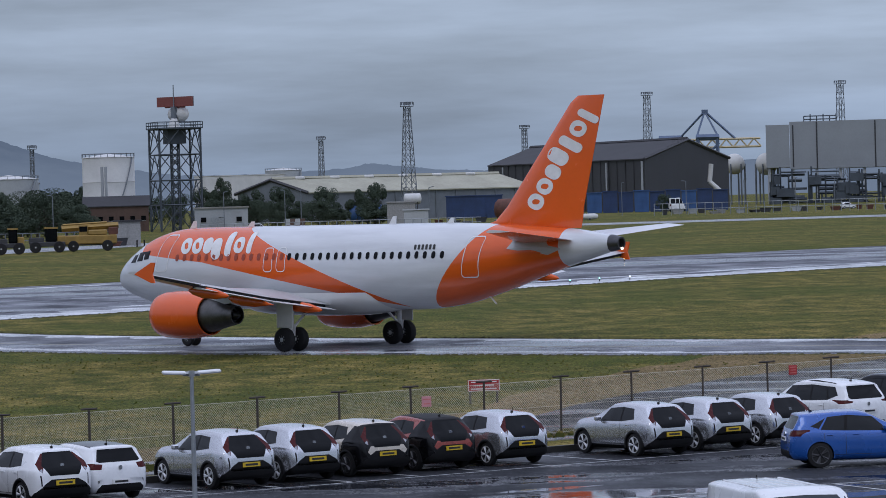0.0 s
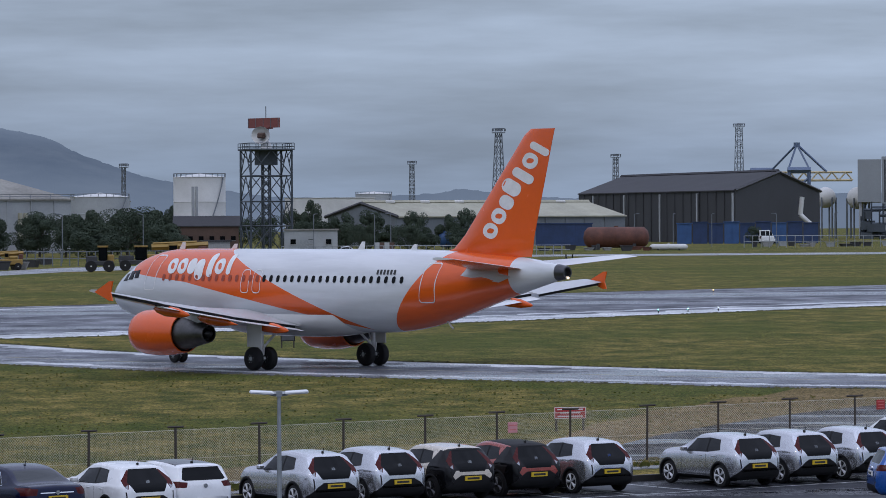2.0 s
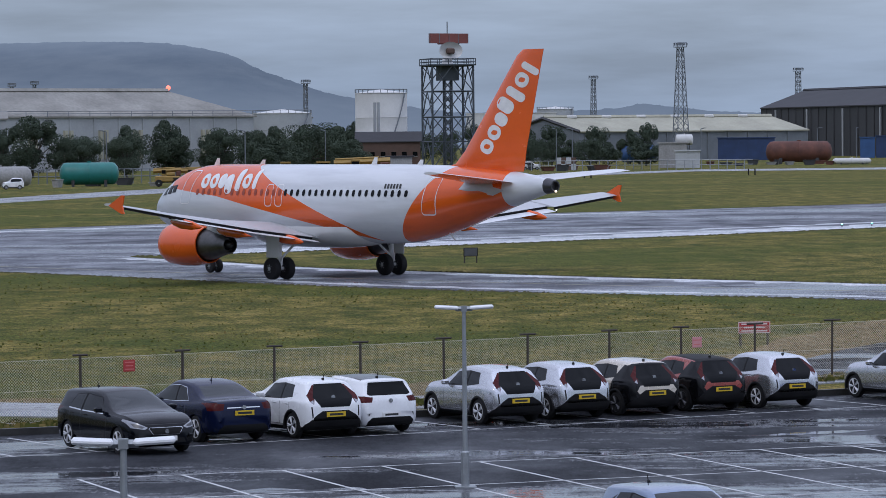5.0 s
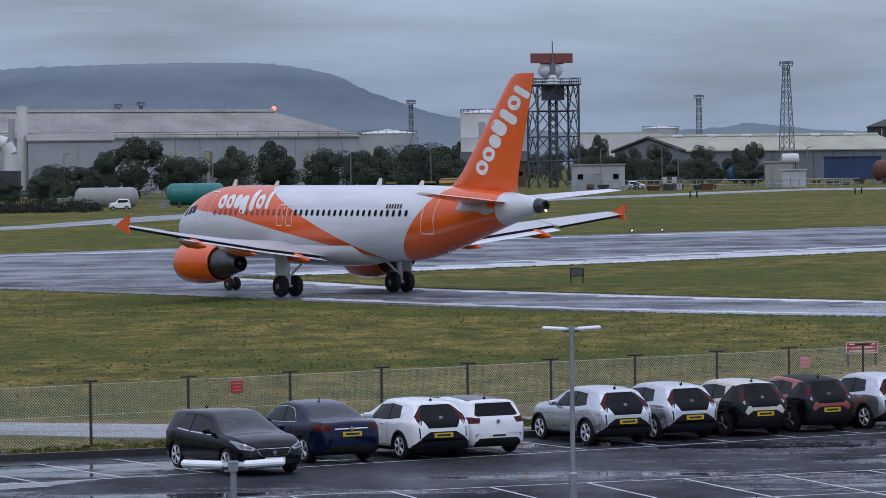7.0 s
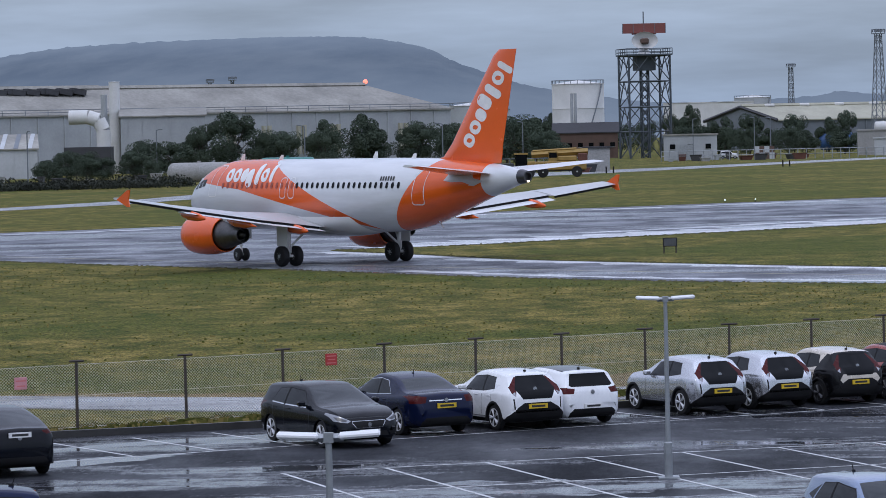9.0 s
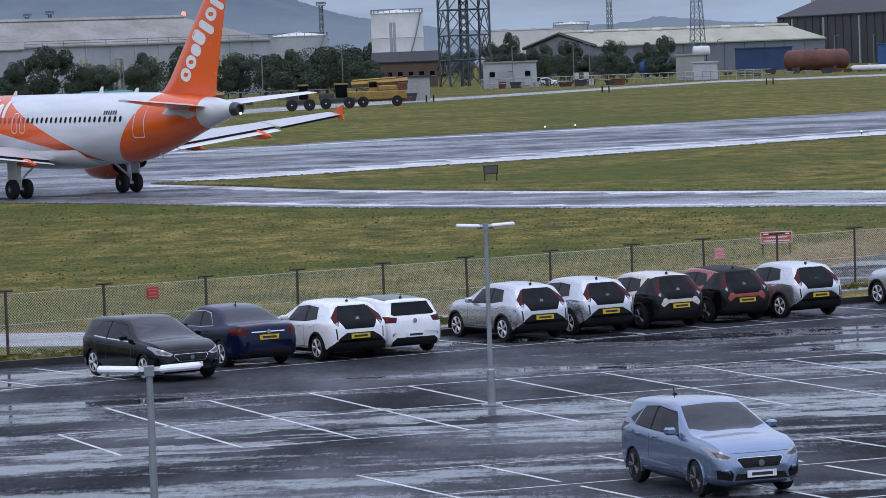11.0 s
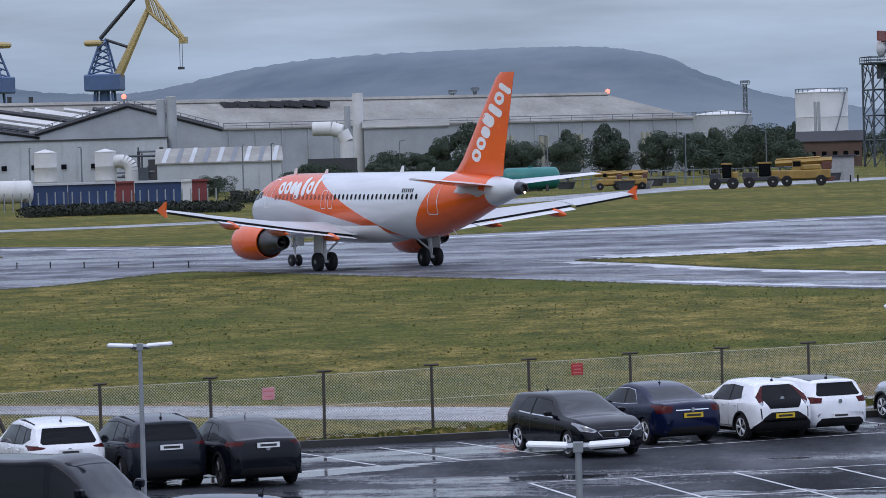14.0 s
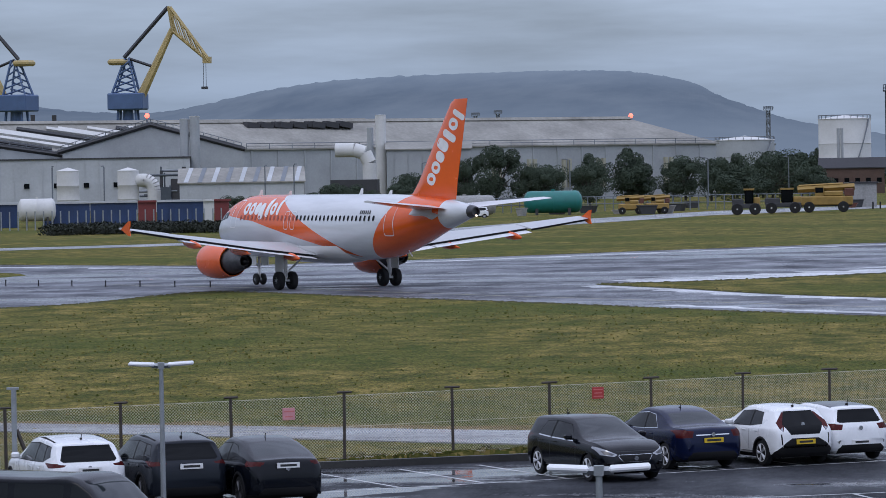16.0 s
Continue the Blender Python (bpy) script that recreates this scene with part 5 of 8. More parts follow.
    lathe(b2, [(-.02, .0), (-.02, .055), (.02, .055), (.02, 0)], "X", 12, m=Matrix.Translation((xb - .02, 0, zb)))
    part("badge", b2, CHROME, car)
    return car


def heading(deg, x, y, back=0.0, z=0.027):
    """A car's pose from the place of its rear, back metres behind its middle."""
    a = radians(deg)
    return pose(x + math.cos(a) * back, y + math.sin(a) * back, z, 0, 0, deg)


ROW_DEG = 121
silver = car_paint("silver_metallic_paint", (0.55, 0.56, 0.58), 0.85)
white_p = car_paint("white_car_paint", (0.74, 0.75, 0.76), 0.0)
cream = car_paint("beige_car_paint", (0.55, 0.49, 0.41), 0.2)
red_p = car_paint("dark_red_metallic_paint", (0.28, 0.035, 0.02), 0.4)
black_p = car_paint("black_car_paint", (0.003, 0.004, 0.007), 0.0)
navy = car_paint("navy_metallic_paint", (0.005, 0.009, 0.034), 0.1)
blue_p = car_paint("bright_blue_metallic_paint", (0.008, 0.085, 0.36), 0.3)
pale_blue = car_paint("pale_blue_metallic_paint", (0.19, 0.25, 0.36), 0.7)
grey_p = car_paint("dark_slate_metallic_paint", (0.010, 0.013, 0.019), 0.2)
deep_blue = car_paint("deep_blue_metallic_paint", (0.006, 0.012, 0.045), 0.2)

SMALL = dict(style="mini", L=3.72, Wd=1.74, H=1.45, wheel_r=0.32)
for x, y, p, lab, dark in ((2.09, 94.3, silver, "silver", False), (3.85, 95.6, silver, "pale silver", False), (5.75, 96.7, cream, "beige and black", True), (7.6, 98.0, red_p, "dark red and black", True),
                           (9.65, 98.9, silver, "silver", False), (13.9, 100.6, silver, "silver", False), (15.75, 101.9, silver, "pale silver", False), (17.7, 103.2, silver, "silver", False), (-2.55, 90.3, white_p, "white", False)):
    build_car(heading(ROW_DEG, x, y, 1.85), lab + " small high-riding hatchback with black arches", paint=p, two_tone=dark, roof=BLACK if p is red_p else None, rim_dark=dark, **SMALL)
build_car(heading(ROW_DEG, -1.2, 91.4, 2.03), "white hatchback with black roof, parked beside the fence", "hatch", 4.06, 1.765, 1.41, white_p, 0.31, cladding=False, roof=black_gloss(), plate_back=False, plate_z=0.5)
build_car(heading(ROW_DEG, -4.75, 89.3, 2.34), "navy blue saloon with chrome window line, parked rear outwards", "saloon", 4.69, 1.81, 1.44, navy, 0.33, cladding=False, plate_z=0.73, chrome=True)
build_car(heading(ROW_DEG + 180, -6.4, 86.0, -2.19), "glossy black hatchback parked nose outwards", "hatch", 4.38, 1.83, 1.44, black_p, 0.325, cladding=False, belt_line=True)
build_car(heading(118, -15.8, 79.8, 2.25), "dark slate blue family SUV with roof rails", "suv", 4.50, 1.865, 1.57, grey_p, 0.36, rim_dark=True, plate_back=False, plate_z=0.95, rails=True)
build_car(heading(118, -13.65, 79.9, 2.18), "black coupe-shaped crossover car", "fastback", 4.36, 1.80, 1.47, black_p, 0.35, rim_dark=True, plate_back=False, plate_z=0.95)
build_car(heading(118, -18.0, 79.5, 2.25), "white SUV with roof rails", "suv", 4.40, 1.84, 1.56, white_p, 0.35, plate_back=False, plate_z=0.9, rails=True)
build_car(heading(-69, 4.06, 61.67), "pale metallic blue hatchback parked across empty bays", "hatch", 4.02, 1.73, 1.46, pale_blue, 0.30, cladding=False, rim_dark=True)
build_car(heading(ROW_DEG, 20.2, 104.9, 2.24), "white SUV with dark rear window", "suv", 4.49, 1.84, 1.67, white_p, 0.35, plate_back=False, plate_z=0.8, rails=True, cladding=False)
build_car(heading(ROW_DEG, 22.6, 106.6, 2.24), "black SUV in the fence row", "suv", 4.49, 1.88, 1.70, black_p, 0.35, plate_z=0.8)
build_car(heading(1, 16.1, 95.3, 2.0), "bright blue hatchback standing in the lane", "hatch", 4.0, 1.74, 1.455, blue_p, 0.335, cladding=False, rim_dark=True, plate_back=False, plate_z=0.75)
build_car(heading(196, -12.0, 61.1), "deep blue crossover car with silver roof line", "suv", 4.21, 1.77, 1.60, deep_blue, 0.33, cladding=True)
build_car(heading(-14, -9.1, 55.8), "dark grey saloon with chrome window frames", "fastback", 4.75, 1.84, 1.41, car_paint("dark_grey_metallic_paint", (0.030, 0.036, 0.042), 0.4), 0.34, cladding=False, chrome=True)
build_car(heading(-20, -15.6, 66.6), "black panel van with side windows", "van", 4.97, 1.95, 1.88, black_p, 0.34, group="")
build_car(heading(-79.6, 11.13, 65.44), "white panel van with plain sides and a ribbed roof", "van", 4.95, 1.92, 1.96, white_p, 0.34, group="", panel=True, ribs=5)

# ---- fence, signs and lamp posts ----


def build_fence():
    fence = thing("chain_link_fence", pose(0, 0, 0), "tall chain-link airfield fence on dark cranked posts", "fence")
    pb = bmesh.new()
    beam(pb, (0, 0, -0.3), (0, 0, 1.78), 0.062)
    beam(pb, (0.06, -0.30, 1.83), (-0.03, 0.33, 1.79), 0.042)
    post_me = mesh_of(pb, RUST)
    wires = bmesh.new()
    hgt, wdt = 1.66, 2.9
    step = 0.078
    k = -hgt
    while k < wdt:
        for flip in (1, -1):
            a0, a1 = max(0.0, k), min(wdt, k + hgt)
            if a1 - a0 > 0.03:
                z0, z1 = a0 - k, a1 - k
                x0, x1 = (a0, a1) if flip > 0 else (wdt - a0, wdt - a1)
                d = Vector((x1 - x0, 0, z1 - z0)).normalized()
                nn = Vector((-d.z, 0, d.x)) * 0.0034
                p, q = Vector((x0, 0, z0)), Vector((x1, 0, z1))
                wires.faces.new([wires.verts.new(v) for v in (p - nn, q - nn, q + nn, p + nn)])
                up = Vector((0, 0.0034, 0))
                wires.faces.new([wires.verts.new(v) for v in (p - up, q - up, q + up, p + up)])
        k += step
    for z in (0.05, 0.85, 1.64):
        beam(wires, (0, 0, z), (wdt, 0, z), 0.008)
    me = bpy.data.meshes.new("mesh")
    wires.to_mesh(me)
    wires.free()
    me.materials.append(WIRE)
    for i in range(-4, 22):
        a, b = fence_at(i), fence_at(i + 1)
        d = b - a
        ang = math.degrees(math.atan2(d.y, d.x))
        part("post", post_me, None, fence, m=pose(a.x, a.y, 0, 0, random.uniform(-0.8, 0.8), ang))
        part("mesh_panel", me, None, fence, "sagging chain-link mesh", m=pose(a.x, a.y, 0.08, 0, 0, ang) @ Matrix.Diagonal((d.length / 2.9, 1, 1, 1)))
    return fence


build_fence()


DULL_FACE = surface("dull_grey_sign_face", (0.075, 0.08, 0.088), 0.5, vary=0.2)


def sign(x, y, z, w, h, mat, deg, label, bars=3, legs=0, ink=SIGN_INK, rim=None, face=None, hung=False):
    m = pose(x, y, 0, 0, 0, deg)
    ob = thing("sign", m, label, "sign")
    board = part("board", boxed(-w / 2, w / 2, -0.03, 0.0, z - h / 2, z + h / 2, bevel=0.008), mat, ob)
    bm = bmesh.new()
    for i in range(bars):
        zz = z + h * (0.5 - (i + 0.7) / (bars + 0.4))
        ww = w * (0.40 if i % 2 == 0 else 0.32)
        box(bm, -ww, ww, -0.034, -0.031, zz - h * 0.05, zz + h * 0.05)
    if bars:
        part("writing_bar", bm, ink, board, "rows of plain faded bars")
    else:
        bm.free()
    if face:
        part("face", boxed(-w * 0.44, w * 0.44, -0.036, -0.031, z - h * 0.42, z + h * 0.42), face, board, "dull grey sign face")
    if rim:
        bm = bmesh.new()
        for k in (-1, 1):
            box(bm, -w * 0.48, w * 0.48, -0.036, -0.031, z + k * h * 0.46 - 0.012, z + k * h * 0.46 + 0.012)
            box(bm, k * w * 0.48 - 0.012, k * w * 0.48 + 0.012, -0.036, -0.031, z - h * 0.46, z + h * 0.46)
        part("border", bm, rim, board, "pale painted border")
    bm = bmesh.new()
    if hung:
        for k in (-1, 1):
            beam(bm, (k * w * 0.4, 0.0, z + h * 0.4), (k * w * 0.4, 0.09, z + h * 0.42), 0.012)
    elif legs:
        for k in (-1, 1):
            beam(bm, (k * w * 0.42, 0.04, 0), (k * w * 0.42, 0.04, z + h / 2), 0.06)
    else:
        beam(bm, (0, 0.02, 0), (0, 0.02, z), 0.03)
    part("support", bm, RUST, ob)
    return ob


for x, z, mat, bars, word in ((-8.17, 1.48, RED, 3, "small red warning sign"), (-15.6, 1.33, PINK, 2, "small faded pink sign"), (7.55, 1.35, PINK, 2, "small faded pink sign"), (19.9, 1.5, RED, 3, "small red warning sign")):
    sign(x, fence_y(x) - 0.09, z, 0.34, 0.31, mat, 31, word + " wired to the fence", bars=bars, hung=True)
sign(11.07, 128.8, 0.65, 1.16, 0.41, RED, 8, "wide red warning board with pale lettering on two legs", bars=3, legs=2, ink=WHITE, rim=WHITE)
sign(1.9, 216.5, 0.66, 0.85, 0.52, BLACK, 5, "small dark taxiway guidance board on two legs in the grass", bars=0, legs=2, face=DULL_FACE)


def lamp_post(x, y, h, deg, label, reach=0.62):
    ob = thing("lamp_post", pose(x, y, 0.02, 0, 0, deg), label, "street lamp", "car park lamps")
    bm = bmesh.new()
    lathe(bm, [(0, 0.085), (0.75, 0.085), (0.78, 0.055), (h, 0.04)], "Z", 14)
    pole = part("pole", bm, STEEL, ob, "galvanised steel pole", smooth=40)
    part("base_plate", boxed(-0.22, 0.22, -0.22, 0.22, 0.0, 0.04), STEEL, ob)
    part("service_door", boxed(-0.05, 0.05, -0.095, -0.08, 0.3, 0.65), STEEL, pole)
    bm = bmesh.new()
    beam(bm, (-0.18, 0, h), (0.18, 0, h), 0.07)
    box(bm, -0.06, 0.06, -0.06, 0.06, h - 0.06, h + 0.06)
    part("bracket", bm, STEEL, ob)
    for k in (-1, 1):
        bm = bmesh.new()
        box(bm, min(k * 0.12, k * reach), max(k * 0.12, k * reach), -0.13, 0.13, h - 0.02, h + 0.055, bevel=0.025)
        bmesh.ops.rotate(bm, cent=(k * 0.12, 0, h), matrix=Matrix.Rotation(-k * radians(3), 3, "Y"), verts=bm.verts)
        part("lamp_head", bm, LAMP_PANEL, ob, "pale flat lantern head")
    return ob


lamp_post(0.54, 77.3, 3.78, 4, "grey steel lamp post with two flat heads")
lamp_post(-3.75, 43.6, 3.78, 4, "grey steel lamp post with two flat heads")
lamp_post(-14.15, 68.6, 3.78, 8, "grey steel lamp post with two flat heads")

# fence corner post with a stay
ob = thing("gate_post", pose(-20.9, 84.3, 0, 0, 0, 10), "pale steel gate post with a dark slanting stay", "post")
bm = bmesh.new()
box(bm, -0.06, 0.06, -0.06, 0.06, 0, 2.45, bevel=0.01)
box(bm, -0.16, 0.12, -0.07, 0.07, 2.45, 2.5)
part("post", bm, STEEL, ob)
bm = bmesh.new()
beam(bm, (0.05, 0.02, 1.5), (0.62, 0.02, 0.0), 0.07)
part("stay", bm, RUST, ob)

# rough grass by the fence: tufts
rng = random.Random(5)
verts, faces = [], []
for i in range(3500):
    x = rng.uniform(-45, 45)
    fy = fence_y(x)
    y = fy + rng.gauss(0, 0.5)
    if y > 186 - 0.85 * (x + 8) and x > -40:
        continue
    hgt = rng.uniform(0.05, 0.13) * (1.5 if y < fy + 5 else 0.8)
    for k in range(2):
        a = rng.uniform(0, 6.28)
        w = rng.uniform(0.08, 0.25)
        dx, dy = math.cos(a) * w, math.sin(a) * w
        b = len(verts)
        verts += [(x - dx, y - dy, 0), (x + dx, y + dy, 0), (x + dx * 0.8 + rng.uniform(-.05, .05), y + dy * 0.8, hgt), (x - dx * 0.7, y - dy * 0.7 + rng.uniform(-.05, .05), hgt * 0.8)]
        faces.append((b, b + 1, b + 2, b + 3))
for i in range(16000):
    x = rng.uniform(-45, 50)
    y = rng.uniform(max(fence_y(x) + 9, 104), 218)
    edge = 182 - 0.98 * (x + 4) if x > -4 else 182 - 1.12 * (x + 4)
    if y > edge - 2 or abs(x) > 6 + y * 0.24 or noise.noise((x * 0.07, y * 0.05, 7)) < rng.uniform(-0.5, 0.35):
        continue
    a, w, hgt = rng.uniform(0, 6.28), rng.uniform(0.02, 0.075), rng.uniform(0.025, 0.075)
    dx, dy = math.cos(a) * w, math.sin(a) * w
    b = len(verts)
    verts += [(x - dx, y - dy, 0), (x + dx, y + dy, 0), (x + dx * 0.7, y + dy * 0.7, hgt), (x - dx * 0.6, y - dy * 0.6, hgt * 0.8)]
    faces.append((b, b + 1, b + 2, b + 3))
me = bpy.data.meshes.new("mesh")
me.from_pydata(verts, [], faces)


def tuft_material():
    m, n, l, b = material("rough_grass_tufts")
    g = n.new("ShaderNodeNewGeometry")
    c = ramp(n, l, g.outputs["Random Per Island"], [(0.0, (0.066, 0.080, 0.020)), (0.45, (0.11, 0.112, 0.030)), (0.75, (0.18, 0.152, 0.048)), (1.0, (0.27, 0.21, 0.08))])
    l.new(c, b.inputs["Base Color"])
    b.inputs["Roughness"].default_value = 0.9
    b.inputs["Specular IOR Level"].default_value = 0.1
    return m


me.materials.append(tuft_material())
tagged(new("grass_tufts", me), "rough tufts of green and straw-coloured grass", "grass", kind="stuff")

# ---- the far side of the airfield ----
CLAD = surface("pale_grey_corrugated_cladding", (0.34, 0.36, 0.37), 0.7, vary=0.12, scale=0.15)
ANNEX_WHITE = surface("grubby_white_render", (0.43, 0.45, 0.46), 0.75, vary=0.14, scale=0.12)
CLAD_ROOF = surface("weathered_fibre_cement_roof", (0.275, 0.268, 0.24), 0.85, vary=0.3, scale=0.08)
PALE_ROOF = surface("pale_yellowish_roof_sheet", (0.36, 0.35, 0.27), 0.8, vary=0.18, scale=0.1)
DARK_CLAD = surface("dark_brown_grey_cladding", (0.042, 0.043, 0.047), 0.7, vary=0.18, scale=0.12)
DARK_ROOF = surface("dark_hangar_roof_sheet", (0.042, 0.042, 0.046), 0.92, vary=0.2, scale=0.1)
PLANT_GREY = surface("light_grey_plant_cladding", (0.27, 0.29, 0.30), 0.65, vary=0.08, scale=0.1)
TANK_WHITE = surface("streaked_white_tank_paint", (0.58, 0.58, 0.56), 0.55, vary=0.1, scale=0.2)
TOWER_GREY = surface("blue_grey_tower_steel", (0.07, 0.085, 0.10), 0.6, 0.3, vary=0.2, scale=0.3)
MAST_GREY = surface("grey_mast_steel", (0.17, 0.19, 0.21), 0.6, 0.3, vary=0.15, scale=0.3)
RADAR_RED = surface("red_radar_paint", (0.20, 0.058, 0.048), 0.5, vary=0.1)
CRANE_BLUE = surface("faded_blue_crane_paint", (0.07, 0.12, 0.23), 0.55, vary=0.15, scale=0.2)
CRANE_YELLOW = surface("faded_yellow_crane_paint", (0.42, 0.32, 0.13), 0.55, vary=0.15, scale=0.2)
# Paler copies of the crane colours, with distance haze put into them.
CRANE_HAZE = surface("haze_paled_blue_paint", (0.10, 0.14, 0.22), 0.6, vary=0.12, scale=0.2)
CRANE_HAZE_YELLOW = surface("haze_paled_yellow_paint", (0.50, 0.42, 0.26), 0.6, vary=0.12, scale=0.2)
TEAL = surface("teal_tank_paint", (0.012, 0.16, 0.14), 0.4, vary=0.15, scale=0.5)
PLANT_YELLOW = surface("dirty_yellow_machine_paint", (0.30, 0.19, 0.045), 0.55, vary=0.25, scale=0.7)
BRICK = surface("brown_brick_wall", (0.11, 0.07, 0.055), 0.85, vary=0.2, scale=0.4)
BOX_BLUE = surface("blue_container_paint", (0.019, 0.043, 0.118), 0.5, vary=0.25, scale=0.3)
BOX_RED = surface("red_container_paint", (0.17, 0.03, 0.03), 0.55, vary=0.25, scale=0.3)
TARP_BLUE = surface("blue_arched_cover", (0.03, 0.085, 0.22), 0.55, vary=0.15, scale=0.5)
RUST_TANK = surface("rusty_brown_tank", (0.12, 0.045, 0.03), 0.7, vary=0.4, scale=0.4)
BEACON = glow("red_beacon_glow", (1, 0.12, 0.08), 3.0)


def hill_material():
    # Glowing backdrop: distance haze is painted into the emission colour.
    m, n, l, b = material("hill_with_painted_mist")
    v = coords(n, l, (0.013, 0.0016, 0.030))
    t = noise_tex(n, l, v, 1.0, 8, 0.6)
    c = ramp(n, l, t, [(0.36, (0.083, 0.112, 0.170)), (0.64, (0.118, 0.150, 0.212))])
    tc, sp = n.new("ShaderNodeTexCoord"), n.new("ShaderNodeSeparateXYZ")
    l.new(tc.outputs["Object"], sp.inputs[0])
    # painted mist, thicker towards the foot
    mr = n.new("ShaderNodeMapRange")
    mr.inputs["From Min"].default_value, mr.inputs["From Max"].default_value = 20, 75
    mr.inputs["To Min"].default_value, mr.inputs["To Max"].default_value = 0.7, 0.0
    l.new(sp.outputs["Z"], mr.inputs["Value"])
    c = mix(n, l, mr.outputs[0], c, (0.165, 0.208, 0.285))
    # paler again at the top, as painted cloud mist
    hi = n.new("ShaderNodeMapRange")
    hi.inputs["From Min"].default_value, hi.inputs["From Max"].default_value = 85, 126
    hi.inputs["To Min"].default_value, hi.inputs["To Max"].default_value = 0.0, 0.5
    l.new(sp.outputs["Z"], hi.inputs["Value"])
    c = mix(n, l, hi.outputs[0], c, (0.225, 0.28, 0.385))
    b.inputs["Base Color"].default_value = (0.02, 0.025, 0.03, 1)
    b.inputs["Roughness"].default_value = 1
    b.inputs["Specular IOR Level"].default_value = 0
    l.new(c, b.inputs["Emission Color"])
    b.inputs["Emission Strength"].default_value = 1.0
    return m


HILL = hill_material()


def ridge(rows, d, depth, seed, name, label):
    """A far hill with the skyline rows of (azimuth, elevation), rough as tree tops."""
    pts = smooth_line(rows, 24)
    verts, faces = [], []
    for i, (a, el) in enumerate(pts):
        z = height(el + 0.018 * noise.noise((a * 7, seed, 0)) + 0.020 * abs(noise.noise((a * 31, seed, 5))), d)
        for k, f in enumerate((0, 0.35, 0.7, 1.0)):
            p = polar(a, d - depth * (1 - f))
            verts.append((p.x, p.y, -1 + (z + 1) * (f ** 0.8)))
    for i in range(len(pts) - 1):
        for k in range(3):
            b = i * 4 + k
            faces.append((b, b + 4, b + 5, b + 1))
    me2 = bpy.data.meshes.new("mesh")
    me2.from_pydata(verts, [], faces)
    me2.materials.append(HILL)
    me2.polygons.foreach_set("use_smooth", [True] * len(me2.polygons))
    tagged(new(name, me2), label, "hill", kind="structure")


ridge([(-40, 0.5), (-24, 0.7), (-17, 0.95), (-13.97, 1.08), (-13.5, 1.11), (-12.8, 1.03), (-12.2, 1.0), (-11.5, 1.0), (-10.95, 1.08), (-9.9, 1.30), (-9.0, 1.42), (-8.1, 1.48), (-6.7, 1.52), (-5.2, 1.535), (-4.3, 1.51), (-3.7, 1.43), (-3.3, 1.34), (-3.06, 1.25), (-2.8, 1.10), (-2.3, 0.92), (-1.8, 0.74), (-1.35, 0.64), (-0.4, 0.48), (0.5, 0.38), (2, 0.34)], 4200, 1500, 1.0, "backdrop_hill", "wooded hill with painted blue-grey mist under low cloud")
ridge([(-4, 0.3), (-1, 0.42), (1, 0.38), (2.7, 0.43), (3.2, 0.50), (3.7, 0.44), (4.6, 0.36), (6, 0.34), (9, 0.4), (13, 0.42), (20, 0.4), (34, 0.3)], 3600, 600, 4.0, "backdrop_ridge", "low wooded skyline with painted mist")


def frame_of(a, b):
    """Pose with x along a->b on the ground."""
    d = b - a
    return Matrix.Translation(a) @ pose(0, 0, 0, 0, 0, math.degrees(math.atan2(d.y, d.x))), d.length


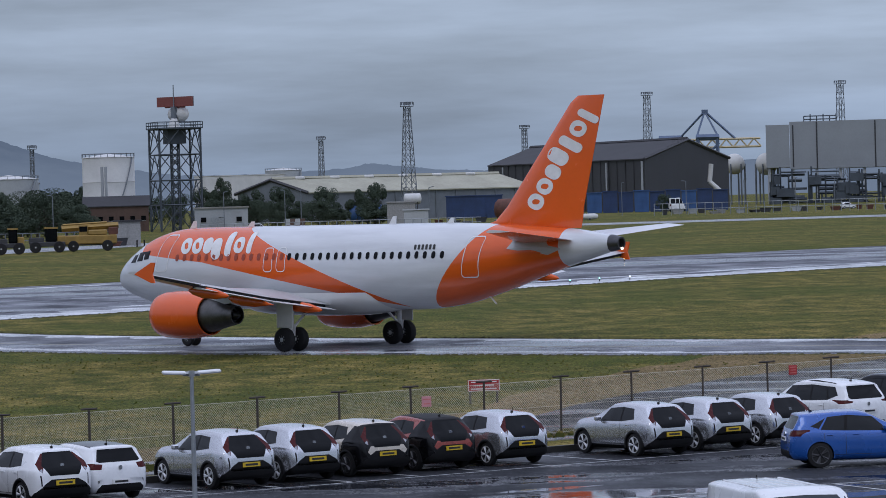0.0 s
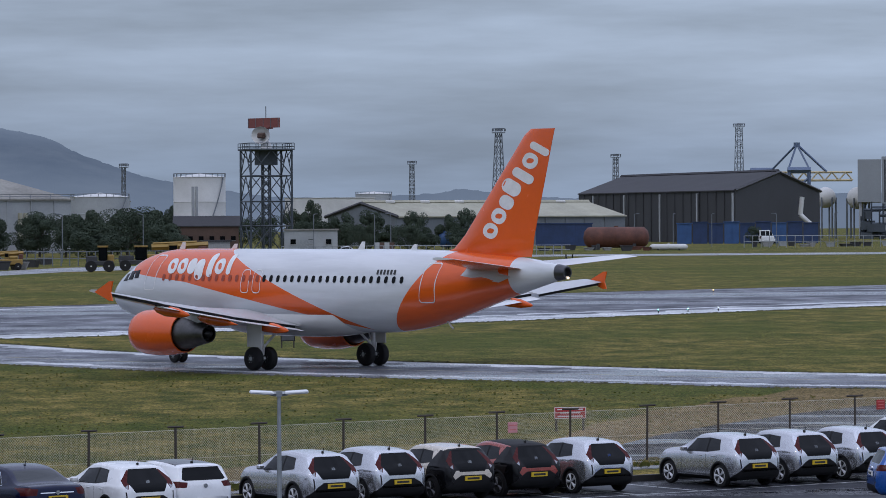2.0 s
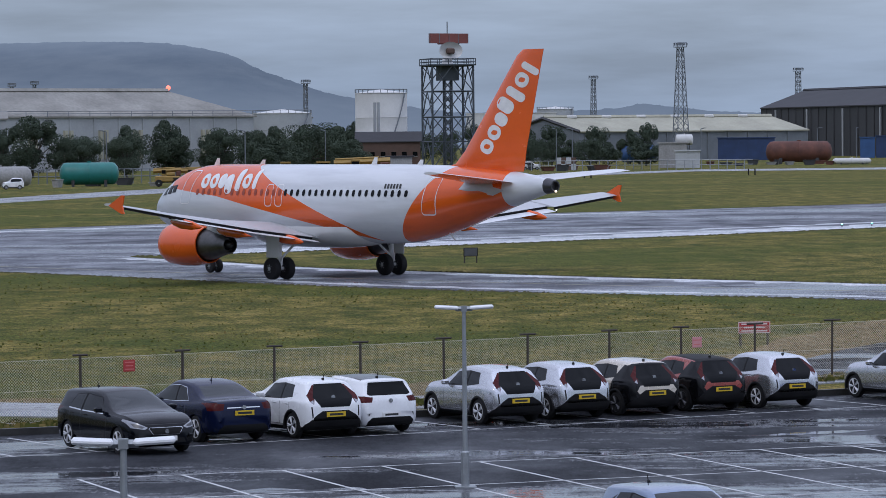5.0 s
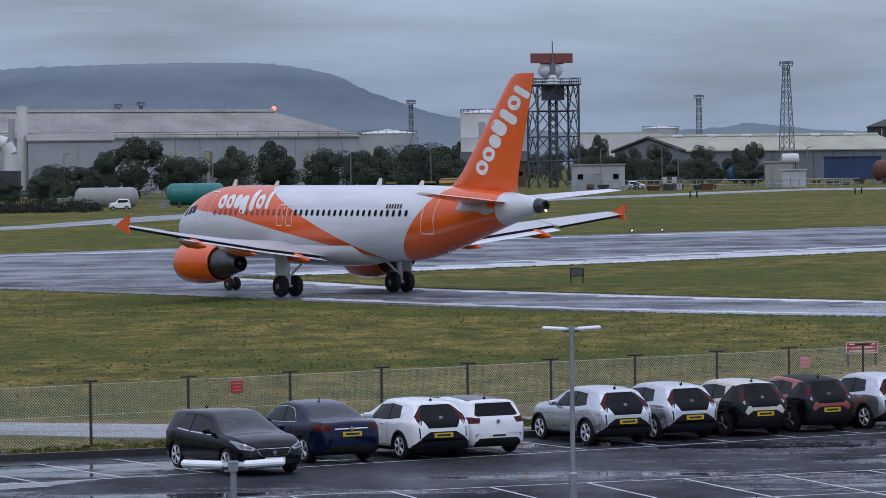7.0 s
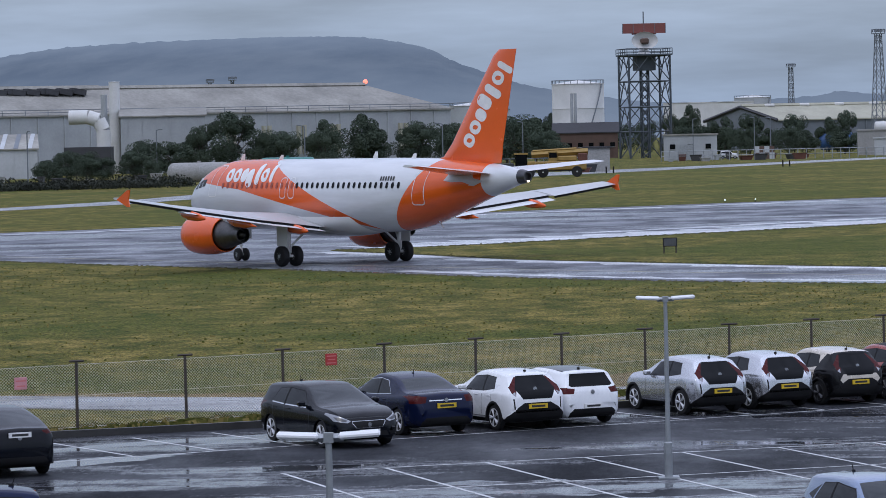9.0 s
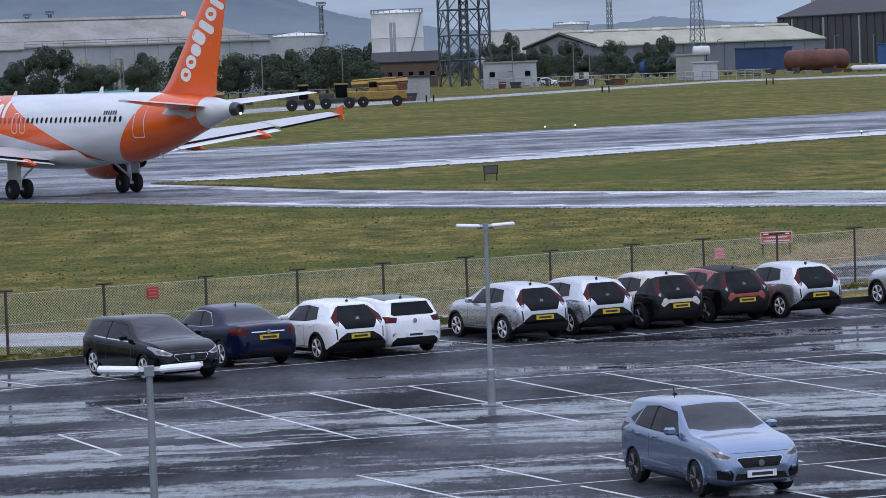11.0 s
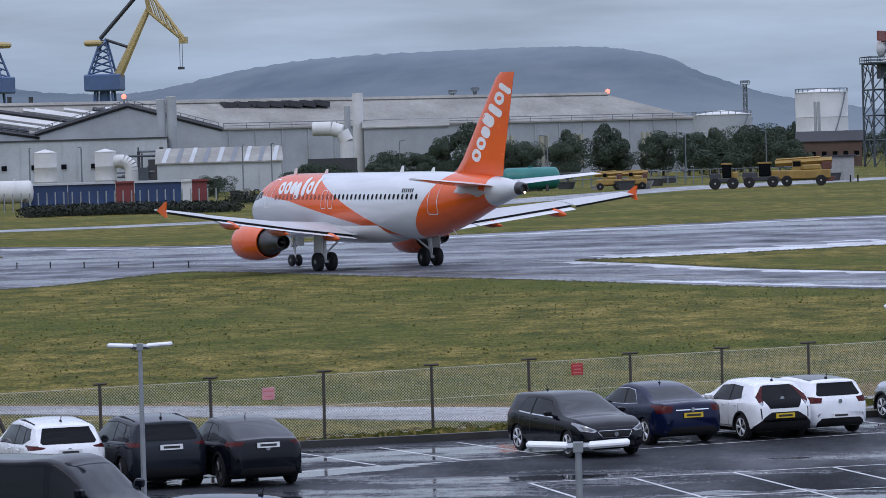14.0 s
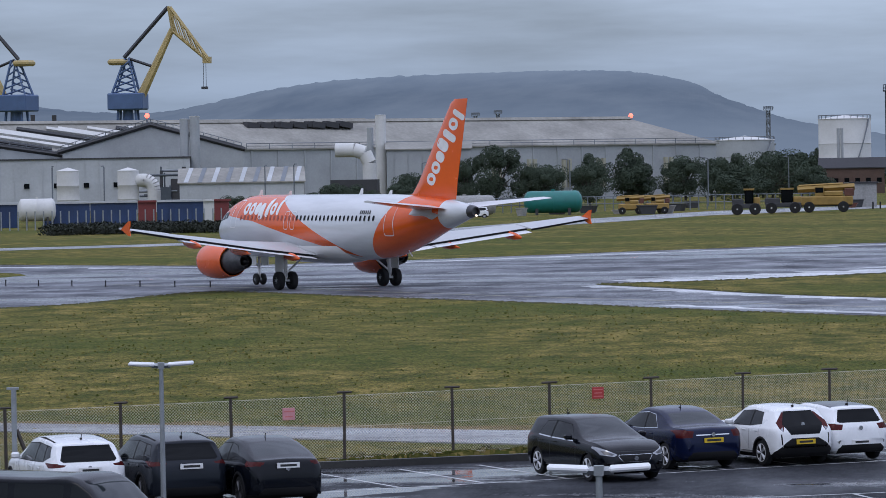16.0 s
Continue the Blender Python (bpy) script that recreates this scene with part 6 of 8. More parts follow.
def far_box(name, az0, az1, el0, el1, d, depth, mat, label, category, roof=None, pitch=0.0, group="", windows=0, door=None, stripes=0):
    """A simple building seen between two azimuths, from elevation el1 (foot, cut at the ground) up to el0."""
    a, b = polar(az0, d), polar(az1, d)
    m, w = frame_of(a, b)
    h = height(el0, d)
    ob = thing(name, m, label, category, group)
    hw = h - pitch
    bm = bmesh.new()
    box(bm, 0, w, 0, depth, 0, hw)
    part("wall", bm, mat, ob)
    rib = mesh_of(boxed(0, 0.14, -0.12, 0.01, 0, hw - 0.1), mat)
    for k in range(min(24, int(w / 3))):
        part("wall_rib", rib, None, ob, m=pose((k + 0.5) * w / min(24, max(1, int(w / 3))), 0, 0))
    bm = bmesh.new()
    if pitch:
        prof = [(-0.4, hw), (depth / 2, h), (depth + 0.4, hw), (depth + 0.4, hw + 0.25), (depth / 2, h + 0.25), (-0.4, hw + 0.25)]
        lo = [bm.verts.new((-0.4, y, z)) for y, z in prof]
        hi = [bm.verts.new((w + 0.4, y, z)) for y, z in prof]
        bm.faces.new(lo), bm.faces.new(hi[::-1])
        for i in range(6):
            bm.faces.new((lo[i], lo[(i + 1) % 6], hi[(i + 1) % 6], hi[i]))
    else:
        box(bm, -0.3, w + 0.3, -0.3, depth + 0.3, hw, hw + 0.3)
    rf = part("roof", bm, roof or mat, ob)
    for k in range(stripes):
        x = w * (k + 0.3) / stripes
        bm = bmesh.new()
        vs = [bm.verts.new(p) for p in ((x, -0.3, hw + 0.34), (x + w * 0.035, -0.3, hw + 0.34), (x + w * 0.075, depth / 2, h + 0.34), (x + w * 0.04, depth / 2, h + 0.34))]
        bmesh.ops.extrude_face_region(bm, geom=[bm.faces.new(vs)])
        for v in vs:
            v.co.z -= 0.2
        part("roof_strip", bm, MAST_GREY if k % 2 else ANNEX_WHITE, rf, "slanting roof sheet")
    for k in range(windows):
        x = w * (k + 0.5) / windows
        wn_ = part("window", boxed(x - 0.6, x + 0.6, -0.16, -0.1, hw * 0.45, hw * 0.45 + 1.1), GLASS, ob)
        part("sill", boxed(x - 0.7, x + 0.7, -0.22, -0.1, hw * 0.45 - 0.12, hw * 0.45), CONCRETE, wn_)
    if door:
        part("door", boxed(w * door, w * door + 3, -0.18, -0.1, 0, min(3.5, hw * 0.7)), STEEL, ob)
    return ob


def gabled(name, a, b, run, eave, apex, wall, roof, label, strips=0, rails=True):
    """A long shed: gable end from a to b, running off along the vector run."""
    ob = thing(name, pose(0, 0, 0), label, "factory")
    mid = (a + b) / 2
    z = Vector((0, 0, 1))
    A, B, C = a + z * eave, b + z * eave, mid + z * apex
    bm = bmesh.new()
    f0 = [bm.verts.new(p) for p in (a, b, B, C, A)]
    f1 = [bm.verts.new(p + run) for p in (a, b, B, C, A)]
    bm.faces.new(f0), bm.faces.new(f1[::-1])
    bm.faces.new((f0[1], f1[1], f1[2], f0[2]))
    bm.faces.new((f0[0], f1[0], f1[4], f0[4]))
    rn = run.normalized()
    for k in range(int(run.length / 7)):
        p = b + rn * (k * 7 + 2) + (b - a).normalized() * 0.15
        beam(bm, p, p + z * (eave - 0.4), 0.35)
    part("wall", bm, wall, ob)
    out = (b - a).normalized() * 0.8
    for e, lab in ((B + out, ""), (A - out, "")):
        bm = bmesh.new()
        v = [bm.verts.new(p) for p in (e + z * 0.1, e + run + z * 0.1, C + run + z * 0.35, C + z * 0.35, e - z * 0.25, e + run - z * 0.25, C + run - z * 0.05, C - z * 0.05)]
        for q in ((0, 1, 2, 3), (4, 5, 6, 7), (0, 1, 5, 4), (1, 2, 6, 5), (2, 3, 7, 6), (3, 0, 4, 7)):
            bm.faces.new([v[i] for i in q])
        rf = part("roof", bm, roof, ob)
        if strips:
            for k in range(strips):
                f = (k + 0.5 + 0.25 * (k % 3)) / strips
                bm = bmesh.new()
                beam(bm, e.lerp(C, 0.12 + 0.05 * (k % 4)) + run * f + z * 0.5, e.lerp(C, 0.8) + run * f + z * 0.62, 0.8)
                part("roof_light", bm, TANK_WHITE if k % 4 else DARK_CLAD, rf, "pale roof sheet" if k % 4 else "dark roof sheet")
    bm = bmesh.new()
    beam(bm, C + z * 0.4, C + run + z * 0.4, 0.9)
    part("ridge_cap", bm, roof, ob)
    bm = bmesh.new()
    front = run.normalized() * -0.4
    for e in (A - out, B + out):
        beam(bm, e + front, C + front + z * 0.1, 0.75)
    part("verge_board", bm, DARK_CLAD, ob, "dark board along the gable edge")
    if not rails:
        return ob
    bm = bmesh.new()
    for e in (A, B):
        for k in range(13):
            p = e.lerp(C, k / 12) + front
            beam(bm, p, p + z * 1.5, 0.13)
        for up in (0.8, 1.5):
            beam(bm, e + front + z * up, C + front + z * up, 0.11)
    part("gable_rail", bm, MAST_GREY, ob, "thin rail up the gable edge")
    bm = bmesh.new()
    e = B + out
    for k in range(int(run.length / 6)):
        p = e + rn * 6 * k
        beam(bm, p, p + z * 1.3, 0.12)
    beam(bm, e + z * 1.3, e + rn * run.length + z * 1.3, 0.12)
    beam(bm, e + z * 0.7, e + rn * run.length + z * 0.7, 0.1)
    part("eaves_rail", bm, MAST_GREY, ob, "thin rail along the eaves")
    return ob


GL, GR = polar(-13.03, 860), polar(-10.23, 850)
RUN = Vector((105, 82, 0))
main = gabled("factory_shed", GL, GR, RUN, height(0.40, 850), height(0.80, 855), CLAD, CLAD_ROOF, "long grey factory shed with a broad weathered pitched roof")
slope = (GR - (GL + GR) / 2).normalized()
turn = math.degrees(math.atan2(RUN.y, RUN.x))
for k in range(9):
    bm = bmesh.new()
    p = (GL + GR) / 2 + RUN * (0.17 + 0.019 * k + 0.006 * (k % 3)) + slope * (3 + 0.35 * k) + Vector((0, 0, height(0.79, 855) - 0.9))
    box(bm, -1.7, 1.7, -1.2, 1.2, 0, 1.3, Matrix.Translation(p) @ pose(0, 0, 0, 0, 10, turn))
    part("roof_vent", bm, DARK_CLAD, main, "dark roof vent")
for k in (0.28, 0.33, 0.52, 0.6):
    bm = bmesh.new()
    p = GL.lerp(GR, k) + Vector((0, -0.3, 8.5))
    box(bm, p.x - 1.2, p.x + 1.2, p.y - 0.2, p.y + 0.2, p.z, p.z + 1.6)
    part("window", bm, GLASS, main)
for k in range(18):
    bm = bmesh.new()
    p = GR + RUN * (0.28 + 0.075 * (k // 2) + 0.012 * (k % 2)) + slope * 0.6
    beam(bm, p + Vector((0, 0, 3)), p + Vector((0, 0, 10)), 0.8)
    part("wall_panel", bm, PALE_ROOF, main, "upright pale wall post")
gabled("factory_shed", polar(-19.2, 850), polar(-13.06, 862), RUN, height(0.36, 855), height(0.84, 855), CLAD, CLAD_ROOF, "neighbouring grey factory shed with pale roof strips", strips=22)
far_box("factory_annex", -15.2, -11.06, 0.285, -0.4, 822, 26, ANNEX_WHITE, "pale factory annex before the shed", "factory", DARK_CLAD, windows=9)
far_box("low_shed", -11.23, -9.3, 0.10, -0.4, 735, 26, ANNEX_WHITE, "low shed with a dark-striped pale roof", "shed", CLAD_ROOF, 2.9, stripes=9)
ob = thing("pipework", pose(0, 0, 0), "dark tangle of pipes and platforms beside the factory", "pipework")
rng = random.Random(14)
for k in range(26):
    p = polar(rng.uniform(-11.6, -10.75), 800)
    zz = rng.uniform(2, 10)
    bm = bmesh.new()
    if k % 3 == 0:
        beam(bm, (p.x, p.y, 0), (p.x, p.y, zz + 1), rng.uniform(0.3, 0.9), 8)
    elif k % 3 == 1:
        beam(bm, (p.x - 4, p.y, zz), (p.x + rng.uniform(1, 5), p.y, zz), rng.uniform(0.3, 0.8), 8)
    else:
        box(bm, p.x - 1.6, p.x + 1.6, p.y - 1, p.y + 1, 0, zz * 0.7)
    part("pipe" if k % 3 < 2 else "housing", bm, rng.choice((DARK_CLAD, DARK_CLAD, TOWER_GREY, MAST_GREY)), ob)
far_box("annex_building", -8.0, -6.69, 0.46, -0.2, 790, 22, CLAD, "pale clad annex building", "building", CLAD_ROOF, 1.6, windows=2)
for a0, a1, e0, d, lab in ((-13.13, -12.78, 0.10, 760, "squat white silo by the annex"), (-12.19, -11.86, 0.09, 760, "squat white silo with bent duct"), (-11.21, -11.07, 0.88, 830, "tall pale exhaust silo"), (-11.06, -10.9, 0.92, 830, "tall pale exhaust silo"),
                           (-8.17, -8.0, 0.89, 800, "tall white factory chimney"), (-8.30, -8.20, 0.70, 805, "plain grey factory chimney"), (-13.51, -13.44, 0.98, 1100, "dark thin far chimney"), (-13.18, -13.11, 0.97, 1100, "dark thin far chimney"), (-1.28, -0.47, 0.70, 1000, "large white storage tank"),
                           (-1.0, -0.953, 0.56, 965, "plain grey twin flue"), (-0.943, -0.897, 0.56, 965, "plain grey twin flue"), (-2.88, -1.96, 0.40, 1150, "low pale storage tank"), (1.55, 2.12, 0.43, 1850, "low pale far storage tank"), (8.2, 8.6, 0.3, 1350, "plain white far silo")):
    p = polar((a0 + a1) / 2, d)
    r = d * radians(a1 - a0) / 2
    h = height(e0, d)
    ob = thing("storage_tank" if r > 4 else "chimney" if h > 12 and r < 1.6 else "silo", Matrix.Translation(p), lab, "tank" if r > 4 else "chimney" if r < 1.6 else "silo")
    bm = bmesh.new()
    lathe(bm, [(0, r), (h * 0.33, r), (h * 0.335, r * 1.015), (h * 0.345, r), (h * 0.66, r), (h * 0.665, r * 1.015), (h * 0.675, r), (h, r)], "Z", 28)
    dark = "dark" in lab or "brown" in lab
    part("shell", bm, BRICK if "brown" in lab else DARK_CLAD if dark else TANK_WHITE if "white" in lab else CLAD, ob, smooth=40)
    bm = bmesh.new()
    lathe(bm, [(h, r * 1.02), (h + 0.15, r * 1.02), (h + r * (0.36 if 1.6 < r < 4 else 0.16), 0.02)], "Z", 28)
    part("cap", bm, TANK_WHITE if not dark else DARK_CLAD, ob, smooth=40)
    if r > 4:
        bm = bmesh.new()
        for k in range(24):
            t = 2 * math.pi * k / 24
            t2 = 2 * math.pi * (k + 1) / 24
            beam(bm, (r * math.cos(t), r * math.sin(t), h), (r * math.cos(t), r * math.sin(t), h + 1.1), 0.12)
            beam(bm, (r * math.cos(t), r * math.sin(t), h + 1.1), (r * math.cos(t2), r * math.sin(t2), h + 1.1), 0.12)
        part("rail", bm, MAST_GREY, ob)
        bm = bmesh.new()
        n = 14
        for k in range(n):
            t, t2 = -math.pi / 2 + 0.2 + 0.9 * k / n, -math.pi / 2 + 0.2 + 0.9 * (k + 1) / n
            beam(bm, (1.03 * r * math.cos(t), 1.03 * r * math.sin(t), 3 + (h - 3) * k / n), (1.03 * r * math.cos(t2), 1.03 * r * math.sin(t2), 3 + (h - 3) * (k + 1) / n), 0.3)
        part("stair", bm, MAST_GREY, ob, "spiral stair")
    elif "bent duct" in lab:
        bm = bmesh.new()
        arc = [Vector((r * 0.5, 0, h * 0.78))] + [Vector((r + 1.2 + 2.0 * math.sin(radians(q)), 0, h * 0.78 - 2.0 + 2.0 * math.cos(radians(q)))) for q in range(0, 91, 15)] + [Vector((r + 3.2, 0, 0.5))]
        for a, b in zip(arc, arc[1:]):
            beam(bm, a, b + (b - a) * 0.1, 2.7, 14)
        part("duct", bm, TANK_WHITE, ob, "bent white duct", smooth=40)
# bent duct by the chimney
ob = thing("exhaust_duct", Matrix.Translation(polar(-8.5, 780)), "large white bent exhaust duct", "duct")
bm = bmesh.new()
pts = [Vector((3.2, 0, 5)), Vector((3.2, 0, 9.5)), Vector((2.2, 0, 11.6)), Vector((0, 0, 12.3)), Vector((-4, 0, 12.3))]
for a, b in zip(pts, pts[1:]):
    beam(bm, a, b, 3.0, 14)
part("pipe", bm, TANK_WHITE, ob, smooth=50)
part("base", boxed(-5, 5, -2, 2, 0, 6), DARK_CLAD, ob)


def beacon(az, el, d):
    p = polar(az, d)
    z = height(el, d)
    ob = thing("warning_light", Matrix.Translation(p), "lit red obstruction light on a thin mast", "warning light")
    bm = bmesh.new()
    beam(bm, (0, 0, 0), (0, 0, z), 0.4)
    part("mast", bm, MAST_GREY, ob)
    bm = bmesh.new()
    lathe(bm, [(-0.65, 0.0), (-0.5, 0.4), (0, 0.62), (0.5, 0.4), (0.65, 0)], "Z", 12, m=Matrix.Translation((0, 0, z)))
    part("lens", bm, BEACON, ob, "glowing red lens", smooth=60)


beacon(-11.712, 0.945, 868)
beacon(-4.183, 0.815, 924)


def lattice_tower(az, d, w_az, top, label):
    """The radar tower: four legs, rings, crossed braces, platform and a turning aerial."""
    w = d * radians(w_az)
    h = height(top, d)
    base = polar(az, d)
    ob = thing("radar_tower", Matrix.Translation(base) @ pose(0, 0, 0, 0, 0, 14), label, "radar tower")
    k = w / 2 / 1.22
    lv = [0, h * 0.26, h * 0.50, h * 0.75, h]
    for sx, sy in ((1, 1), (1, -1), (-1, -1), (-1, 1)):
        bm = bmesh.new()
        beam(bm, (sx * k, sy * k, 0), (sx * k, sy * k, h), 0.38)
        part("leg", bm, TOWER_GREY, ob)
    for f in range(4):
        m = pose(0, 0, 0, 0, 0, 90 * f)
        for i, z in enumerate(lv):
            if i:
                y0 = lv[i - 1]
                for p0, p1, ww in (((-k, k, z), (k, k, z), .24), ((-k, k, y0), (0, k, z), .19), ((k, k, y0), (0, k, z), .19), ((-k * .5, k, (y0 + z) / 2), (-k, k, z), .18), ((k * .5, k, (y0 + z) / 2), (k, k, z), .18)):
                    bm = bmesh.new()
                    beam(bm, p0, p1, ww)
                    part("brace", bm, TOWER_GREY, ob, m=m)
    bm = bmesh.new()
    kk = k * 0.17
    for sx, sy in ((1, 1), (1, -1), (-1, -1), (-1, 1)):
        beam(bm, (sx * kk, sy * kk, 0), (sx * kk, sy * kk, h), 0.26)
    for i in range(14):
        z = h * i / 14
        z2 = h * (i + 1) / 14
        beam(bm, (-kk, -kk, z), (kk, -kk, z2), 0.2), beam(bm, (kk, kk, z), (-kk, kk, z2), 0.2), beam(bm, (kk, -kk, z), (kk, kk, z2), 0.2), beam(bm, (-kk, kk, z), (-kk, -kk, z2), 0.2)
    part("stair_core", bm, TOWER_GREY, ob, "inner stair core")
    part("platform", boxed(-k - .5, k + .5, -k - .5, k + .5, h, h + 0.35), TOWER_GREY, ob)
    part("cabin", boxed(-k * .45, k * .45, -k * .45, k * .45, h - 3.6, h), TOWER_GREY, ob, "dark equipment cabin")
    bm = bmesh.new()
    for f in range(4):
        m = pose(0, 0, 0, 0, 0, 90 * f)
        b0 = bmesh.new()
        for z in (0.9, 1.7):
            beam(b0, (-k - .5, k + .5, h + z), (k + .5, k + .5, h + z), 0.13)
        for i in range(6):
            x = (-k - .5) + (2 * k + 1) * i / 5
            beam(b0, (x, k + .5, h), (x, k + .5, h + 1.7), 0.13)
        bmesh.ops.transform(b0, matrix=m, verts=b0.verts)
        tmp = bpy.data.meshes.new("tmp")
        b0.to_mesh(tmp)
        b0.free()
        bm.from_mesh(tmp)
    part("railing", bm, TOWER_GREY, ob)
    bm = bmesh.new()
    lathe(bm, [(h + 0.3, 1.5), (h + 2.0, 1.1), (h + 2.6, 0.7)], "Z", 14)
    part("pedestal", bm, TANK_WHITE, ob, smooth=40)
    # turning head: x is its face direction
    head = part("radar_head", boxed(-0.5, 0.5, -0.6, 0.6, -0.2, 3.5), MAST_GREY, ob, m=pose(0, 0, h + 2.0))
    bm = bmesh.new()
    lathe(bm, [(-0.9, 0.4), (-0.2, 2.2), (0.5, 3.1), (0.75, 3.25), (0.6, 3.1), (0.0, 2.0), (-0.3, 0.3)], "X", 20, 1.0, 0.66, Matrix.Translation((1.1, 0, 1.7)))
    part("dish", bm, TANK_WHITE, head, "white dish reflector", smooth=50)
    bm = bmesh.new()
    box(bm, 0.3, 0.9, -5.3, 5.3, 3.5, 5.9)
    beam(bm, (0.6, -3.0, 3.4), (0.6, 3.0, 3.4), 0.3)
    part("aerial_panel", bm, RADAR_RED, head, "red panel aerial")
    bm = bmesh.new()
    for y in (-5.3, -2.65, 0, 2.65, 5.3):
        box(bm, 0.9, 0.98, y - 0.06, y + 0.06, 3.5, 5.9)
    part("panel_rib", bm, MAST_GREY, head)
    part("feed_box", boxed(0.9, 2.3, -1.0, 1.0, 0.9, 2.3, bevel=0.3), BRICK, head, "rusty feed housing")
    bm = bmesh.new()
    beam(bm, (0, 0, 3.5), (0, 0, 8.8), 0.22)
    part("spike", bm, MAST_GREY, head)
    return head, h + 2.0


RADAR, RADAR_Z = lattice_tower(0.164, 900, 0.80, 1.12, "tall lattice radar tower with a turning red aerial")


def mast(az, el, d, w0, w1, label, head=True):
    p = polar(az, d)
    h = height(el, d)
    ob = thing("floodlight_mast", Matrix.Translation(p) @ pose(0, 0, 0, 0, 0, 20), label, "mast", "lattice masts")
    bm = bmesh.new()
    n = 10
    for i in range(n):
        z0, z1 = h * i / n, h * (i + 1) / n
        a, b = w0 + (w1 - w0) * i / n, w0 + (w1 - w0) * (i + 1) / n
        for sx, sy in ((1, 1), (1, -1), (-1, -1), (-1, 1)):
            beam(bm, (sx * a, sy * a, z0), (sx * b, sy * b, z1), 0.2)
        for s in (1, -1):
            beam(bm, (-a, s * a, z0), (b, s * b, z1), 0.12), beam(bm, (a, s * a, z0), (-b, s * b, z1), 0.12)
            beam(bm, (s * a, -a, z0), (s * b, b, z1), 0.12), beam(bm, (s * a, a, z0), (s * b, -b, z1), 0.12)
    part("lattice", bm, MAST_GREY, ob)
    if head:
        bm = bmesh.new()
        q = w1 + 0.7
        box(bm, -q, q, -q, q, h, h + 0.25)
        for k in range(4):
            box(bm, -q + k * q * 0.6, -q + k * q * 0.6 + 0.5, -q - 0.2, -q + 0.1, h + 0.6, h + 1.3)
            box(bm, -q + k * q * 0.6, -q + k * q * 0.6 + 0.5, q - 0.1, q + 0.2, h + 0.6, h + 1.3)
        for s in (1, -1):
            beam(bm, (-q, s * q, h + 1.4), (q, s * q, h + 1.4), 0.15)
            beam(bm, (s * q, s * q, h), (s * q, s * q, h + 1.4), 0.15), beam(bm, (s * q, -s * q, h), (s * q, -s * q, h + 1.4), 0.15)
        part("lamp_platform", bm, MAST_GREY, ob)


mast(-2.05, 0.86, 1300, 0.7, 0.55, "slim grey floodlight mast")
mast(3.788, 1.37, 1100, 2.1, 0.75, "tapering grey lattice floodlight mast")
mast(7.526, 1.44, 1500, 1.9, 1.0, "tapering grey lattice floodlight mast")
mast(10.52, 1.53, 1500, 1.9, 1.0, "tapering grey lattice floodlight mast")
mast(2.433, 0.89, 1500, 1.2, 0.7, "slim grey lattice mast far off")
mast(5.609, 0.98, 1500, 1.2, 0.8, "slim grey lattice mast far off")
mast(-6.6, 0.85, 1400, 0.5, 0.5, "slim grey floodlight mast")
mast(-6.25, 0.88, 1400, 0.5, 0.5, "slim grey floodlight mast")

# dark hangar
hg = gabled("hangar", polar(8.77, 1270), polar(7.47, 1200), polar(5.03, 1330) - polar(7.47, 1200), height(0.46, 1200), height(0.735, 1235), DARK_CLAD, DARK_ROOF, "large dark clad industrial hangar with a low pitched roof", rails=False)
bm = bmesh.new()
pts = [polar(8.5, 1240, 15), polar(8.47, 1240, 9), polar(8.62, 1240, 6), polar(8.62, 1240, 2)]
for a, b in zip(pts, pts[1:]):
    beam(bm, a, b, 1.6, 8)
part("duct", bm, TANK_WHITE, hg, "bent white duct on the wall")
side0, side1 = polar(7.47, 1198), polar(5.03, 1328)
for f in (0.02, 0.23, 0.46, 0.69, 0.9):
    bm = bmesh.new()
    p = side0.lerp(side1, f) - Vector((0, 1.2, 0))
    beam(bm, p, p + Vector((0, 0, height(0.46, 1200) - 0.8)), 0.5)
    part("downpipe", bm, CLAD, hg, "pale downpipe")
ob = thing("plant_building", pose(0, 0, 0), "tall light grey power plant block raised on columns", "plant building")
for a0, a1, lo, hi in ((9.357, 9.72, 0.262, 0.925), (9.725, 13.5, 0.235, 0.968)):
    m, w = frame_of(polar(a0, 1400), polar(a1, 1400))
    part("block", boxed(0, w, 0, 55, height(lo, 1400), height(hi, 1400)), PLANT_GREY, ob, m=m)
    for k in range(int(w / 9) + 1):
        part("column", boxed(k * 9 + 0.4, k * 9 + 1.5, 1, 2.2, 0, height(lo, 1400)), CLAD, ob, m=m)
    for k in range(int(w / 22) + 1):
        part("wall_joint", boxed(k * 22 + 10, k * 22 + 10.5, -0.2, 0.01, height(lo, 1400), height(hi, 1400) - 0.2), DARK_CLAD, ob, m=m)
m, w = frame_of(polar(9.95, 1400), polar(10.45, 1400))
bm = bmesh.new()
for k in range(6):
    beam(bm, (k * w / 5, 3, height(0.968, 1400)), (k * w / 5, 3, height(1.05 + 0.03 * (k % 2), 1400)), 0.3)
for el in (1.0, 1.05):
    beam(bm, (0, 3, height(el, 1400)), (w, 3, height(el, 1400)), 0.3)
part("roof_frame", bm, TOWER_GREY, ob, "dark frame on the roof", m=m)
bm = bmesh.new()
ob = thing("pipe_rack", pose(0, 0, 0), "tangle of grey pipes and frames below the plant", "pipework")
rng = random.Random(9)
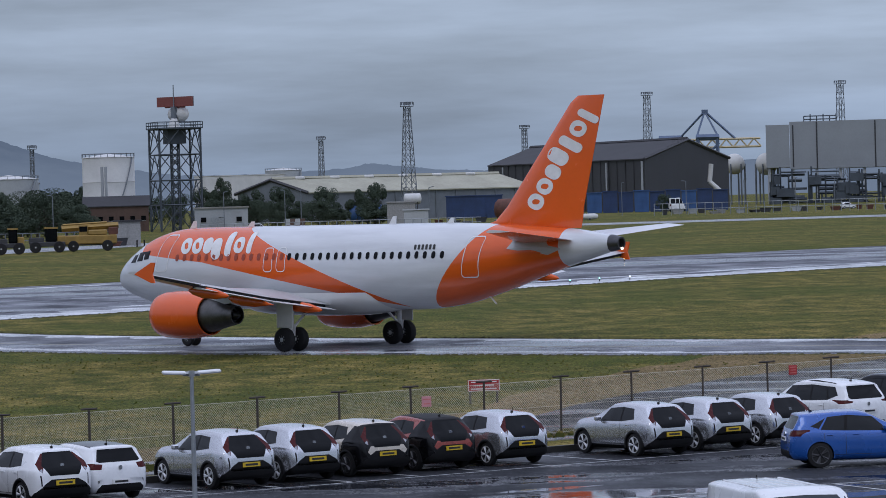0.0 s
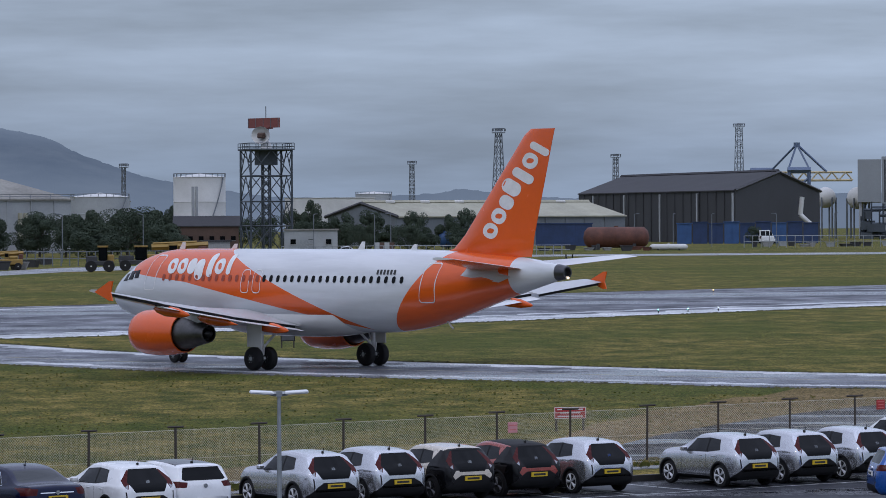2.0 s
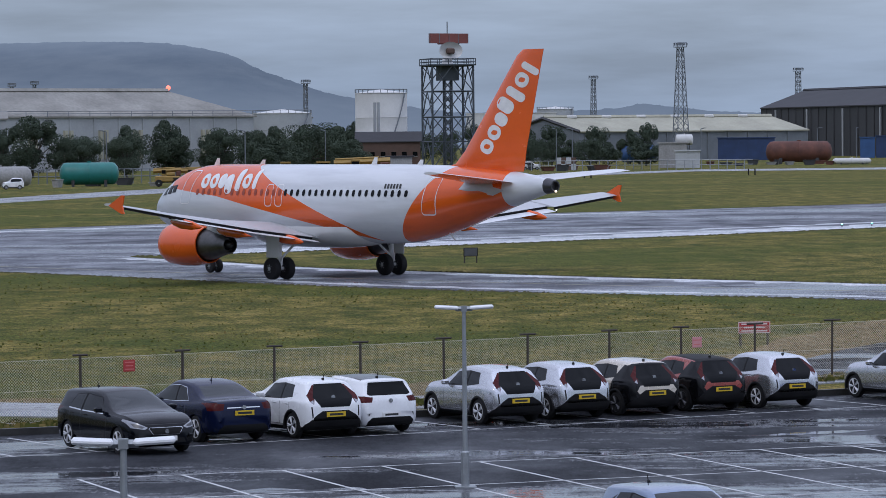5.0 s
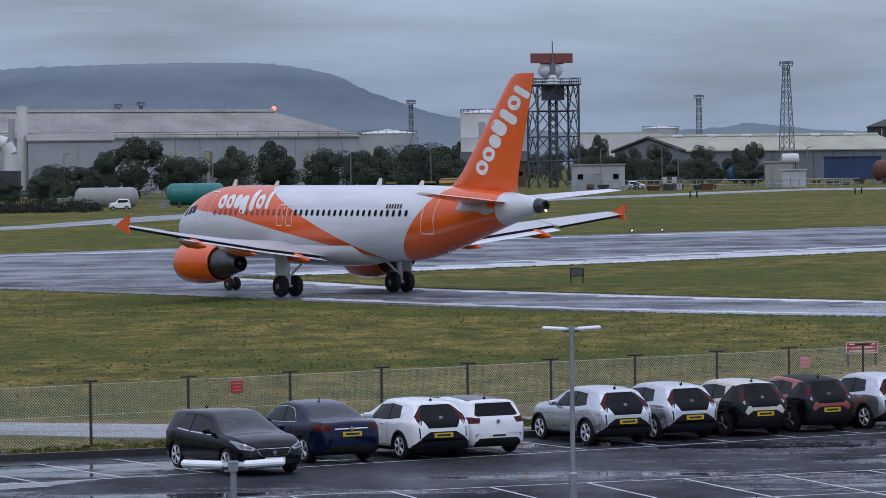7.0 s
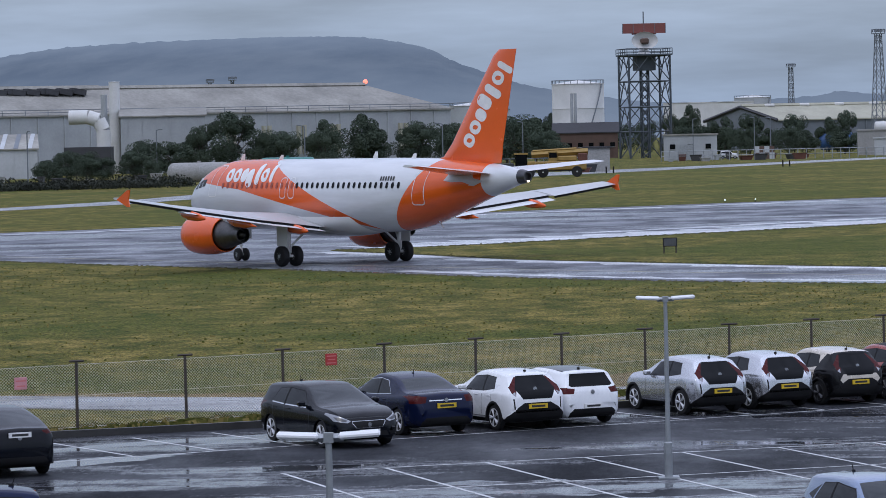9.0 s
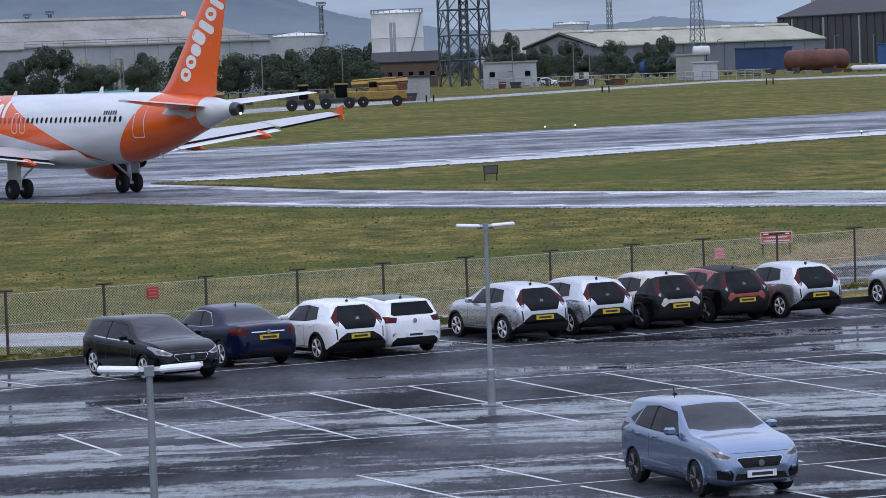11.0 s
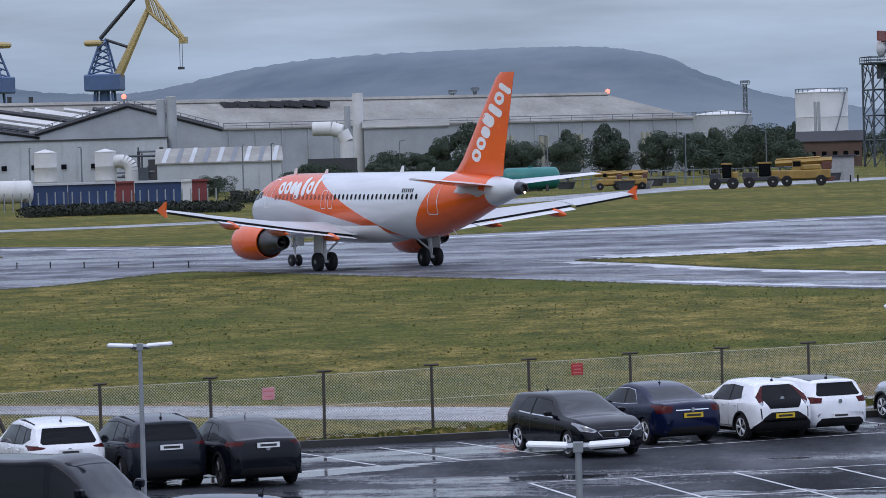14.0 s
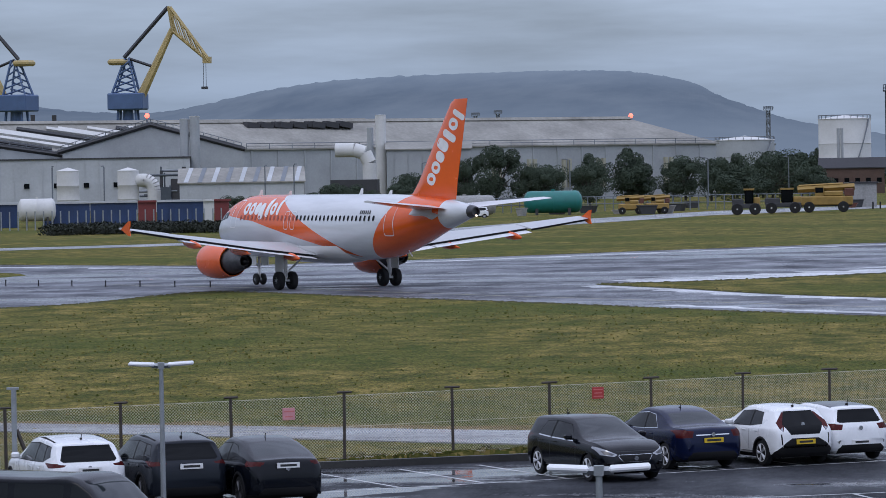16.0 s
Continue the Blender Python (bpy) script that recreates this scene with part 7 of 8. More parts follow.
for k in range(110):
    a = rng.uniform(9.35, 13.2)
    z = rng.uniform(0, 14)
    p = polar(a, 1380)
    beam(bm, (p.x, p.y, z), (p.x + rng.uniform(4, 14), p.y, z), rng.uniform(0.3, 1.0))
    if k % 3 == 0:
        box(bm, p.x, p.x + rng.uniform(2, 7), p.y - 2, p.y + 2, max(0, z - 3), z)
    beam(bm, (p.x, p.y, 0), (p.x, p.y, z + 2), 0.45)
part("pipe", bm, TOWER_GREY, ob)
for a, e0, r in ((8.86, 0.5, 4.1), (9.36, 0.5, 4.4)):
    p = polar(a, 1450)
    ob = thing("gas_sphere", Matrix.Translation(p), "white spherical gas tank on legs", "tank", "gas spheres")
    bm = bmesh.new()
    bmesh.ops.create_uvsphere(bm, u_segments=24, v_segments=16, radius=r, matrix=Matrix.Translation((0, 0, height(e0, 1450) - r)))
    part("sphere", bm, TANK_WHITE, ob, smooth=60)
    bm = bmesh.new()
    for k in range(6):
        t = k * math.pi / 3
        beam(bm, (r * math.cos(t), r * math.sin(t), 0), (r * math.cos(t), r * math.sin(t), height(e0, 1450) - r), 0.5)
    part("leg", bm, MAST_GREY, ob)

# container gantry crane, far off
ob = thing("gantry_crane", Matrix.Translation(polar(8.419, 2100)), "hazy blue quayside gantry crane with a pale yellow boom", "crane")
for x0, x1, y in ((-25.0, -11.2, 12), (-6.5, 6.7, -8)):
    bm = bmesh.new()
    for x in (x0 + 1, x1 - 1):
        beam(bm, (x, y, 0), (x, y, 35), 1.5)
    beam(bm, (x0, y, 35.4), (x1, y, 35.4), 2.4)
    beam(bm, (x0, y, 20), (x1, y, 32), 0.9)
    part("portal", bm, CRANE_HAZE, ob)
bm = bmesh.new()
for p in ((-12.5, 12, 36), (-6, -8, 36), (6, -8, 36), (17, 0, 34.5)):
    beam(bm, p, (0, 0, 50.2), 0.95)
box(bm, -1.6, 1.6, -1.5, 1.5, 48.6, 51.2)
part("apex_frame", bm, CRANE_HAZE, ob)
bm = bmesh.new()
for z in (29.6, 34.2):
    beam(bm, (-36, 0, z), (31.6, 0, z), 0.9)
for k in range(17):
    beam(bm, (-36 + k * 4, 0, 29.6 if k % 2 else 34.2), (-32 + k * 4, 0, 34.2 if k % 2 else 29.6), 0.6)
part("boom", bm, CRANE_HAZE_YELLOW, ob, "pale yellow lattice boom")


def shipyard_crane(az, d, label, swing):
    """A level-luffing jib crane: blue portal and house, yellow jib."""
    p = polar(az, d)
    ob = thing("dock_crane", Matrix.Translation(p) @ pose(0, 0, 0, 0, 0, swing), label, "crane", "dock cranes")
    s = d * radians(1)
    z = lambda el: height(el, d)
    bm = bmesh.new()
    for x in (-.24, .24):
        for y in (-4, 4):
            beam(bm, (x * s, y, 0), (x * s * .55, y * .5, z(1.06)), .7)
    beam(bm, (0, 0, 0), (0, 0, z(1.06)), 4.4, 12, 3.6)
    beam(bm, (-.2 * s, -3, z(.8)), (.2 * s, -3, z(.8)), .6)
    part("portal", bm, CRANE_BLUE, ob)
    part("house", boxed(-.28 * s, .28 * s, -5, 5, z(1.04), z(1.30), bevel=.4), CRANE_BLUE, ob, "blue machinery house")
    bm = bmesh.new()
    for x0, x1 in ((-.22, -.02), (.16, .04)):
        for y in (-3, 3):
            beam(bm, (x0 * s, y, z(1.3)), (x1 * s, y * .5, z(1.84)), .6)
    for k in range(5):
        e0 = 1.3 + .1 * k
        f = k / 5
        beam(bm, ((-.22 + .2 * f) * s, -2.5, z(e0)), ((.16 - .12 * f) * s, -2.5, z(e0 + .1)), .42)
        beam(bm, ((.16 - .12 * f) * s, 2.5, z(e0)), ((-.22 + .2 * f) * s, 2.5, z(e0 + .1)), .42)
    part("tower", bm, CRANE_BLUE, ob)
    bm = bmesh.new()
    beam(bm, (.17 * s, 0, z(1.17)), (.72 * s, 0, z(2.28)), 3.4, 6, 1.9)
    part("jib", bm, CRANE_YELLOW, ob, "yellow box jib")
    bm = bmesh.new()
    for y in (-2, 2):
        beam(bm, (.68 * s, y, z(2.63)), (1.29 * s, y * .4, z(1.80)), .5)
        beam(bm, (.74 * s, y, z(2.24)), (1.29 * s, y * .4, z(1.76)), .6)
        beam(bm, (.68 * s, y, z(2.63)), (.74 * s, y, z(2.24)), .6)
        for k in range(6):
            f, g = k / 6, (k + 1) / 6
            beam(bm, ((.68 + .61 * f) * s, y, z(2.63 - .83 * f)), ((.74 + .55 * g) * s, y, z(2.24 - .48 * g)), .28)
    box(bm, 1.2 * s, 1.32 * s, -1.5, 1.5, z(1.74), z(1.84))
    part("fly_jib", bm, CRANE_YELLOW, ob, "yellow lattice fly jib")
    bm = bmesh.new()
    beam(bm, (-.05 * s, 0, z(1.85)), (.66 * s, 0, z(2.62)), 1.0)
    beam(bm, (.02 * s, 0, z(1.84)), (.42 * s, 0, z(1.7)), .7)
    part("tie", bm, DARK_CLAD, ob)
    part("counterweight", boxed(-.29 * s, .0, -3, 3, z(1.74), z(1.83), bevel=.7), CRANE_YELLOW, ob, "yellow counterweight arm")
    bm = bmesh.new()
    for x in (1.2, 1.24):
        beam(bm, (x * s, 0, z(1.78)), (x * s, 0, z(1.37)), .12)
    box(bm, 1.17 * s, 1.26 * s, -1, 1, z(1.34), z(1.38))
    part("hook", bm, DARK_CLAD, ob)


shipyard_crane(-12.0, 1250, "blue and yellow shipyard jib crane", 0)
shipyard_crane(-13.72, 1300, "blue and yellow shipyard jib crane", 165)

# sheds, tanks and containers on the far side
WA, WB = polar(1.117, 1150), polar(2.2, 1130)
WRUN = polar(5.75, 1165) - WB
wh = gabled("warehouse", WA, WB, WRUN, height(0.075, 1140), height(0.282, 1145), MAST_GREY, PALE_ROOF, "long low warehouse with a pale yellowish roof", rails=False)
for k in range(6):
    p = (WA + WB) / 2 + WRUN * (0.12 + 0.15 * k) + Vector((0, 0, height(0.282, 1145)))
    part("roof_vent", boxed(p.x - 1.6, p.x + 1.6, p.y - 1.2, p.y + 1.2, p.z, p.z + 1.0, bevel=0.3), TANK_WHITE, wh, "white ridge vent")
# chequered hut, pump house with a white drum
ob = thing("chequered_hut", Matrix.Translation(polar(1.846, 812)), "small hut chequered in cream and brown", "hut")
for k in range(8):
    part("panel", boxed((k % 4) * 1.1, (k % 4) * 1.1 + 1.1, 0, 2.6, (k // 4) * 1.4, (k // 4) * 1.4 + 1.4), ANNEX_WHITE if (k + k // 4) % 2 else BRICK, ob)
far_box("pump_house", 3.44, 3.88, -0.12, -0.4, 850, 6, CONCRETE, "grey concrete pump house", "building", CONCRETE)
far_box("white_cabinet", 3.70, 4.08, -0.245, -0.4, 838, 3, ANNEX_WHITE, "pale steel equipment cabinet", "cabinet", ANNEX_WHITE)
far_box("warehouse", 0.45, 1.85, 0.37, 0.1, 1750, 40, TANK_WHITE, "white flat-roofed industrial building", "building", TANK_WHITE)
far_box("brick_building", -1.27, -0.27, 0.09, -0.2, 930, 12, BRICK, "low brown brick building", "building", DARK_ROOF, 2.5, windows=6)
far_box("flat_building", -2.9, -1.95, 0.33, 0.0, 1180, 30, CLAD, "pale flat-roofed building behind trees", "building", CLAD_ROOF)
far_box("site_cabin", 0.44, 1.27, -0.13, -0.42, 820, 8, CLAD, "grey flat-roofed site cabin", "cabin", CLAD_ROOF, windows=3, door=0.3)
far_box("site_cabin", -0.80, -0.40, -0.30, -0.6, 640, 4, CONCRETE, "small grey site hut", "cabin", DARK_ROOF)
far_box("blue_shed", 4.36, 5.24, -0.05, -0.32, 1080, 10, BOX_BLUE, "blue clad shed with a white arched roof", "shed", BOX_BLUE)
for k in range(9):
    a = 6.56 + 0.245 * k
    far_box("container", a, a + 0.225, -0.06 + 0.02 * (k % 2), -0.31, 1150, 6, BOX_BLUE if k % 3 else TARP_BLUE, "weathered blue shipping container", "container", group="containers by the hangar")
for a0, a1, mt, lab in ((-14.3, -13.75, BOX_BLUE, "blue"), (-13.36, -12.63, BOX_BLUE, "blue"), (-12.62, -11.89, BOX_BLUE, "blue"), (-11.88, -11.60, BOX_RED, "red"), (-11.59, -10.87, BOX_BLUE, "blue"), (-10.86, -10.71, TANK_WHITE, "white"), (-10.70, -10.47, BOX_RED, "red")):
    far_box("container", a0, a1, -0.40, -0.82, 560, 4, mt, lab + " shipping container stack by the hedge", "container", roof=ANNEX_WHITE if mt is BOX_BLUE else mt, group="containers by the factory")


def arched_tank(az0, az1, el0, d, mat, label, name, cat):
    """A lying cylinder on saddles."""
    a, b = polar(az0, d), polar(az1, d)
    m, w = frame_of(a, b)
    h = height(el0, d)
    r = min(h * 0.46, w * 0.3)
    ob = thing(name, m, label, cat)
    bm = bmesh.new()
    lathe(bm, [(0, 0.02), (0.02 * w, r * 0.6), (0.07 * w, r * 0.95), (0.12 * w, r), (0.5 * w, r), (0.503 * w, r * 1.02), (0.51 * w, r), (0.88 * w, r), (0.93 * w, r * 0.95), (0.98 * w, r * 0.6), (w, 0.02)], "X", 22, m=Matrix.Translation((0, 0, h - r)))
    part("shell", bm, mat, ob, smooth=50)
    for f in (0.2, 0.75):
        part("saddle", boxed(f * w, f * w + 0.05 * w, -r * 0.8, r * 0.8, 0, h - r * 1.5), DARK_CLAD, ob)
    part("manhole", boxed(0.47 * w, 0.53 * w, -0.3, 0.3, h - 0.05, h + 0.25), mat, ob)
    return ob


arched_tank(-5.88, -4.96, -0.33, 600, TEAL, "teal green cylindrical fuel tank", "fuel_tank", "tank")
arched_tank(-7.3, -6.3, -0.38, 590, CONCRETE, "long grey lying tank", "lying_tank", "tank")
arched_tank(2.84, 3.39, -0.13, 980, TARP_BLUE, "blue arched storage cover", "storage_cover", "shelter")
arched_tank(3.70, 3.98, 0.02, 860, TANK_WHITE, "white drum standing behind the pump house", "drum", "tank")
arched_tank(5.1, 6.13, -0.10, 930, RUST_TANK, "rusty brown lying tank", "rusty_tank", "tank")
arched_tank(6.13, 6.73, -0.37, 900, TANK_WHITE, "low white lying cylinder", "white_cylinder", "tank")
arched_tank(-13.74, -13.15, -0.31, 556, TANK_WHITE, "white arched tent beside the containers", "arched_tent", "tent")


def machine(az0, az1, el0, d, label, kind, mat=PLANT_YELLOW):
    """A site vehicle seen from the side: chassis, cab, big wheels, body."""
    a, b = polar(az0, d), polar(az1, d)
    m, w = frame_of(a, b)
    h = height(el0, d)
    ob = thing(kind, m, label, kind.replace("_", " "))
    r = h * (0.23 if kind == "tractor" else 0.19)
    part("chassis", boxed(w * .05, w * .95, -1.0, 1.0, r * 1.1, r * 1.9, bevel=.1), DARK_CLAD, ob)
    if kind == "tractor":
        part("cab", boxed(w * .45, w * .75, -.8, .8, r * 1.9, h, bevel=.15), GLASS, ob)
        part("cab_roof", boxed(w * .42, w * .78, -.9, .9, h - .15, h + .1), mat, ob)
        part("bonnet", boxed(w * .75, w * .98, -.6, .6, r * 1.6, h * .68, bevel=.15), mat, ob)
        part("rear_box", boxed(w * .03, w * .42, -.8, .8, r * 1.6, h * .62, bevel=.1), DARK_CLAD, ob)
    else:
        part("body", boxed(w * .06, w * .97, -1.2, 1.2, r * 1.3, h * .56, bevel=.15), mat, ob)
        part("turret", boxed(w * .46, w * .80, -1.1, 1.1, h * .56, h * .74, bevel=.15), mat, ob)
        part("cab", boxed(w * .30, w * .46, -1.0, 1.0, h * .5, h * .92, bevel=.1), mat, ob)
        part("cab_glass", boxed(w * .31, w * .45, -1.02, 1.02, h * .68, h * .86), GLASS, ob)
        bm = bmesh.new()
        beam(bm, (w * .0, 0, h * .80), (w * 1.0, 0, h * .88), h * .16)
        beam(bm, (w * .02, 0, h * .93), (w * .8, 0, h * .99), h * .05)
        part("boom", bm, mat, ob)
        part("counterweight", boxed(w * .82, w * .99, -1.0, 1.0, h * .56, h * .82, bevel=.1), RUST_TANK, ob)
    for f in ((.2, .8) if w < 9 else (.15, .32, .82)):
        for s in (-1, 1):
            bm = bmesh.new()
            lathe(bm, [(-.3, r * .5), (-.3, r * .9), (-.2, r), (.2, r), (.3, r * .9), (.3, r * .5)], "Y", 18)
            wh = part("wheel", bm, RUBBER, ob, smooth=40, m=pose(w * f, s * 1.1, r))
            bm = bmesh.new()
            lathe(bm, [(-.31, .05), (-.25, r * .5), (.25, r * .5), (.31, .05)], "Y", 12)
            part("hub", bm, TANK_WHITE, wh)


machine(-2.65, -2.19, -0.36, 560, "dirty yellow site tractor", "tractor")
machine(-2.15, -1.54, -0.36, 570, "dirty yellow site tractor with a rear box", "tractor")
machine(-1.62, -0.74, -0.29, 575, "dirty yellow mobile crane truck", "crane_truck")
machine(-4.43, -4.0, -0.42, 590, "dirty yellow road roller", "roller")
machine(-4.02, -3.6, -0.42, 592, "dirty yellow site dumper", "dumper")
build_car(Matrix.Translation(polar(1.45, 830)) @ pose(0, 0, 0, 0, 0, 0), "small white van parked by the cabins", "suv", 4.3, 1.8, 1.85, white_p, 0.32, group="far vehicles")
build_car(Matrix.Translation(polar(7.95, 1120)) @ pose(0, 0, 0, 0, 0, 10), "white delivery van by the hangar", "van", 5.2, 2.0, 4.2, white_p, 0.4, group="far vehicles")
build_car(Matrix.Translation(polar(10.6, 1050)) @ pose(0, 0, 0, 0, 0, 10), "white car by the plant fence", "hatch", 4.3, 1.8, 1.9, white_p, 0.32, group="far vehicles")
build_car(Matrix.Translation(polar(-6.6, 575)) @ pose(0, 0, 0, 0, 0, 190), "small white van by the tanks", "suv", 3.4, 1.7, 1.8, white_p, 0.3, group="far vehicles")

# far boundary rail and low wall
for a0, a1, d, hgt, lab in ((7.6, 13.0, 980, 3.2, "pale steel palisade fence before the plant"), (0.4, 4.9, 800, 2.2, "thin pale site fence"), (-7.0, -0.9, 640, 2.6, "grey site boundary fence"), (-14.0, -10.2, 530, 2.7, "pale cranked posts of the boundary fence by the containers")):
    ob = thing("site_fence", pose(0, 0, 0), lab, "fence")
    bm = bmesh.new()
    n = int((a1 - a0) / 0.13)
    for k in range(n):
        p, q = polar(a0 + (a1 - a0) * k / n, d), polar(a0 + (a1 - a0) * (k + 1) / n, d)
        beam(bm, p, p + Vector((0, 0, hgt)), 0.14)
        for z in () if "cranked" in lab else (0.5, 0.97):
            beam(bm, p + Vector((0, 0, hgt * z)), q + Vector((0, 0, hgt * z)), 0.1)
    part("rail", bm, STEEL if "pale" in lab else MAST_GREY, ob)
sheet("service_road", [tuple(polar(a, d)[:2]) for a, d in ((-16, 378), (-12, 388), (-10, 398), (-8, 420), (-6.2, 462), (-3, 560), (0.5, 640), (4, 760), (14, 800), (14, 850), (4, 800), (0.5, 680), (-3, 612), (-6.2, 505), (-8, 444), (-10, 414), (-12, 401), (-16, 390))], -0.1, 0.03, PATHWAY, "pale concrete service road on the far side", "road")
# columns, and invented skip-shaped boxes for indistinct clutter about the far sites
rng = random.Random(77)
col = bmesh.new()
beam(col, (0, 0, 0), (0, 0, 9), 0.16)
beam(col, (0, 0, 9), (0.9, 0, 9.2), 0.12)
box(col, 0.6, 1.3, -0.15, 0.15, 9.1, 9.25)
COLUMN = mesh_of(col, MAST_GREY)
for a, d in ((-13.2, 560), (-12.4, 575), (-9.9, 700), (-9.45, 650), (-7.45, 690), (-5.15, 640), (-3.0, 700), (-1.75, 720), (0.9, 800), (1.85, 790), (2.1, 820), (3.7, 900), (4.1, 880), (5.9, 960), (6.5, 1000), (7.1, 1010), (8.1, 1020), (9.0, 1000), (9.8, 1000), (10.4, 1010)):
    tagged(part("lamp_column", COLUMN, None, m=Matrix.Translation(polar(a, d)) @ pose(0, 0, 0, 0, 0, rng.uniform(0, 360))), "thin grey lamp column at the far site", "lamp post", "far lamp columns")
for a0, a1, d, n in ((-6.2, -3.2, 600, 7), (-3.4, -0.4, 640, 6), (0.3, 2.8, 800, 12), (3.4, 6.4, 900, 14), (7.6, 11.2, 1010, 18), (-10.4, -7.2, 620, 8)):
    for i in range(n):
        w, h, dp = rng.uniform(1.0, 3.2), rng.uniform(0.5, 1.35), 1.6
        mt, cn = rng.choice(((CLAD, "grey"), (DARK_CLAD, "dark"), (DARK_CLAD, "dark"), (DARK_CLAD, "dark"), (CONCRETE, "pale grey"), (RUST_TANK, "rusty")))
        p = polar(a0 + (a1 - a0) * (i + rng.random()) / n, d + rng.uniform(-15, 25))
        ob = thing("skip", Matrix.Translation(p) @ pose(0, 0, 0, 0, 0, rng.uniform(-25, 25)), cn + " box standing in for clutter on the far site", "skip", "site skips")
        bm = bmesh.new()
        lo = [bm.verts.new((x, y, 0)) for x, y in ((0.15 * w, 0), (0.85 * w, 0), (0.85 * w, dp), (0.15 * w, dp))]
        hi = [bm.verts.new((x, y, h)) for x, y in ((0, -.1), (w, -.1), (w, dp + .1), (0, dp + .1))]
        bm.faces.new(lo), bm.faces.new(hi)
        for q in range(4):
            bm.faces.new((lo[q], lo[(q + 1) % 4], hi[(q + 1) % 4], hi[q]))
        part("body", bm, mt, ob)
        part("rim", boxed(-.08, w + .08, -.2, dp + .2, h, h + .12), mt, ob)
# dark hedge
LEAF = surface("dark_foliage", (0.020, 0.025, 0.016), 0.95, vary=0.35, scale=0.5)


def leaf_material():
    m, n, l, b = material("haze_paled_green_leaves")
    g = n.new("ShaderNodeNewGeometry")
    # Leaf greens are lightened and blued to carry the distance haze.
    l.new(ramp(n, l, g.outputs["Random Per Island"], [(0.0, (0.052, 0.069, 0.052)), (0.6, (0.063, 0.082, 0.059)), (1.0, (0.073, 0.094, 0.065))]), b.inputs["Base Color"])
    b.inputs["Roughness"].default_value = 0.95
    b.inputs["Specular IOR Level"].default_value = 0.04
    return m


LEAVES = leaf_material()
BARK = surface("grey_brown_bark", (0.06, 0.05, 0.04), 0.9, vary=0.3, scale=1.5, bumps=0.4)


def clumps(rng, blobs, n, size, mat=None):
    verts, faces = [], []
    for i in range(n):
        c, r = rng.choice(blobs)
        while True:
            v = Vector((rng.uniform(-1, 1), rng.uniform(-1, 1), rng.uniform(-1, 1)))
            if 0.25 < v.length < 1:
                break
        v = v.normalized() * (v.length ** 0.35)
        p = Vector(c) + Vector((v.x * r[0], v.y * r[1], v.z * r[2]))
        if p.z < 0.1:
            continue
        a = Vector((rng.uniform(-1, 1), rng.uniform(-1, 1), rng.uniform(-1, 1))).normalized()
        b = a.cross(v + Vector((0.01, 0.2, 0.1))).normalized()
        s = size * rng.uniform(0.5, 1.2)
        k = len(verts)
        verts += [p - a * s, p + b * s * 0.6, p + a * s, p - b * s * 0.6]
        faces.append((k, k + 1, k + 2, k + 3))
    me3 = bpy.data.meshes.new("mesh")
    me3.from_pydata([tuple(v) for v in verts], [], faces)
    me3.materials.append(mat or LEAVES)
    return me3


def build_tree(m, w, h, seed):
    rng = random.Random(seed)
    ob = thing("tree", m, "broad dark green leafy tree", "tree", "trees beyond the airfield")
    bm = bmesh.new()
    beam(bm, (0, 0, 0), (0.2, 0, h * 0.45), h * 0.06, 8, h * 0.03)
    blobs = []
    for k in range(17):
        t = rng.uniform(0, 6.28)
        rr = rng.uniform(0.08, 0.42) * w
        zz = h * rng.uniform(0.22, 0.86)
        c = (rr * math.cos(t), rr * math.sin(t), zz)
        q = rng.uniform(0.08, 0.22)
        blobs.append((c, (q * w, q * w, q * h * 0.95)))
        beam(bm, (0.1, 0, h * rng.uniform(0.2, 0.42)), c, h * 0.025, 5, h * 0.008)
    blobs.append(((0, 0, h * 0.86), (0.14 * w, 0.14 * w, 0.13 * h)))
    blobs.append(((0, 0, h * 0.25), (0.36 * w, 0.3 * w, 0.2 * h)))
    part("trunk", bm, BARK, ob)
    part("crown", clumps(rng, blobs, 15000, 0.23), None, ob)
    return ob


TREES = [build_tree(Matrix.Translation(polar(-6.3, 760)), 13, 12.5, 1), build_tree(Matrix.Translation(polar(-4.25, 790)), 10, 12, 2), build_tree(Matrix.Translation(polar(-2.0, 850)), 19, 11, 3)]
SIZE = ((13, 12.5), (10, 12), (19, 11))
rng = random.Random(12)
for a, el, d, w, k in ((-5.5, 0.09, 770, 10, 2), (-4.85, 0.26, 780, 8.5, 1), (-3.35, 0.18, 820, 11, 0), (-2.95, 0.14, 800, 8, 1), (-1.55, 0.18, 870, 10, 0), (-2.55, 0.22, 860, 10, 1), (1.4, 0.16, 900, 8, 1), (1.78, 0.18, 930, 8, 0), (2.47, 0.16, 980, 8, 0), (3.0, 0.12, 980, 7, 1),
                        (3.28, 0.2, 980, 7, 0), (0.85, 0.36, 1300, 10, 1), (0.55, 0.2, 1200, 8, 0), (-0.9, 0.3, 1150, 9, 2), (-1.3, 0.28, 1180, 7, 1), (-8.7, -0.18, 700, 8, 2), (-7.7, -0.02, 700, 10, 2), (-7.2, -0.05, 690, 9, 0), (-9.2, -0.3, 660, 7, 2), (7.75, -0.1, 1120, 5, 0), (-6.75, 0.2, 780, 7, 0), (-10.3, -0.32, 620, 6, 2), (0.1, 0.1, 1000, 9, 2)):
    h = height(el, d)
    copy_thing(TREES[k], Matrix.Translation(polar(a, d)) @ pose(0, 0, 0, 0, 0, rng.uniform(0, 360)) @ Matrix.Diagonal((w / SIZE[k][0], w / SIZE[k][0], h / SIZE[k][1], 1)))
rng = random.Random(31)
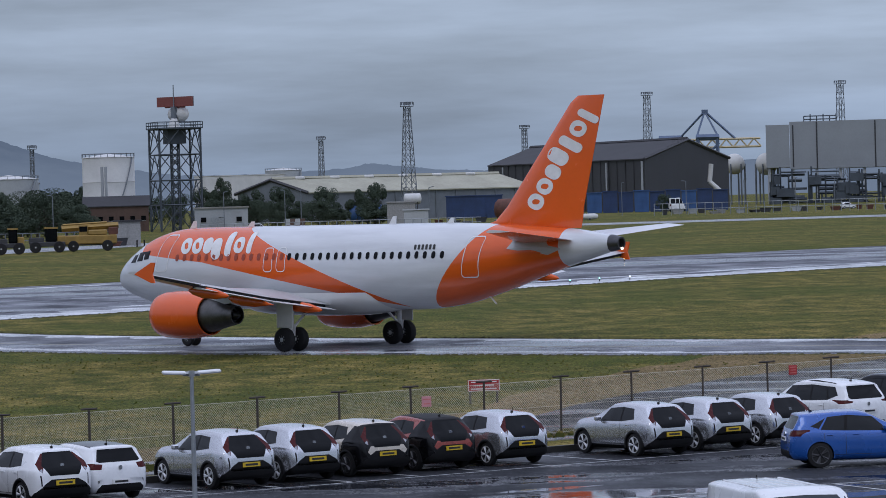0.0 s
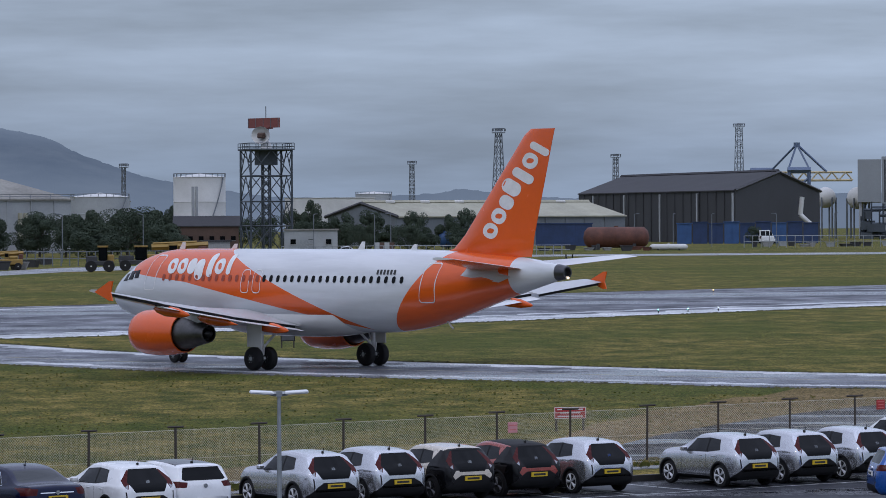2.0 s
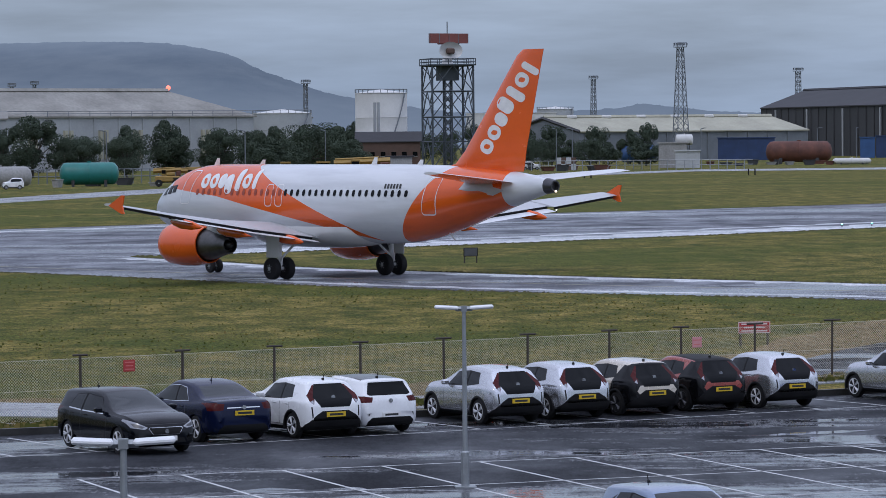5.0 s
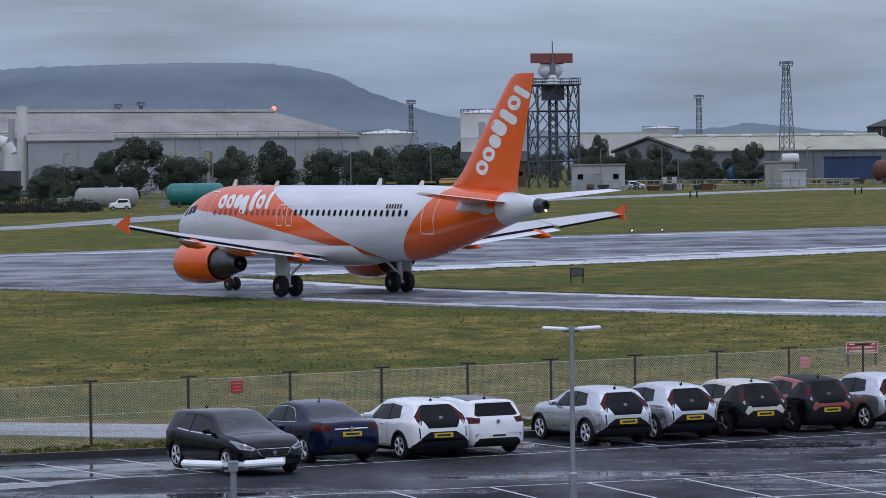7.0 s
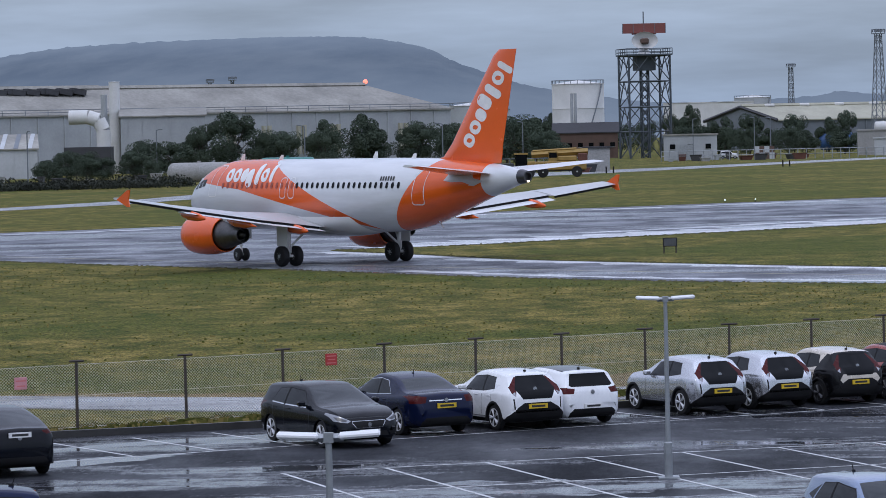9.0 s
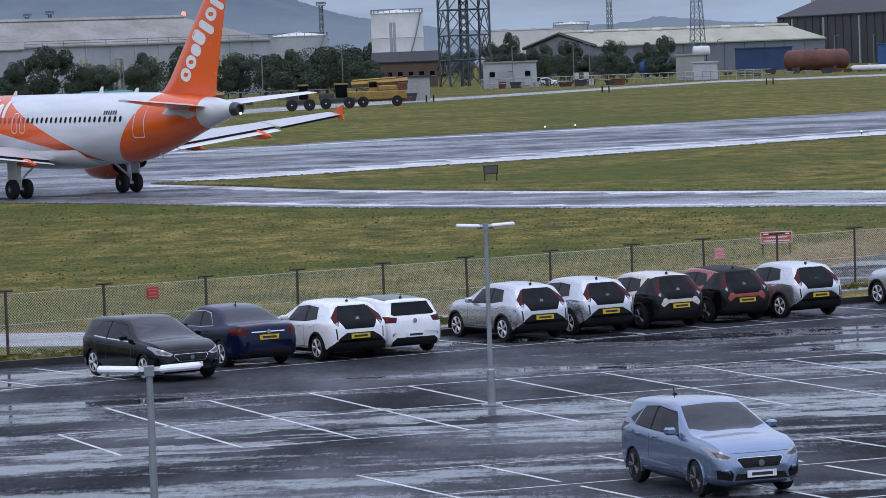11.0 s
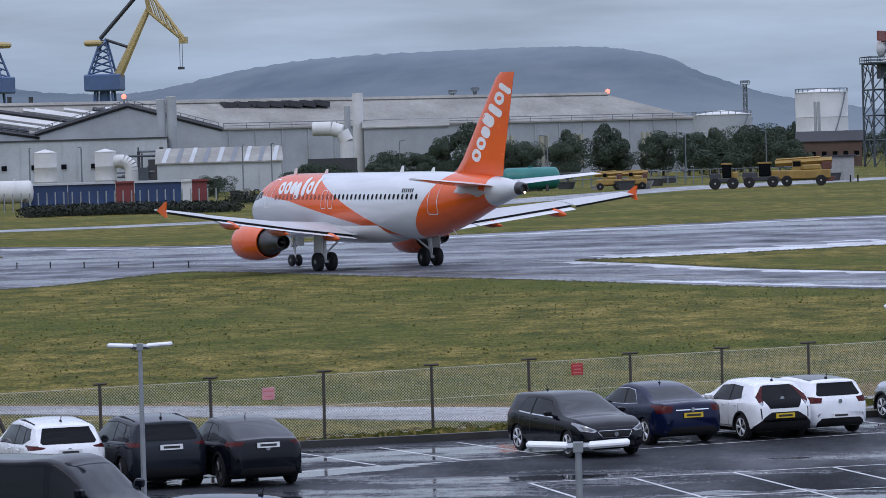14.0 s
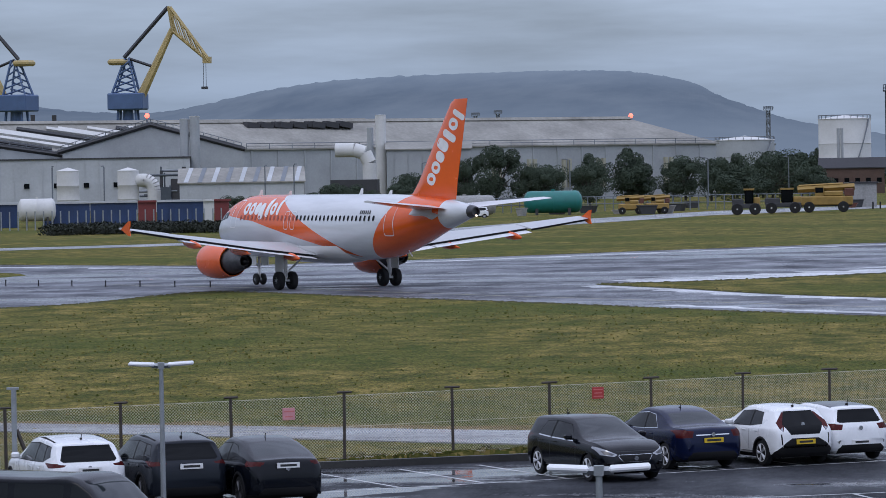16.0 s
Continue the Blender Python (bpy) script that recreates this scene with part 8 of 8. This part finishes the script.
for a0, a1, e0, e1, d0, d1, n in ((-6.9, -1.1, -0.12, 0.10, 740, 830, 9), (-3.4, -1.2, 0.0, 0.14, 850, 960, 6), (0.3, 3.5, -0.16, 0.06, 880, 1000, 10), (-9.4, -6.9, -0.34, -0.12, 640, 700, 7), (-1.5, -0.3, 0.0, 0.2, 960, 990, 5)):
    for i in range(n):
        k = rng.randrange(3)
        d = rng.uniform(d0, d1)
        h = height(rng.uniform(e0, e1), d)
        w = h * rng.uniform(0.7, 1.5)
        copy_thing(TREES[k], Matrix.Translation(polar(a0 + (a1 - a0) * (i + rng.uniform(0, 1)) / n, d)) @ pose(0, 0, 0, 0, 0, rng.uniform(0, 360)) @ Matrix.Diagonal((w / SIZE[k][0], w / SIZE[k][0], h / SIZE[k][1], 1)))
rng = random.Random(3)
blobs = []
for k in range(60):
    p = polar(-13.2 + 3.1 * k / 60, 480 + rng.uniform(-5, 5))
    blobs.append(((p.x, p.y, 0.55), (2.2, 2, rng.uniform(0.7, 1.15))))
for k in range(50):
    p = polar(-10.0 + 3.0 * k / 50, 560 + rng.uniform(-8, 8))
    blobs.append(((p.x, p.y, 0.5), (2.2, 2, rng.uniform(0.5, 1.6))))
tagged(new("hedge", clumps(rng, blobs, 30000, 0.22, LEAF)), "dark low scrub hedge along the far edge", "hedge", kind="stuff")

# small lights and markers of the taxiways
GREEN_GLOW, WHITE_GLOW, AMBER = glow("green_taxi_light", (0.3, 1, 0.85), 4), glow("pale_taxi_light", (0.8, 0.9, 1), 4), glow("amber_taxi_light", (1, 0.7, 0.3), 4)


def taxi_light(x, y, mat, label, h=0.25):
    ob = thing("taxiway_light", pose(x, y, 0), label, "taxiway light", "taxiway lights")
    bm = bmesh.new()
    beam(bm, (0, 0, 0), (0, 0, h), 0.08, 8)
    beam(bm, (0, 0, 0), (0, 0, 0.04), 0.3, 10)
    part("stem", bm, BLACK, ob)
    bm = bmesh.new()
    lathe(bm, [(h, 0.05), (h + 0.07, 0.05), (h + 0.1, 0.02)], "Z", 10)
    part("lens", bm, mat, ob)


for k in range(9):
    p = Vector((-67, 251, 0)).lerp(Vector((-45.5, 238.5, 0)), k / 8)
    taxi_light(p.x, p.y, BLACK, "small dark unlit taxiway edge light", 0.35)
for x, y, mt, lab in ((32.0, 291.0, GREEN_GLOW, "lit green taxiway light"), (34.7, 293.8, GREEN_GLOW, "lit green taxiway light"), (37.5, 296.5, WHITE_GLOW, "lit pale taxiway light"), (46.5, 372, AMBER, "lit amber taxiway light"), (8.5, 355, WHITE_GLOW, "lit pale taxiway light"), (11.5, 357, WHITE_GLOW, "lit pale taxiway light")):
    taxi_light(x, y, mt, lab)


# pairs of small black marker posts in the grass
for x, y in ((26.1, 655), (57.5, 680), (-4.9, 610)):
    ob = thing("marker_post", pose(x, y, 0), "pair of small black marker posts in the grass", "marker", "grass markers")
    for dx in (0, 1.2):
        bm = bmesh.new()
        beam(bm, (dx, 0, 0), (dx, 0, 1.15), 0.25, 8)
        part("post", bm, BLACK, ob)


# ---- what moves ----
def motions():
    jet_rows = [(t, pose(x, y, 0.03, 0, 0, hd)) for t, x, y, hd in TAXI]
    walk(JET, jet_rows)
    # distance rolled at each row, for the wheels
    dist, run_ = [0.0], [TAXI[0][0]]
    for a, b in zip(TAXI, TAXI[1:]):
        dist.append(dist[-1] + math.hypot(b[1] - a[1], b[2] - a[2]))
        run_.append(b[0])
    for ob, r, x, y in JET_WHEELS:
        rows = []
        for i in range(81):
            t = i * 0.2
            d = float(np.interp(t, run_, dist))
            rows.append((t, pose(x, y, r) @ Matrix.Rotation(d / r, 4, "Y")))
        walk(ob, rows)
    # the radar aerial turns once in 3.79 s
    walk(RADAR, [(i * 0.4, pose(0, 0, RADAR_Z, 0, 0, 14 + 25.7 - 95.1 * i * 0.4)) for i in range(41)])


motions()
